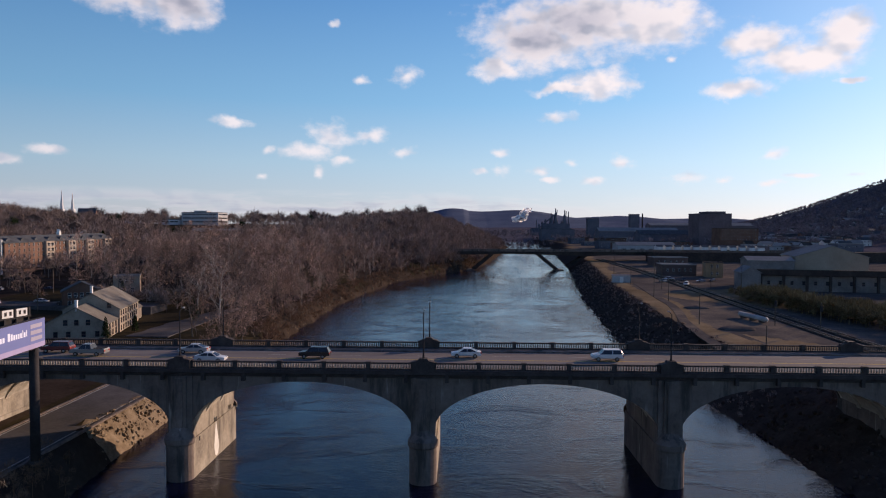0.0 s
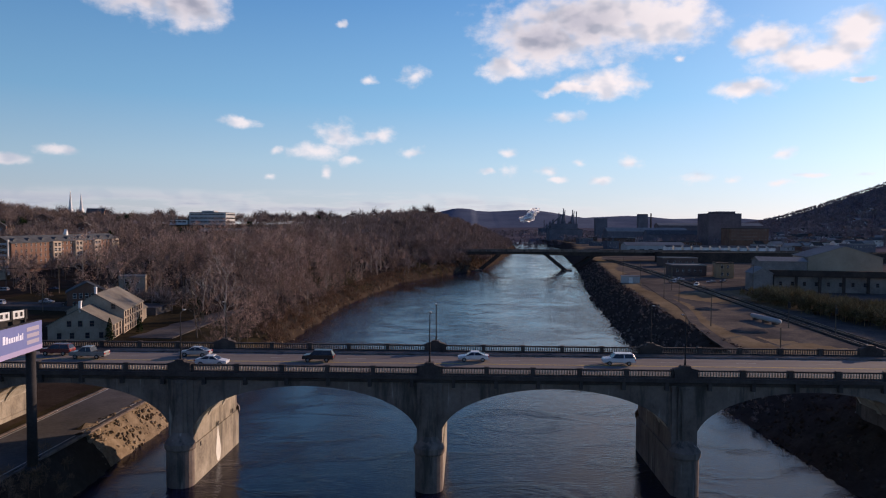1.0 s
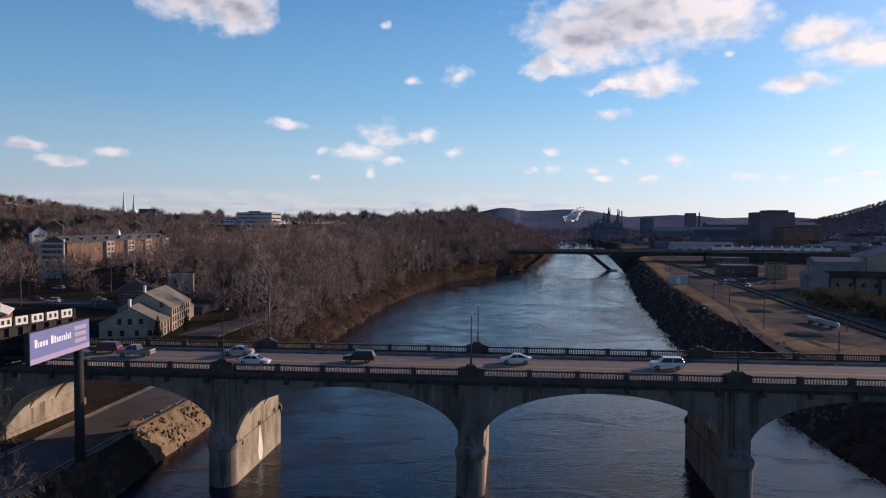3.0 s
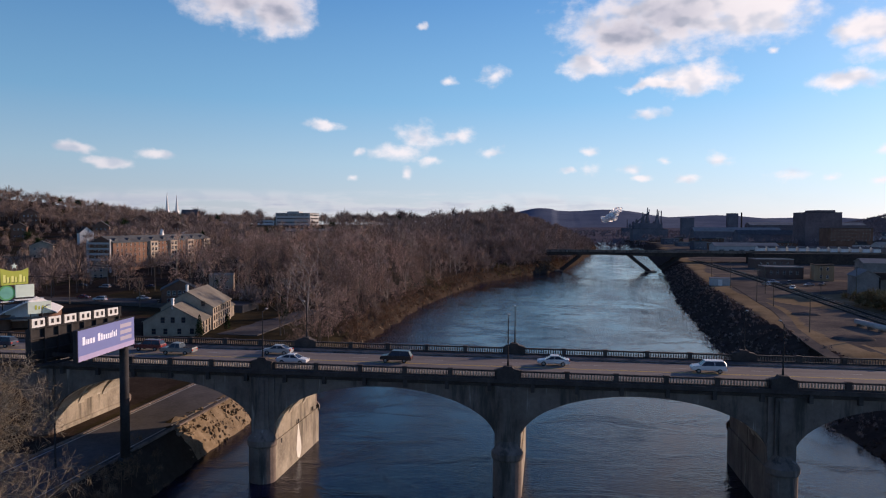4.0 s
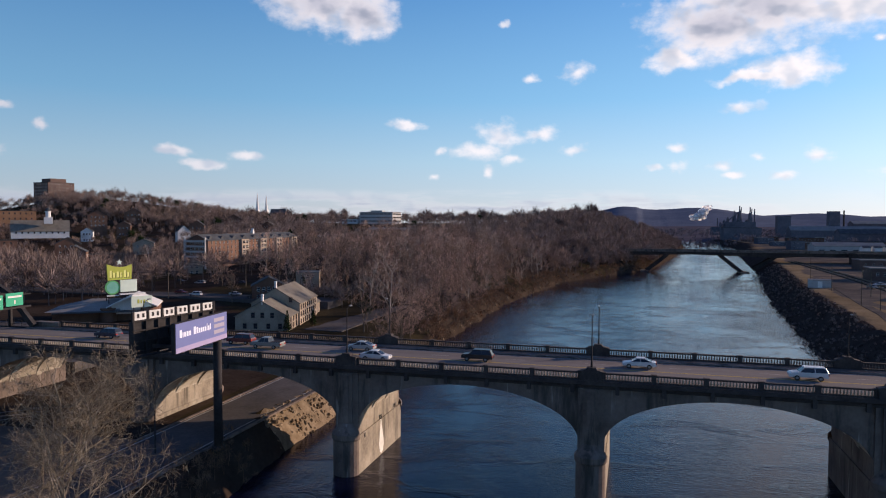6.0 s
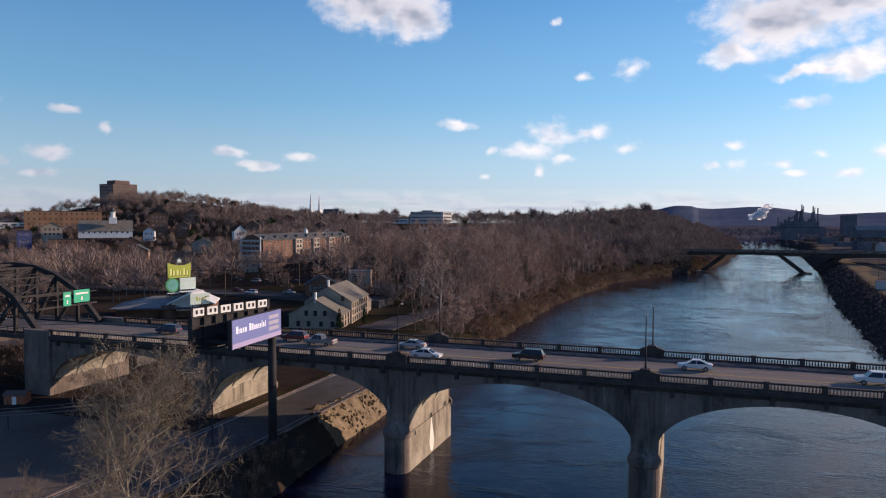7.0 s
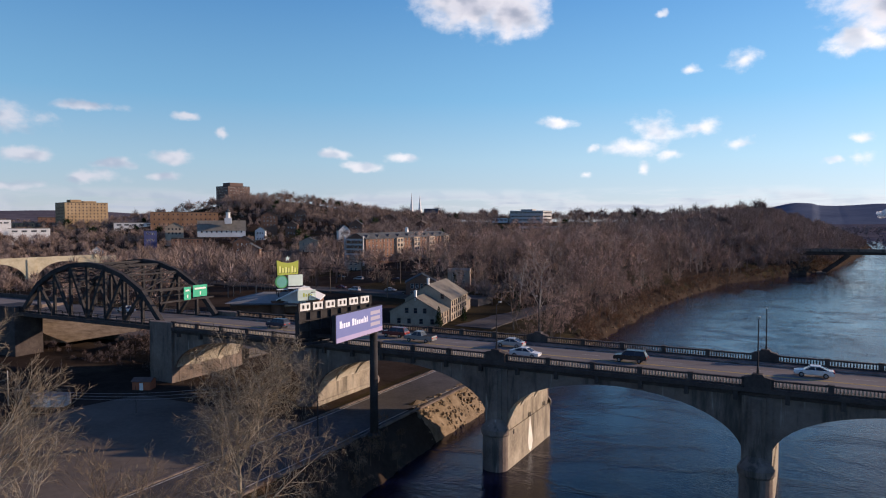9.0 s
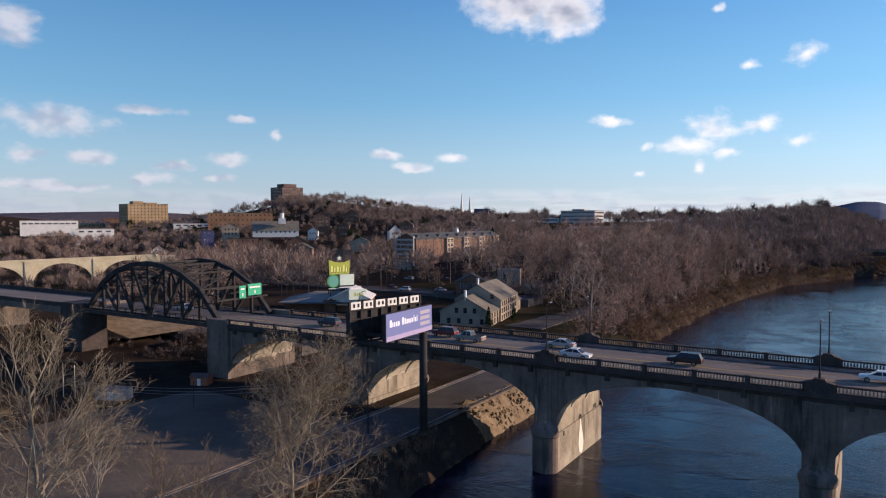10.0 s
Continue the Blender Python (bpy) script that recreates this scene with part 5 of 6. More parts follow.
# ---- steel arch truss and its approaches ----
def truss_bridge():
    b = empty("steel_truss", BRIDGE, "black riveted steel arch truss bridge over the valley", "bridge")
    s0, s1 = -153.0, -106.5
    n = 8
    xs = [s0 + (s1 - s0) * i / n for i in range(n + 1)]
    tops = [16.2, 22.3, 25.3, 26.9, 27.4, 26.9, 25.3, 22.3, 16.2]
    for v in (1.6, 15.6):
        for i in range(n):
            bm = bmesh.new()
            beam(bm, (xs[i], v, tops[i]), (xs[i + 1], v, tops[i + 1]), 0.9, 1.0)
            part("top_chord", bm, STEEL_DARK, b)
        bm = bmesh.new()
        beam(bm, (s0, v, 15.4), (s1, v, 15.4), 0.6, 1.1)
        part("bottom_chord", bm, STEEL_DARK, b)
        for i in range(1, n):
            bm = bmesh.new()
            for o in (-0.22, 0.22):
                beam(bm, (xs[i] + o, v, 15.4), (xs[i] + o, v, tops[i]), 0.24, 0.45)
            for z in np.arange(16.2, tops[i] - 0.5, 0.9):
                beam(bm, (xs[i] - 0.22, v, z), (xs[i] + 0.22, v, z + 0.45), 0.08, 0.1)
            part("post", bm, STEEL_DARK, b)
        for i in range(1, n - 1):
            bm = bmesh.new()
            a, c = ((xs[i], v, tops[i]), (xs[i + 1], v, 15.4)) if i < n / 2 else ((xs[i], v, 15.4), (xs[i + 1], v, tops[i + 1]))
            beam(bm, a, c, 0.55, 0.65)
            part("diagonal", bm, STEEL_DARK, b)
    for i in range(1, n):
        bm = bmesh.new()
        z = tops[i]
        beam(bm, (xs[i], 1.6, z), (xs[i], 15.6, z), 0.35, 0.35)
        beam(bm, (xs[i], 1.6, z - 1.4), (xs[i], 15.6, z - 1.4), 0.25, 0.25)
        for j in range(7):
            beam(bm, (xs[i], 1.6 + 2 * j, z - (1.4 if j % 2 else 0)), (xs[i], 3.6 + 2 * j, z - (0 if j % 2 else 1.4)), 0.14, 0.14)
        part("sway_frame", bm, STEEL_DARK, b)
        if i < n - 1:
            bm = bmesh.new()
            beam(bm, (xs[i], 1.6, tops[i]), (xs[i + 1], 15.6, tops[i + 1]), 0.2, 0.2)
            beam(bm, (xs[i], 15.6, tops[i]), (xs[i + 1], 1.6, tops[i + 1]), 0.2, 0.2)
            part("cross_brace", bm, STEEL_DARK, b)
    bm = bmesh.new()
    box(bm, s0 - 3, s1 - 0.7, 0.4, 17.1, 14.9, 15.7)
    part("deck", bm, CONCRETE_DARK, b)
    bm = bmesh.new()
    box(bm, s0 - 3, s1 - 1.2, 2.2, 14.9, 15.7, 15.8)
    part("roadway", bm, ROADWAY, b)
    for v in (0.5, 17.0):
        bm = bmesh.new()
        for z in (16.2, 16.7, 17.0):
            beam(bm, (s0 - 3, v, z), (s1 - 1, v, z), 0.08, 0.1)
        for k in range(24):
            beam(bm, (s0 - 2 + 2.0 * k, v, 15.7), (s0 - 2 + 2.0 * k, v, 17.0), 0.1, 0.1)
        part("railing", bm, STEEL_DARK, b)
    return b


truss_bridge()
b = empty("approach_viaduct", BRIDGE, "dark concrete approach viaduct west of the truss", "bridge")
bm = bmesh.new()
box(bm, -162, -153.2, -0.6, 6.0, 0, 17.0, bevel=0.08)
part("pier", bm, CONCRETE_DARK, b)
bm = bmesh.new()
box(bm, -420, -162, -0.3, 17.8, 14.2, 15.7)
part("deck", bm, CONCRETE, b)
bm = bmesh.new()
box(bm, -420, -162, 2.2, 15.3, 15.7, 15.8)
part("roadway", bm, ROADWAY, b)
for v in (-0.1, 17.3):
    bm = bmesh.new()
    box(bm, -420, -162, v, v + 0.35, 15.7, 16.8)
    part("parapet", bm, CONCRETE_DARK, b)
for s in (-215, -290, -360):
    bm = bmesh.new()
    box(bm, s - 1.6, s + 1.6, 0, 17.5, 0, 14.2)
    part("pier", bm, CONCRETE, b)


def stone_viaduct():
    """A ramp of pale arches beyond the truss."""
    b = empty("arched_ramp", pose(-308.8, 198, 6.0, 0, 0, 63), "pale yellow concrete arched ramp with parapet", "bridge")
    span = 28.0
    for k in range(-4, 1):
        a, c = k * span + 1.6, (k + 1) * span - 1.6
        line = arch_line(a, c, 1.5, 10.0 + 0.018 * (k + 4) * span, 18)
        bm = bmesh.new()
        for i in range(len(line) - 1):
            (p0, z0), (p1, z1) = line[i], line[i + 1]
            t0, t1 = 13.0 + 0.018 * p0, 13.0 + 0.018 * p1
            q = [bm.verts.new(p) for p in ((p0, 0, z0), (p1, 0, z1), (p1, 0, t1), (p0, 0, t0), (p0, 8, z0), (p1, 8, z1), (p1, 8, t1), (p0, 8, t0))]
            for f in ((0, 1, 2, 3), (7, 6, 5, 4), (0, 4, 5, 1), (3, 2, 6, 7)):
                bm.faces.new([q[j] for j in f])
        bmesh.ops.remove_doubles(bm, verts=bm.verts, dist=1e-4)
        part("arch", bm, RAMP_STONE, b)
        bm = bmesh.new()
        box(bm, k * span - 1.6, k * span + 1.6, -0.4, 8.4, -4, 13.2 + 0.018 * k * span)
        part("pier", bm, RAMP_STONE, b)
        bm = bmesh.new()
        beam(bm, (k * span, 0, 13.6 + 0.018 * k * span), (k * span + span, 0, 13.6 + 0.018 * (k + 1) * span), 0.5, 1.1)
        part("parapet", bm, RAMP_STONE, b)
    bm = bmesh.new()
    prism(bm, [(span - 1.6, -4), (span + 8, -4), (span + 8, 13.7), (span - 1.6, 13.6)], 0, 8)
    part("abutment", bm, RAMP_STONE, b)


# Warm sunlight on the ramp is part of this base colour.
RAMP_STONE = material("sunlit_yellow_concrete", [(0.40, 0.34, 0.22), (0.56, 0.49, 0.34), (0.64, 0.57, 0.42)], 0.2, 0.9, 0.2, 8)
stone_viaduct()


# ---- billboard ----
def billboard():
    b = empty("digital_billboard", pose(0, 0, 0), "V-shaped digital billboard on a black steel column", "billboard")
    bm = bmesh.new()
    rod(bm, (-53.0, 85.2, 4.6), (-53.0, 85.2, 21.5), 0.62, 0.58, 16)
    rod(bm, (-53.0, 85.2, 4.8), (-53.0, 85.2, 5.5), 0.95, 0.9, 16)
    part("column", bm, STEEL_DARK, b, smooth=True)
    near, apex = Vector((-50.95, 72.8, 0)), Vector((-51.5, 85.2, 0))
    d = (apex - near).normalized()
    ang = math.degrees(math.atan2(d.y, d.x))
    face = pose(near.x, near.y, 20.7, 0, 0, ang)
    bm = bmesh.new()
    box(bm, 0, 12.4, 0.0, 0.55, 0, 3.8, face, bevel=0.05)
    part("cabinet", bm, STEEL_DARK, b)
    bm = bmesh.new()
    box(bm, 0.1, 12.3, -0.05, 0.0, 0.1, 3.7, face)
    screen = part("screen", bm, SCREEN, b, "lit violet blue advertising screen")
    bm = bmesh.new()
    box(bm, 0.1, 12.3, -0.07, -0.055, 0.1, 0.72, face)
    part("screen_band", bm, SCREEN_PINK, screen)
    words = bmesh.new(), bmesh.new()
    for i, (a, w, h) in enumerate(((0.9, 0.5, 0.95), (1.5, 0.2, 0.6), (1.85, 0.4, 0.6), (2.4, 0.4, 0.6), (2.95, 0.4, 0.6), (4.0, 0.5, 0.95), (4.65, 0.35, 0.8), (5.15, 0.35, 0.6), (5.65, 0.35, 0.6), (6.15, 0.3, 0.6), (6.6, 0.35, 0.6), (7.1, 0.15, 0.9), (7.4, 0.35, 0.6), (7.9, 0.2, 0.8))):
        box(words[a > 3.5], a, a + w, -0.075, -0.055, 1.9, 1.9 + h, face)
    for bm in words:
        part("lettering", bm, SCREEN_WHITE, screen)
    bm = bmesh.new()
    for k in range(3):
        box(bm, 8.9, 11.6, -0.075, -0.055, 1.1 + 0.8 * k, 1.6 + 0.8 * k, face)
    part("picture_block", bm, SCREEN_GREY, screen)
    # the second face, seen from behind
    left = Vector((-56.4, 72.3, 0))
    d2 = (Vector((-53.2, 86.4, 0)) - left).normalized()
    back = pose(left.x, left.y, 20.7, 0, 0, math.degrees(math.atan2(d2.y, d2.x)))
    bm = bmesh.new()
    box(bm, 0, 13.4, 0.3, 0.8, -0.3, 3.8, back)
    part("rear_cabinet", bm, STEEL_DARK, b)
    bm = bmesh.new()
    for i in range(8):
        box(bm, 1.85 * i, 1.85 * i + 0.2, -0.05, 0.28, -0.5, 4.0, back)
    for z in (0.0, 1.2, 2.6, 3.8):
        box(bm, -0.1, 13.5, 0.0, 0.2, z, z + 0.16, back)
    part("rear_frame", bm, STEEL_DARK, b)
    for i in range(6):
        bm = bmesh.new()
        box(bm, 0.3 + 2.2 * i, 2.1 + 2.2 * i, 0.2, 0.32, 3.98, 5.0, back)
        top = part("top_panel", bm, TRIM, b, "white panel")
        for a in (0.75, 1.5):
            bm = bmesh.new()
            box(bm, a + 2.2 * i, a + 0.32 + 2.2 * i, 0.17, 0.35, 4.25, 4.75, back)
            part("panel_mark", bm, STEEL_DARK, top)
    for i in range(7):
        bm = bmesh.new()
        box(bm, 0.02 + 2.2 * i, 0.3 + 2.2 * i, 0.1, 0.36, 3.9, 5.05, back)
        part("top_brace", bm, STEEL_DARK, b)
    for f in (0.2, 0.5, 0.8):
        bm = bmesh.new()
        beam(bm, near + (apex - near) * f + Vector((0, 0, 21.2)), left + (Vector((-53.2, 86.4, 0)) - left) * f + Vector((0, 0, 21.2)), 0.3, 0.4)
        part("cross_beam", bm, STEEL_DARK, b)
    bm = bmesh.new()
    box(bm, 0.3, 13, -0.9, -0.06, -0.45, -0.35, back)
    part("catwalk", bm, STEEL_DARK, b)


SCREEN = sign_colour("violet_screen", (0.135, 0.16, 0.35), glow=0.25)
SCREEN_PINK = sign_colour("pale_screen_band", (0.33, 0.28, 0.44), glow=0.25)
SCREEN_WHITE = sign_colour("white_screen_text", (0.62, 0.62, 0.72), glow=0.35)
SCREEN_GREY = sign_colour("grey_screen_picture", (0.30, 0.27, 0.33), glow=0.4)
billboard()


# ---- street lamps on the bridge ----
def street_lamp(s, v, z, tall, inward, label="dark slender street lamp with a short arm"):
    lamp = empty("street_lamp", BRIDGE @ pose(s, v, z), label, "street lamp", "lamps on the bridge")
    bm = bmesh.new()
    rod(bm, (0, 0, -0.1), (0, 0, 0.8), 0.17, 0.12, 8)
    rod(bm, (0, 0, 0.8), (0, 0, tall), 0.10, 0.06, 8)
    part("pole", bm, STEEL_DARK, lamp)
    bm = bmesh.new()
    rod(bm, (0, 0, tall - 0.1), (0, inward * 1.1, tall + 0.25), 0.045, 0.04, 6)
    part("arm", bm, STEEL_DARK, lamp)
    bm = bmesh.new()
    box(bm, -0.16, 0.16, min(inward * 1.0, inward * 1.7), max(inward * 1.0, inward * 1.7), tall + 0.15, tall + 0.32, bevel=0.05)
    part("lamp_head", bm, STEEL_GREY, lamp)
    return lamp


for s in PIERS[2:5]:
    street_lamp(s, -0.15, 17.7, 6.6, 1)
    street_lamp(s + 0.1, WIDE + 0.15, 17.7, 6.0, -1)
street_lamp(-68, -0.15, 17.7, 6.4, 1)


# ---- vehicles ----
def paint(name, col):
    m = material(name, [tuple(c * 0.9 for c in col), col], 0.6, 0.32, 0.0, 5, spec=0.6)
    return m


PAINTS = {"white": paint("white_car_paint", (0.62, 0.63, 0.64)), "silver": paint("silver_car_paint", (0.34, 0.35, 0.36)), "black": paint("black_car_paint", (0.012, 0.013, 0.016)),
          "red": paint("dark_red_car_paint", (0.13, 0.02, 0.024)), "grey": paint("grey_car_paint", (0.22, 0.22, 0.21)), "blue": paint("dark_blue_car_paint", (0.02, 0.03, 0.06))}
RUBBER = material("tyre_rubber", [(0.012, 0.012, 0.012), (0.025, 0.025, 0.025)], 2, 0.9, 0.1, 6)
TAIL = sign_colour("red_tail_lamp", (0.4, 0.02, 0.02))
SHAPES = {
    "sedan": (4.75, 1.8, [(-2.36, 0.35), (-2.38, 0.62), (-2.2, 0.78), (-1.25, 0.93), (-0.5, 1.0), (1.5, 1.02), (2.2, 0.98), (2.36, 0.8), (2.36, 0.35)], [(-1.25, 0.92), (-0.45, 1.4), (0.75, 1.45), (1.75, 1.0)]),
    "suv": (4.8, 1.9, [(-2.38, 0.42), (-2.4, 0.8), (-2.2, 1.0), (-1.2, 1.1), (2.3, 1.15), (2.4, 0.95), (2.4, 0.42)], [(-1.2, 1.08), (-0.6, 1.68), (2.0, 1.72), (2.3, 1.12)]),
    "pickup": (5.6, 1.95, [(-2.8, 0.45), (-2.82, 0.85), (-2.6, 1.05), (-1.4, 1.15), (2.75, 1.15), (2.8, 1.0), (2.8, 0.45)], [(-1.4, 1.13), (-0.8, 1.75), (0.5, 1.78), (0.75, 1.14)]),
}


def car(kind, colour, s, v, heading, label, at=None, group="cars on the bridge"):
    """A vehicle on the bridge's roadway, or at a pose of its own; heading 0 faces -s."""
    length, wide, lower, upper = SHAPES[kind]
    c = empty("pickup_truck" if kind == "pickup" else "car", at or BRIDGE @ pose(s, v, 15.83, 0, 0, heading), label, "truck" if kind == "pickup" else "car", group)
    h = wide / 2
    bm = bmesh.new()
    fs = prism(bm, lower, -h, h)
    es = [e for f in fs[:2] for e in f.edges]
    bmesh.ops.bevel(bm, geom=es, offset=0.12, segments=2, affect="EDGES")
    part("body", bm, PAINTS[colour], c)
    bm = bmesh.new()
    lo = [bm.verts.new((x, y, z)) for y in (-h + 0.08, h - 0.08) for x, z in (upper[0], upper[3])]
    hi = [bm.verts.new((x, y, z)) for y in (-h + 0.3, h - 0.3) for x, z in (upper[1], upper[2])]
    for q in ((lo[0], lo[1], hi[1], hi[0]), (lo[3], lo[2], hi[2], hi[3]), (lo[2], lo[0], hi[0], hi[2]), (lo[1], lo[3], hi[3], hi[1]), (hi[0], hi[1], hi[3], hi[2])):
        bm.faces.new(q)
    part("cabin_glass", bm, GLASS_DARK, c)
    bm = bmesh.new()
    (x1, z1), (x2, z2) = upper[1], upper[2]
    box(bm, x1 - 0.02, x2 + 0.02, -h + 0.26, h - 0.26, min(z1, z2) - 0.01, max(z1, z2) + 0.06, bevel=0.03)
    for x0, z0, xa, za in ((upper[0][0], upper[0][1], x1, z1), (upper[3][0], upper[3][1], x2, z2), ((x1 + x2) / 2, 1.02, (x1 + x2) / 2, z1)):
        for sgn in (-1, 1):
            beam(bm, (x0, sgn * (h - 0.08), z0), (xa, sgn * (h - 0.29), za), 0.08, 0.1)
    part("roof", bm, PAINTS[colour], c)
    if kind == "pickup":
        bm = bmesh.new()
        box(bm, 0.9, 2.65, -h + 0.15, h - 0.15, 1.1, 1.17)
        part("bed", bm, STEEL_DARK, c)
    for x in (-length * 0.31, length * 0.29):
        for sgn in (-1, 1):
            bm = bmesh.new()
            rod(bm, (x, sgn * (h - 0.2), 0.34), (x, sgn * (h + 0.02), 0.34), 0.34, 0.34, 14)
            wheel = part("wheel", bm, RUBBER, c)
            bm = bmesh.new()
            rod(bm, (x, sgn * (h + 0.02), 0.34), (x, sgn * (h + 0.035), 0.34), 0.21, 0.19, 10)
            part("rim", bm, STEEL_GREY, wheel)
    for sgn in (-1, 1):
        bm = bmesh.new()
        box(bm, -length / 2 - 0.02, -length / 2 + 0.15, sgn * (h - 0.35) - 0.22, sgn * (h - 0.35) + 0.22, 0.62, 0.76)
        part("headlight", bm, TRIM, c)
        bm = bmesh.new()
        box(bm, length / 2 - 0.15, length / 2 + 0.02, sgn * (h - 0.3) - 0.2, sgn * (h - 0.3) + 0.2, 0.75, 0.92)
        part("tail_light", bm, TAIL, c)


car("suv", "black", -15.5, 9.0, 0, "black sport utility vehicle on the bridge roadway")
car("sedan", "white", 8.2, 10.6, 0, "white sedan on the bridge roadway")
car("sedan", "silver", -35.7, 11.9, 0, "silver sedan on the bridge roadway")
car("sedan", "white", -30.6, 5.2, 180, "white sedan in the near lane of the bridge")
car("pickup", "grey", -51.4, 9.3, 0, "grey pickup truck on the bridge roadway")
car("suv", "red", -57.8, 11.6, 0, "dark red crossover on the bridge roadway")
car("suv", "white", 30.0, 9.2, 0, "white crossover on the bridge roadway")
car("suv", "blue", -84.0, 10.1, 0, "dark blue crossover on the bridge roadway")
car("sedan", "white", -130.0, 11.0, 0, "white sedan inside the steel truss")

# green road signs over the truss portal
b = empty("overhead_road_signs", BRIDGE @ pose(-107.2, 0, 0), "green overhead road sign beams at the truss portal", "road sign")
bm = bmesh.new()
beam(bm, (0, 1.6, 20.2), (0, 15.6, 20.2), 0.3, 0.35)
beam(bm, (0, 1.6, 22.6), (0, 15.6, 22.6), 0.2, 0.2)
part("gantry_beam", bm, STEEL_DARK, b)
for v0, v1, z0, z1 in ((7.4, 9.2, 20.2, 22.9), (9.8, 13.6, 20.6, 23.1)):
    bm = bmesh.new()
    box(bm, 0.25, 0.36, v0, v1, z0, z1, bevel=0.03)
    panel = part("sign_panel", bm, ROAD_GREEN, b, "green road sign panel")
    bm = bmesh.new()
    box(bm, 0.37, 0.39, v0 + 0.4, v1 - 0.4, z1 - 0.9, z1 - 0.55)
    box(bm, 0.37, 0.39, (v0 + v1) / 2 - 0.15, (v0 + v1) / 2 + 0.15, z0 + 0.4, z0 + 1.1)
    part("sign_legend", bm, TRIM, panel)


# ---- below the bridge: yard, poles, wires ----
def utility_pole(x, y, z, tall, label, arms=1, r=0.14, mat=None):
    p = empty("utility_pole", pose(x, y, z), label, "utility pole")
    bm = bmesh.new()
    rod(bm, (0, 0, -0.3), (0, 0, tall), r, r * 0.7, 8)
    part("pole", bm, mat or POLE_WOOD, p)
    for k in range(arms):
        bm = bmesh.new()
        beam(bm, (-1.2, 0, tall - 0.5 - 0.9 * k), (1.2, 0, tall - 0.5 - 0.9 * k), 0.1, 0.12)
        for x_ in (-1.0, -0.4, 0.4, 1.0):
            rod(bm, (x_, 0, tall - 0.45 - 0.9 * k), (x_, 0, tall - 0.2 - 0.9 * k), 0.04, 0.04, 5)
        part("crossarm", bm, POLE_WOOD, p)
    return p


POLE_WOOD = material("weathered_pole_wood", [(0.07, 0.055, 0.042), (0.13, 0.105, 0.08), (0.19, 0.155, 0.12)], 0.8, 0.95, 0.2, 8)
utility_pole(-120.4, 70.8, 5.0, 6.4, "slim pale timber pole in the yard", 0, 0.09, CONCRETE_PALE)
utility_pole(-117.5, 71.2, 5.0, 6.2, "timber pole with a lamp bracket in the yard", 1, 0.1, CONCRETE_PALE)
utility_pole(-90.5, 56.5, 5.0, 9.5, "utility pole carrying wires over the car park", 1)
utility_pole(-60.2, 81.2, 5.0, 6.0, "dark steel pole beside the riverside road", 0, 0.13, STEEL_DARK)
utility_pole(-94.5, 78.0, 5.0, 4.6, "short lamp post in the car park", 0, 0.07, STEEL_DARK)
utility_pole(-64, 66, 5.0, 10.4, "utility pole hidden by the bare tree", 1)
wires = empty("overhead_wires", pose(0, 0, 0), "thin overhead wires crossing the car park", "wires")
for k in range(3):
    bm = bmesh.new()
    a, c = Vector((-90.5 + 0.5 * k, 56.5, 14.3 - 0.35 * k)), Vector((-64 + 0.5 * k, 66, 15.2 - 0.35 * k))
    pts = [a.lerp(c, i / 10) - Vector((0, 0, 0.7 * math.sin(math.pi * i / 10))) for i in range(11)]
    for p, q in zip(pts, pts[1:]):
        rod(bm, p, q, 0.025, 0.025, 4, caps=False)
    part("wire", bm, STEEL_GREY, wires)


def gabled_shed(name, label, x, y, z, rz, w, d, h, pitch, wall, roof, category="shed"):
    b = empty(name, pose(x, y, z, 0, 0, rz), label, category)
    bm = bmesh.new()
    gable_walls(bm, 0, w, 0, d, -0.5, h, h + pitch, "x")
    part("wall", bm, wall, b)
    bm = bmesh.new()
    gable_roof(bm, 0, w, 0, d, h + 0.02, h + pitch + 0.02, "x", 0.2, 0.12)
    part("roof", bm, roof, b)
    bm = bmesh.new()
    box(bm, w * 0.4, w * 0.6, -0.06, -0.01, 0.0, h * 0.85)
    part("door", bm, TRIM, b)
    return b


ORANGE = material("orange_red_siding", [(0.25, 0.075, 0.04), (0.36, 0.115, 0.06)], 0.5, 0.8, 0.1, 8)
gabled_shed("red_shed", "small orange red shed beside the abutment", -107.9, 88.2, 5.0, 25, 3.4, 2.4, 1.7, 0.5, ORANGE, BRICK_DARK)
gabled_shed("white_trailer", "pale grey office trailer in the yard", -113.4, 72.4, 5.0, 28, 5.5, 2.6, 1.9, 0.25, OFFICE, ROOF_PALE, "trailer")
# sunlit wall on the far side of the valley
b = empty("retaining_wall", BRIDGE, "sunlit yellow stone embankment slope below the truss", "wall")
bm = bmesh.new()
prism(bm, [(-182, 5), (-150, 7.4), (-158, 8.6), (-166, 10.4), (-182, 10.9)], 10, 40)
part("wall", bm, BANKSTONE, b)

# white lime streak and drains on the river pier
b = empty("pier_drainage", BRIDGE @ pose(-31.05, 0, 0), "white lime streak and drain holes on the pier", "stain")
bm = bmesh.new()
prism(bm, [(8.6, 6.2), (8.9, 5.0), (9.5, 3.2), (9.9, 1.6), (9.5, 0.5), (8.9, 0.15), (8.2, 0.6), (7.8, 1.9), (8.1, 3.6), (8.4, 5.0)], -0.02, 0.02, "x")
part("streak", bm, STREAK, b)
for v, z in ((1.8, 5.2), (8.7, 6.1), (15.2, 6.3)):
    bm = bmesh.new()
    box(bm, -0.02, 0.05, v - 0.22, v + 0.22, z - 0.35, z + 0.3)
    part("drain_hole", bm, STEEL_DARK, b)

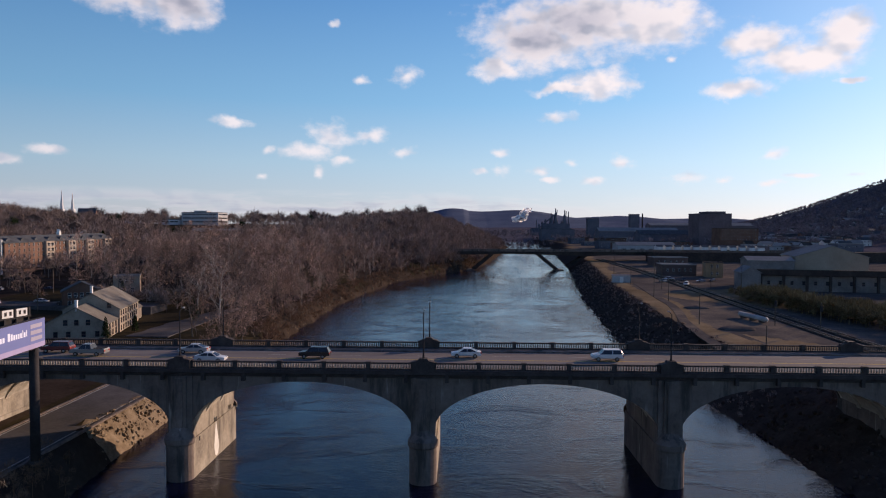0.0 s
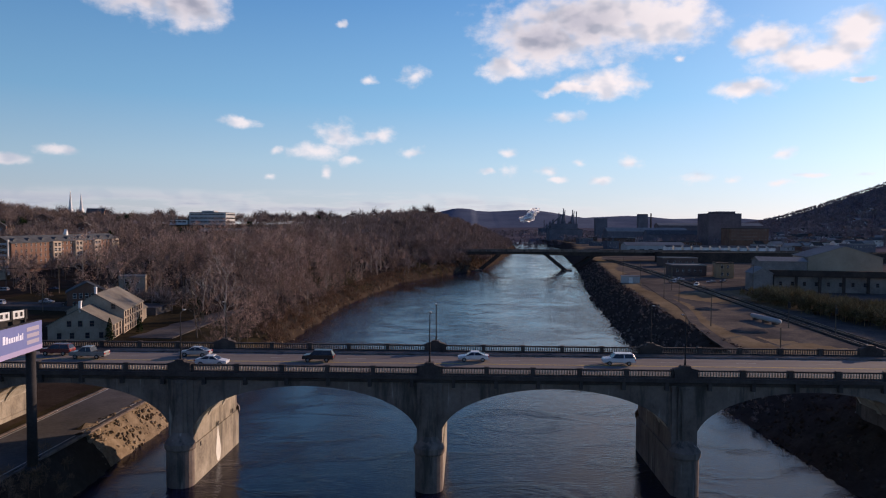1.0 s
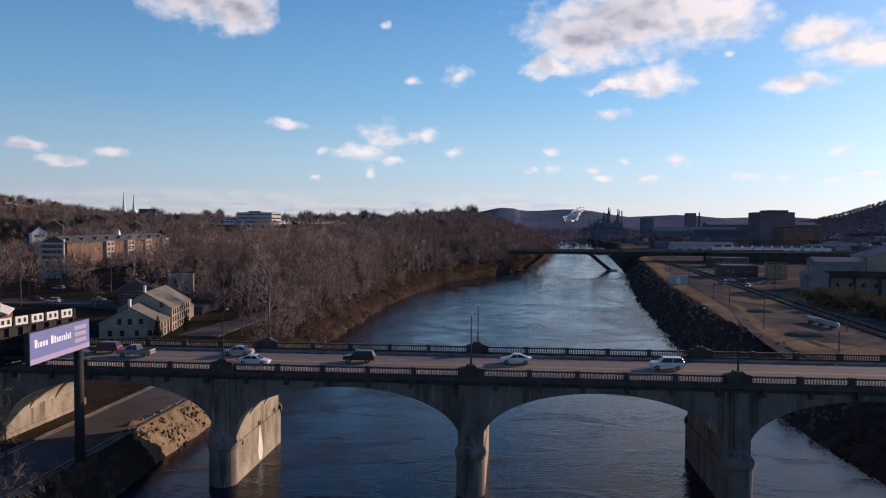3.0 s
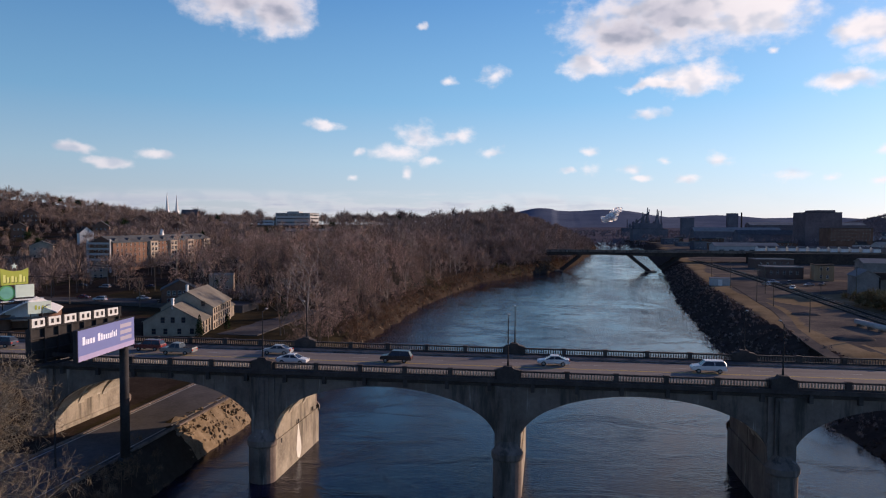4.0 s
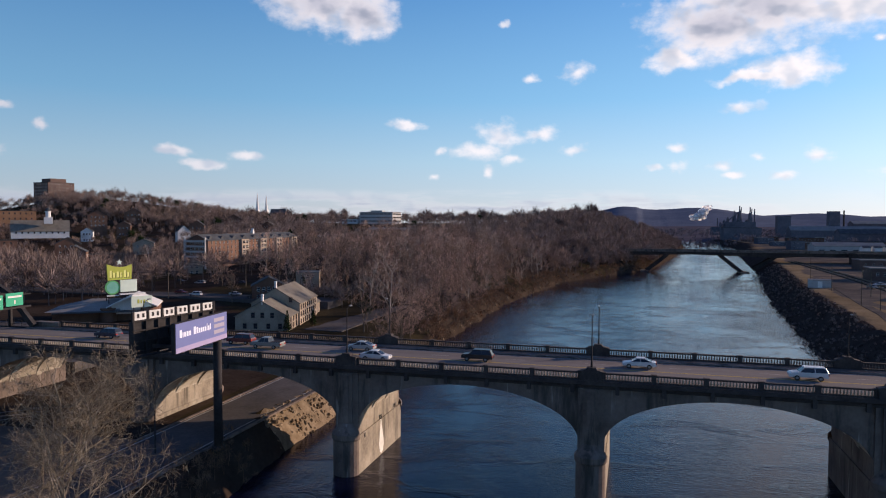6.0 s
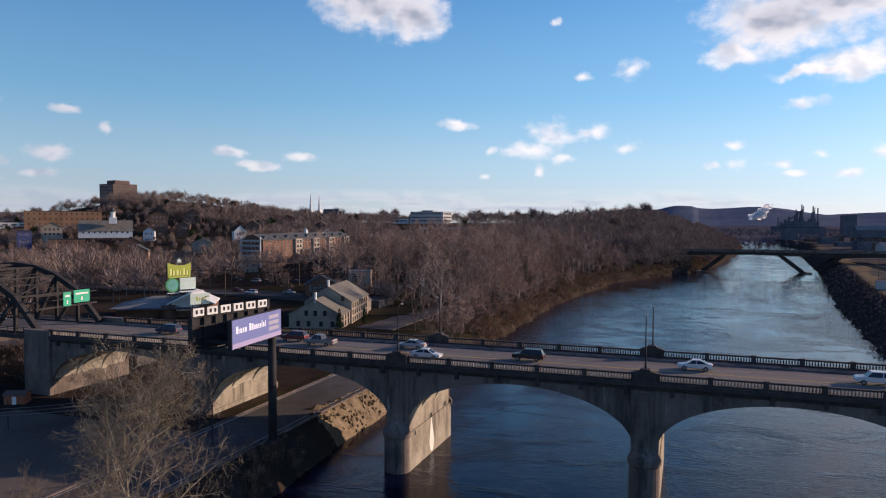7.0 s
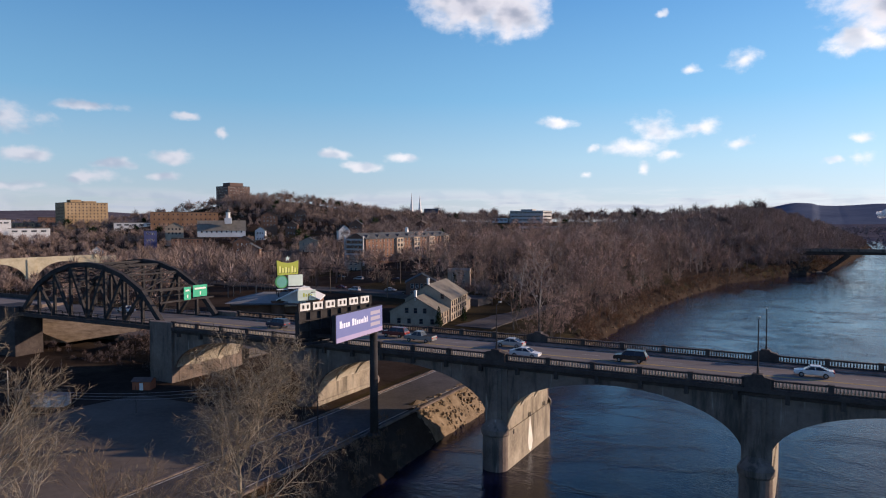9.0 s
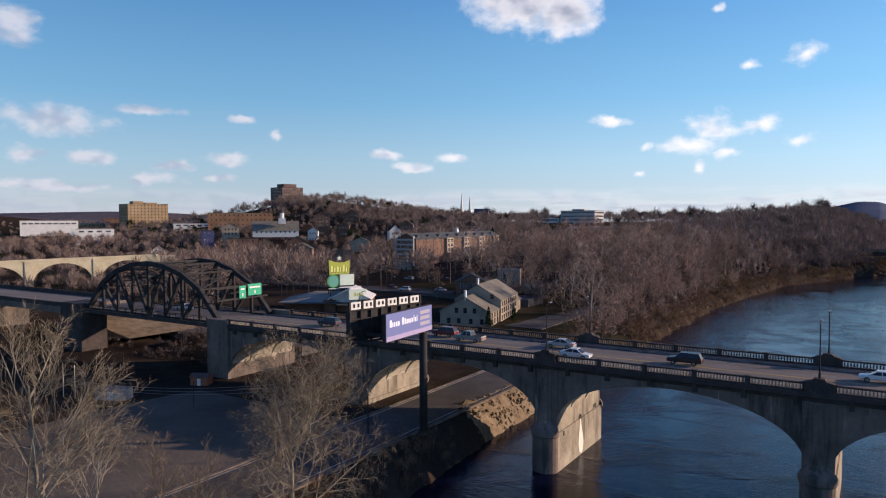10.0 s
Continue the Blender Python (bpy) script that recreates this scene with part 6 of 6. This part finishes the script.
# ---- the south bank ----
def rail_track(offset, label):
    line = [Vector((99.9 + offset, 140, 0)), Vector((101 + offset, 165, 0)), Vector((107.7 + offset, 242, 0)), Vector((115.4 + offset, 322, 0)), Vector((124 + offset, 420, 0)), Vector((132 + offset, 560, 0))]
    t = empty("railway_track", pose(0, 0, 8.0), label, "railway track")
    bm = bmesh.new()
    for a, c in zip(line, line[1:]):
        beam(bm, a + Vector((0, 0, 0.05)), c + Vector((0, 0, 0.05)), 3.2, 0.3)
    part("ballast", bm, GRAVEL_DARK, t)
    for side in (-0.72, 0.72):
        bm = bmesh.new()
        for a, c in zip(line, line[1:]):
            beam(bm, a + Vector((side, 0, 0.36)), c + Vector((side, 0, 0.36)), 0.12, 0.16)
        part("rail", bm, RAIL_STEEL, t)
    bm = bmesh.new()
    for a, c in zip(line, line[1:]):
        n = int((c - a).length / 1.2)
        for i in range(n):
            p = a.lerp(c, i / n)
            box(bm, p.x - 1.25, p.x + 1.25, p.y - 0.12, p.y + 0.12, 0.18, 0.28)
    tagged(part("sleeper_bed", bm, POLE_WOOD, t), kind="stuff")


GRAVEL_DARK = material("dark_ballast", [(0.025, 0.023, 0.022), (0.05, 0.046, 0.043), (0.075, 0.07, 0.064)], 0.3, 0.95, 0.4, 10, spec=0.0)
RAIL_STEEL = material("worn_rail_steel", [(0.12, 0.095, 0.08), (0.22, 0.19, 0.17)], 1, 0.5, 0.0, 5, metal=0.6)
rail_track(0, "steel railway track on dark ballast")
rail_track(4.6, "second steel railway track on dark ballast")

bm = bmesh.new()
lane = [(66, 150), (69, 172), (74, 200), (80, 222), (84, 240), (88, 270), (96, 320), (106, 400)]
for (a, c), (d, e) in zip(lane, lane[1:]):
    beam(bm, (a, c, 7.98), (d, e, 7.98), 3.0, 0.2)
tagged(part("dirt_lane", bm, GRAVEL), "worn gravel lane along the levee", "track", kind="structure")

for x, y, tall, text, arms in ((76.1, 193.6, 9.5, "timber utility pole on the dry grass", 1), (77.9, 156.6, 5.2, "short timber post with a white top", 0), (87.3, 253.4, 9.0, "timber utility pole beside the lane", 1), (86.1, 267.2, 13.0, "tall timber utility pole with crossarms", 2), (92.5, 322.8, 12, "timber utility pole near the trailer", 1), (97.0, 191.1, 7.5, "slim steel railway signal mast", 0), (103.5, 179.2, 8.0, "railway signal mast by the scrub", 0), (96, 368, 13, "timber utility pole below the far bridge", 1), (122, 300, 12, "timber utility pole by the warehouse", 2), (134, 296, 12, "timber utility pole by the warehouse", 1), (100, 300, 10, "timber utility pole in the yard", 1)):
    utility_pole(x, y, 8.0, tall, text, arms, 0.16)
for x, y in ((97.0, 191.1), (103.5, 179.2)):
    sig = empty("signal_head", pose(x, y - 0.3, 13.6), "black railway signal head", "railway signal")
    bm = bmesh.new()
    box(bm, -0.35, 0.35, -0.2, 0.15, 0, 1.6, bevel=0.05)
    part("housing", bm, STEEL_DARK, sig)
    bm = bmesh.new()
    rod(bm, (0, -0.2, 1.1), (0, -0.4, 1.1), 0.16, 0.18, 10)
    part("hood", bm, STEEL_DARK, sig)
# long white tank
tank = empty("white_tank", pose(95.6, 202, 8.0, 0, 0, 6), "long white cylindrical tank lying on saddles", "tank")
bm = bmesh.new()
rod(bm, (0, -7, 1.2), (0, 7, 1.2), 0.75, 0.75, 18)
rod(bm, (0, -7.4, 1.2), (0, -7, 1.2), 0.4, 0.75, 18)
rod(bm, (0, 7, 1.2), (0, 7.4, 1.2), 0.75, 0.4, 18)
part("shell", bm, OFFICE, tank, smooth=True)
for y in (-5, 0, 5):
    bm = bmesh.new()
    box(bm, -1, 1, y - 0.25, y + 0.25, -0.2, 0.7)
    part("saddle", bm, CONCRETE, tank)
gabled_shed("site_trailer", "white site trailer on the levee yard", 87, 336, 8, -8, 9, 4, 3.4, 0.4, OFFICE, ROOF_PALE, "trailer")

# the far girder bridge with slanting legs
fb = empty("girder_bridge", pose(0, 540, 0, 0, 0, -0.5), "long dark steel girder bridge on slanting legs", "bridge")
bm = bmesh.new()
prism(bm, [(-160, 12.6), (20, 12.4), (60, 13.2), (100, 12.2), (118, 11.4), (135, 12.4), (300, 12.8), (300, 15.0), (-160, 15.0)], 0, 14)
part("girder", bm, RUST, fb)
bm = bmesh.new()
box(bm, -160, 300, -0.8, 14.8, 15.0, 15.5)
part("deck", bm, CONCRETE, fb)
for y in (-0.6, 14.3):
    bm = bmesh.new()
    box(bm, -160, 300, y, y + 0.3, 15.5, 16.6)
    part("parapet", bm, CONCRETE, fb)
for x0, x1 in ((97, 80), (26, 43), (104, 119), (18, 2)):
    for y in (2, 12):
        bm = bmesh.new()
        beam(bm, (x0, y, -1 if x0 != 104 else 3), (x1, y, 12.8), 1.4, 2.2)
        part("leg", bm, RUST, fb)
for x0 in (97, 26):
    bm = bmesh.new()
    box(bm, x0 - 3, x0 + 3, -1, 15, -2, 0.8, bevel=0.2)
    part("footing", bm, CONCRETE, fb)
# viaduct wall running on from the bridge
block("viaduct_embankment", "long dark embankment wall beyond the railway", 165, 520, 8, 2, 230, 16, 7.5, RUST, ROOF_DARK, sink=3, category="embankment")

SIDING_GREY = material("weathered_grey_siding", [(0.12, 0.107, 0.103), (0.21, 0.19, 0.182), (0.30, 0.275, 0.262)], 0.15, 0.9, 0.1, 10, spec=0.05)
# Distance haze on the far works is put into these base colours.
HAZE_BRICK = material("hazed_brown_brick", [(0.10, 0.082, 0.092), (0.15, 0.122, 0.132), (0.21, 0.17, 0.175)], 0.05, 0.95, 0.1, 8, spec=0.0)
HAZE_STEEL = material("hazed_grey_steel", [(0.085, 0.088, 0.11), (0.135, 0.137, 0.16), (0.19, 0.19, 0.215)], 0.04, 0.95, 0.1, 8, spec=0.0)
SOUTH = [
    ("lean_to_shed", "long weathered grey shed behind the crane runway", 143, 298.5, 8, -12, 70, 9, 6.6, SIDING_GREY, ROOF_DARK, WIN_DARK, 1, 14, 0),
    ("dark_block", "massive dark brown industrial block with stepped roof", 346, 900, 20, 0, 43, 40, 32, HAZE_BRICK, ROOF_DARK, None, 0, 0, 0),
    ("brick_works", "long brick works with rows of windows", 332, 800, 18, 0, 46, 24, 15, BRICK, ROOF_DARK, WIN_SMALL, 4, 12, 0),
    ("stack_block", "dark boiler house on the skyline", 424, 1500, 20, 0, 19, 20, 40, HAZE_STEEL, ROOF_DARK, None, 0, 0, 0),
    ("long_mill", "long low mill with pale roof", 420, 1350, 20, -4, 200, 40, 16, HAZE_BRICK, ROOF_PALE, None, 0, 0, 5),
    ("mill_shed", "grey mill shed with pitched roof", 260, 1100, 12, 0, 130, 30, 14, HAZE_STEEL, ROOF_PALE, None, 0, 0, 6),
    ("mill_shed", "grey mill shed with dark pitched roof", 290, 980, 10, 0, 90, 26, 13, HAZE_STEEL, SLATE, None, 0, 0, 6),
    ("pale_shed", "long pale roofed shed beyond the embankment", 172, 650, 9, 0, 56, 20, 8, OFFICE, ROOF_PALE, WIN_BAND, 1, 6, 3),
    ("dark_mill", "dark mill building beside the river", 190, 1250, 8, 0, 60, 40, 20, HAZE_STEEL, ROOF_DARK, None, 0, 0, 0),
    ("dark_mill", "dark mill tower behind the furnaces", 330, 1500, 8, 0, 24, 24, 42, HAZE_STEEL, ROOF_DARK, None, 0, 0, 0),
    ("low_store", "low dark store with flat roof", 150, 470, 8, 0, 24, 14, 6, BRICK_DARK, ROOF_PALE, WIN_SMALL, 1, 5, 0),
    ("brick_signal_house", "small tan brick house beside the yard", 148, 372, 8, -12, 9, 12, 8, BRICK_TAN, ROOF_DARK, WIN_SMALL, 2, 2, 0),
    ("dark_workshop", "dark workshop with pale flat roofs", 128, 385, 8, -6, 19, 16, 6, BRICK_DARK, ROOF_PALE, WIN_SMALL, 1, 5, 0),
    ("white_gable_shed", "white gabled shed beside the warehouse", 134, 296, 8, -10, 8, 13, 8, SIDING_GREY, ROOF_PALE, None, 0, 0, 2.5),
    ("crane_shed", "tan metal warehouse with a wide pale gable", 166, 312, 8, -12, 31, 24, 14.5, SHED_TAN, ROOF_PALE, None, 0, 0, 5),
    ("low_warehouse", "low grey warehouse with a row of large windows", 144, 312, 8, -12, 20, 16, 12.5, SIDING_GREY, ROOF_PALE, None, 0, 0, 1.6),
]
for name, text, x, y, z, rz, w, d, h, wall, roof, win, floors, cols, pitch in SOUTH:
    block(name, text, x, y, z, rz, w, d, h, wall, roof, win, floors, cols, ("front",), 3, pitch, "y" if name in ("crane_shed", "white_gable_shed") else "x", category="building", sink=12, top=((0.3, 0.85, 0.1, 0.9, 3.2),) if name == "dark_block" else None)
stack = empty("chimney_stack", pose(448, 1495, 20), "tall thin dark chimney stack", "chimney")
bm = bmesh.new()
rod(bm, (0, 0, -5), (0, 0, 42), 2.0, 1.4, 12)
part("shaft", bm, RUST, stack)
# crane runway on columns in front of the warehouse
run = empty("crane_runway", pose(140, 296, 8, 0, 0, -12), "dark steel crane runway on columns", "crane runway")
bm = bmesh.new()
box(bm, 0, 110, 0, 1.2, 7.0, 9.6)
part("beam", bm, RUST, run)
for i in range(12):
    bm = bmesh.new()
    box(bm, 2 + 9.4 * i, 3 + 9.4 * i, 0.1, 1.1, -1, 7.0)
    part("column", bm, RUST, run)
# row of small white gabled sheds
for i in range(12):
    gabled_shed("rowhouse", "small white gabled rowhouse above the embankment", 181 + 7.1 * i, 560 - 1.2 * i, 15.4, 0, 5.2, 8, 3.4, 1.5, WHITE_WALL, SLATE, "house")
rng = random.Random(23)
for i in range(120):
    y = rng.uniform(720, 1500)
    x = y * rng.uniform(0.45, 0.7)
    block("hillside_house", rng.choice(("small pale house on the mountain slope", "small grey house on the mountain slope", "small brick house on the mountain slope")), x, y, ground_at(x, y), rng.uniform(-20, 25), rng.uniform(9, 16), rng.uniform(8, 11), rng.uniform(6, 9), rng.choice((WHITE_WALL, OFFICE, BRICK, STUCCO)), rng.choice((SLATE, ROOF_DARK, ROOF_PALE)), WIN_SMALL, 2, 3, ("front",), 2, 3.0, "x", category="house", group="mountain houses")
for i in range(85):
    x, y = rng.uniform(190, 640), rng.uniform(590, 1150)
    if x > 0.6 * y:
        continue
    w = rng.uniform(10, 34)
    block("town_building", rng.choice(("low dark brick town building", "low grey town building with flat roof")), x, y, ground_at(x, y), rng.uniform(-10, 10), w, rng.uniform(12, 20), rng.uniform(5, 11), rng.choice((BRICK, HAZE_BRICK, HAZE_STEEL, OFFICE)), rng.choice((ROOF_DARK, ROOF_PALE, SLATE, ROOF_PALE)), WIN_SMALL, 2, int(w / 4), ("front",), 2, category="building", group="south side town")


# blast furnaces on the skyline
def blast_furnaces():
    b = empty("blast_furnaces", pose(245, 1800, 5), "row of rusted blast furnaces and stoves on the skyline", "steelworks")
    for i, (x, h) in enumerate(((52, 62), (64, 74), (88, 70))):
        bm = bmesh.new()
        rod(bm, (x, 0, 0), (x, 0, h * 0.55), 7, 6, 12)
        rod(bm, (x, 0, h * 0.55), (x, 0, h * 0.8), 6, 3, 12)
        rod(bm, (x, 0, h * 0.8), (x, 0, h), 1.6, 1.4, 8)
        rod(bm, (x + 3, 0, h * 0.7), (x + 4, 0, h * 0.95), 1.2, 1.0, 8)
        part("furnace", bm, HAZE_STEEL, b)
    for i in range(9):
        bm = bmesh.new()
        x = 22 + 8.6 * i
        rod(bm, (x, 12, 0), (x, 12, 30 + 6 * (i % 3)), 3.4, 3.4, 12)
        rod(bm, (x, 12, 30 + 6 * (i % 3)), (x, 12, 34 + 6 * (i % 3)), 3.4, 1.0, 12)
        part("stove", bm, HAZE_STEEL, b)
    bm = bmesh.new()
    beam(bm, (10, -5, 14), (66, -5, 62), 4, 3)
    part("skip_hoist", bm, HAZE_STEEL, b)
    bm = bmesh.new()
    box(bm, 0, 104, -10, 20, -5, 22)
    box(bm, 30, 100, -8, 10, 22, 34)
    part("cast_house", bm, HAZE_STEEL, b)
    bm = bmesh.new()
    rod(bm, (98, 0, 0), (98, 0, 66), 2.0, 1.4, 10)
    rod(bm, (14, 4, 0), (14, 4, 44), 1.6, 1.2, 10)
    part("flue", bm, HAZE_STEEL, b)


blast_furnaces()
# steam drifting from the works
STEAM = bpy.data.materials.new("white_steam")
STEAM.use_nodes = True
n = Net(STEAM.node_tree)
wisp, _ = n.noise(n.node("ShaderNodeNewGeometry").outputs["Position"], 0.1, 4, 0.6)
tone = n.ramp(wisp, [(0.3, (0.95, 0.95, 0.95)), (0.7, (0.98, 0.98, 0.98))])
soft, through_light, blend, end_ = n.node("ShaderNodeBsdfDiffuse"), n.node("ShaderNodeBsdfTranslucent"), n.node("ShaderNodeMixShader"), n.node("ShaderNodeOutputMaterial")
n.link(tone, soft.inputs[0])
n.link(tone, through_light.inputs[0])
blend.inputs[0].default_value = 0.7
n.link(soft.outputs[0], blend.inputs[1])
n.link(through_light.outputs[0], blend.inputs[2])
n.link(blend.outputs[0], end_.inputs[0])
bm = bmesh.new()
g = random.Random(4)
for i in range(110):
    a, c, e = g.gauss(0, 0.5), g.gauss(0, 0.5), g.gauss(0, 0.5)
    m = Matrix.Translation((230 + 15 * a + 12 * e, 1900 + 8 * c, 58 + 15 * e))
    bmesh.ops.create_icosphere(bm, subdivisions=2, radius=g.uniform(2.5, 6.5), matrix=m @ Matrix.Diagonal((1.2, 1, 0.85, 1)))
away = [f for f in bm.faces if f.normal.y > 0.15 or f.normal.x > 0.75]
bmesh.ops.delete(bm, geom=away, context="FACES")
for v in bm.verts:
    v.co += Vector(noise.noise_vector(v.co * 0.12)) * 3.0
tagged(part("steam_cloud", bm, STEAM, smooth=True), "white steam drifting from the works", "steam", kind="stuff")

# ---- parked cars, poles and planting in the town and yards ----
PARKED = [
    ("sedan", "blue", -118, 131.5, 8.62, 0, "dark blue sedan parked on the street"), ("suv", "black", -127, 131.2, 8.62, 0, "black crossover parked on the street"),
    ("sedan", "silver", -139, 137.6, 8.62, 180, "silver sedan on the street behind the depot"), ("suv", "white", -152, 131.4, 8.62, 0, "white crossover parked on the street"),
    ("sedan", "red", -163, 137.4, 8.62, 180, "dark red sedan on the street"), ("suv", "grey", -128, 168.3, 9.22, 0, "grey crossover below the apartments"),
    ("sedan", "white", -141, 168.2, 9.22, 0, "white sedan parked below the apartments"), ("sedan", "blue", -158, 173.6, 9.22, 180, "dark blue sedan below the apartments"),
    ("suv", "silver", -176, 168.4, 9.22, 0, "silver crossover parked below the apartments"), ("sedan", "black", -190, 173.4, 9.22, 180, "black sedan on the street below the apartments"),
    ("suv", "white", -113, 58, 7.43, 65, "white crossover on the depot forecourt"), ("sedan", "grey", -119, 60, 7.43, 65, "grey sedan on the depot forecourt"),
]
for kind, colour, s_, v_, z_, turn, text in PARKED:
    car(kind, colour, 0, 0, 0, text, BRIDGE @ pose(s_, v_, z_, 0, 0, turn), "cars parked in the town")
for kind, colour, x, y, turn, text in (("pickup", "white", 121, 352, 20, "white pickup truck in the railway yard"), ("suv", "black", 127, 348, 70, "black crossover in the railway yard"), ("sedan", "silver", 133, 340, 15, "silver sedan beside the brick house"), ("pickup", "grey", 113, 338, 100, "grey pickup truck in the railway yard"), ("sedan", "blue", 141, 345, 40, "dark blue sedan beside the brick house"), ("suv", "white", 119, 322, 60, "white crossover in the railway yard")):
    car(kind, colour, 0, 0, 0, text, pose(x, y, ground_at(x, y) + 0.05, 0, 0, turn), "cars in the railway yard")

for s_, v_, tall, text, arms in ((-108, 126, 10.5, "timber utility pole on the street behind the house", 1), (-133, 126, 10.5, "timber utility pole beside the street", 2), (-160, 126, 10.5, "timber utility pole beside the street", 1), (-190, 126, 10.5, "timber utility pole beside the street", 2),
                                 (-120, 163, 11, "timber utility pole below the apartments", 1), (-150, 163, 11, "timber utility pole below the apartments", 2), (-182, 163, 11, "timber utility pole below the apartments", 1)):
    p = BRIDGE @ Vector((s_, v_, 0))
    utility_pole(p.x, p.y, ground_at(p.x, p.y), tall, text, arms, 0.17)
for v_, z_, ss in ((126, 18.3, (-108, -133, -160, -190)), (163, 19.6, (-120, -150, -182))):
    line = empty("overhead_wires", BRIDGE, "thin dark overhead wires along the street", "wires")
    for off in (-1.0, 0.4, 1.0):
        bm = bmesh.new()
        for a, c in zip(ss, ss[1:]):
            pts = [Vector((a + (c - a) * i / 8, v_ + off, z_ - 0.9 * math.sin(math.pi * i / 8))) for i in range(9)]
            for p, q in zip(pts, pts[1:]):
                rod(bm, p, q, 0.03, 0.03, 4, caps=False)
        part("wire", bm, STEEL_DARK, line)


def conifer(seed, x, y, tall, label):
    """A tapered stem with drooping whorls of needled sprays."""
    g = random.Random(seed)
    tree = empty("evergreen_tree", pose(x, y, ground_at(x, y)), label, "tree")
    bm = bmesh.new()
    rod(bm, (0, 0, -0.3), (0, 0, tall * 0.95), tall * 0.02, 0.03, 7)
    part("trunk", bm, BARK, tree)
    bm = bmesh.new()
    for i in range(520):
        f = g.random() ** 0.75
        z, reach = tall * (0.1 + 0.88 * f), tall * 0.24 * (1 - f) ** 0.8 * g.uniform(0.55, 1.15) + 0.1
        a = g.uniform(0, 2 * math.pi)
        root, tip = Vector((0.3 * reach * math.cos(a), 0.3 * reach * math.sin(a), z)), Vector((reach * math.cos(a), reach * math.sin(a), z - 0.22 * reach + 0.1))
        wide = Vector((-math.sin(a), math.cos(a), 0)) * (0.12 + 0.2 * reach)
        mid = root.lerp(tip, 0.6) + Vector((0, 0, g.uniform(-0.15, 0.15)))
        vs = [bm.verts.new(p) for p in (root, mid - wide, tip, mid + wide)]
        bm.faces.new(vs)
    part("crown", bm, EVERGREEN, tree)


conifer(3, -88.2, 176.6, 6.5, "small dark evergreen beside the stone house")
conifer(4, -86.6, 190.5, 5.0, "dark evergreen shrub against the stone house wall")
conifer(5, -79.0, 216.0, 9.0, "dark evergreen behind the stone house")
conifer(6, -112.0, 238.0, 9.5, "dark evergreen beside the red brick house")

# earth bank added below the truss to block low sun, in shade-dark litter
bm = bmesh.new()
prism(bm, [(5, 4.0), (10, 5.8), (17, 7.6), (24.5, 7.8), (24.5, 4.0)], -140, -107.6, "x")
ob = part("embankment", bm, LITTER)
ob.matrix_world = BRIDGE
tagged(ob, "dark earth bank added below the truss to block sun", "bank", kind="structure")
spots = []
for i in range(130):
    v_ = tries.uniform(4, 24)
    p = BRIDGE @ Vector((tries.uniform(-140, -106), v_, 0))
    spots.append((p.x, p.y, float(np.interp(v_, (5, 10, 17, 24.5), (4.0, 5.8, 7.6, 7.8))), tries.uniform(1.5, 3.6)))
for i in range(60):
    p = BRIDGE @ Vector((tries.uniform(-182, -146), tries.uniform(7.5, 9.8), 0))
    spots.append((p.x, p.y, 4.8, tries.uniform(1.5, 4.2)))
far_trees("truss_brush", spots, "dark tangled brush below the truss", TWIGS_SKY, 70, 0.035, "brush")


def mound(x, y, w, d, h, label, mat):
    """A heap of earth with an uneven outline."""
    bm = bmesh.new()
    bmesh.ops.create_icosphere(bm, subdivisions=4, radius=1.0, matrix=Matrix.Diagonal((w, d, h, 1)))
    for v in bm.verts:
        v.co += v.co.normalized() * 0.35 * h * noise.noise(v.co * 0.5 + Vector((x, y, 0)))
        v.co.z = max(v.co.z, -0.3)
    ob = part("earth_mound", bm, mat, smooth=True)
    ob.matrix_world = pose(x, y, ground_at(x, y))
    tagged(ob, label, "mound")


mound(83, 184, 5.0, 3.6, 0.9, "brown earth heap on the dry grass", GRAVEL)
mound(90, 232, 4.5, 2.6, 0.8, "brown earth heap in the gravel yard", GRAVEL)
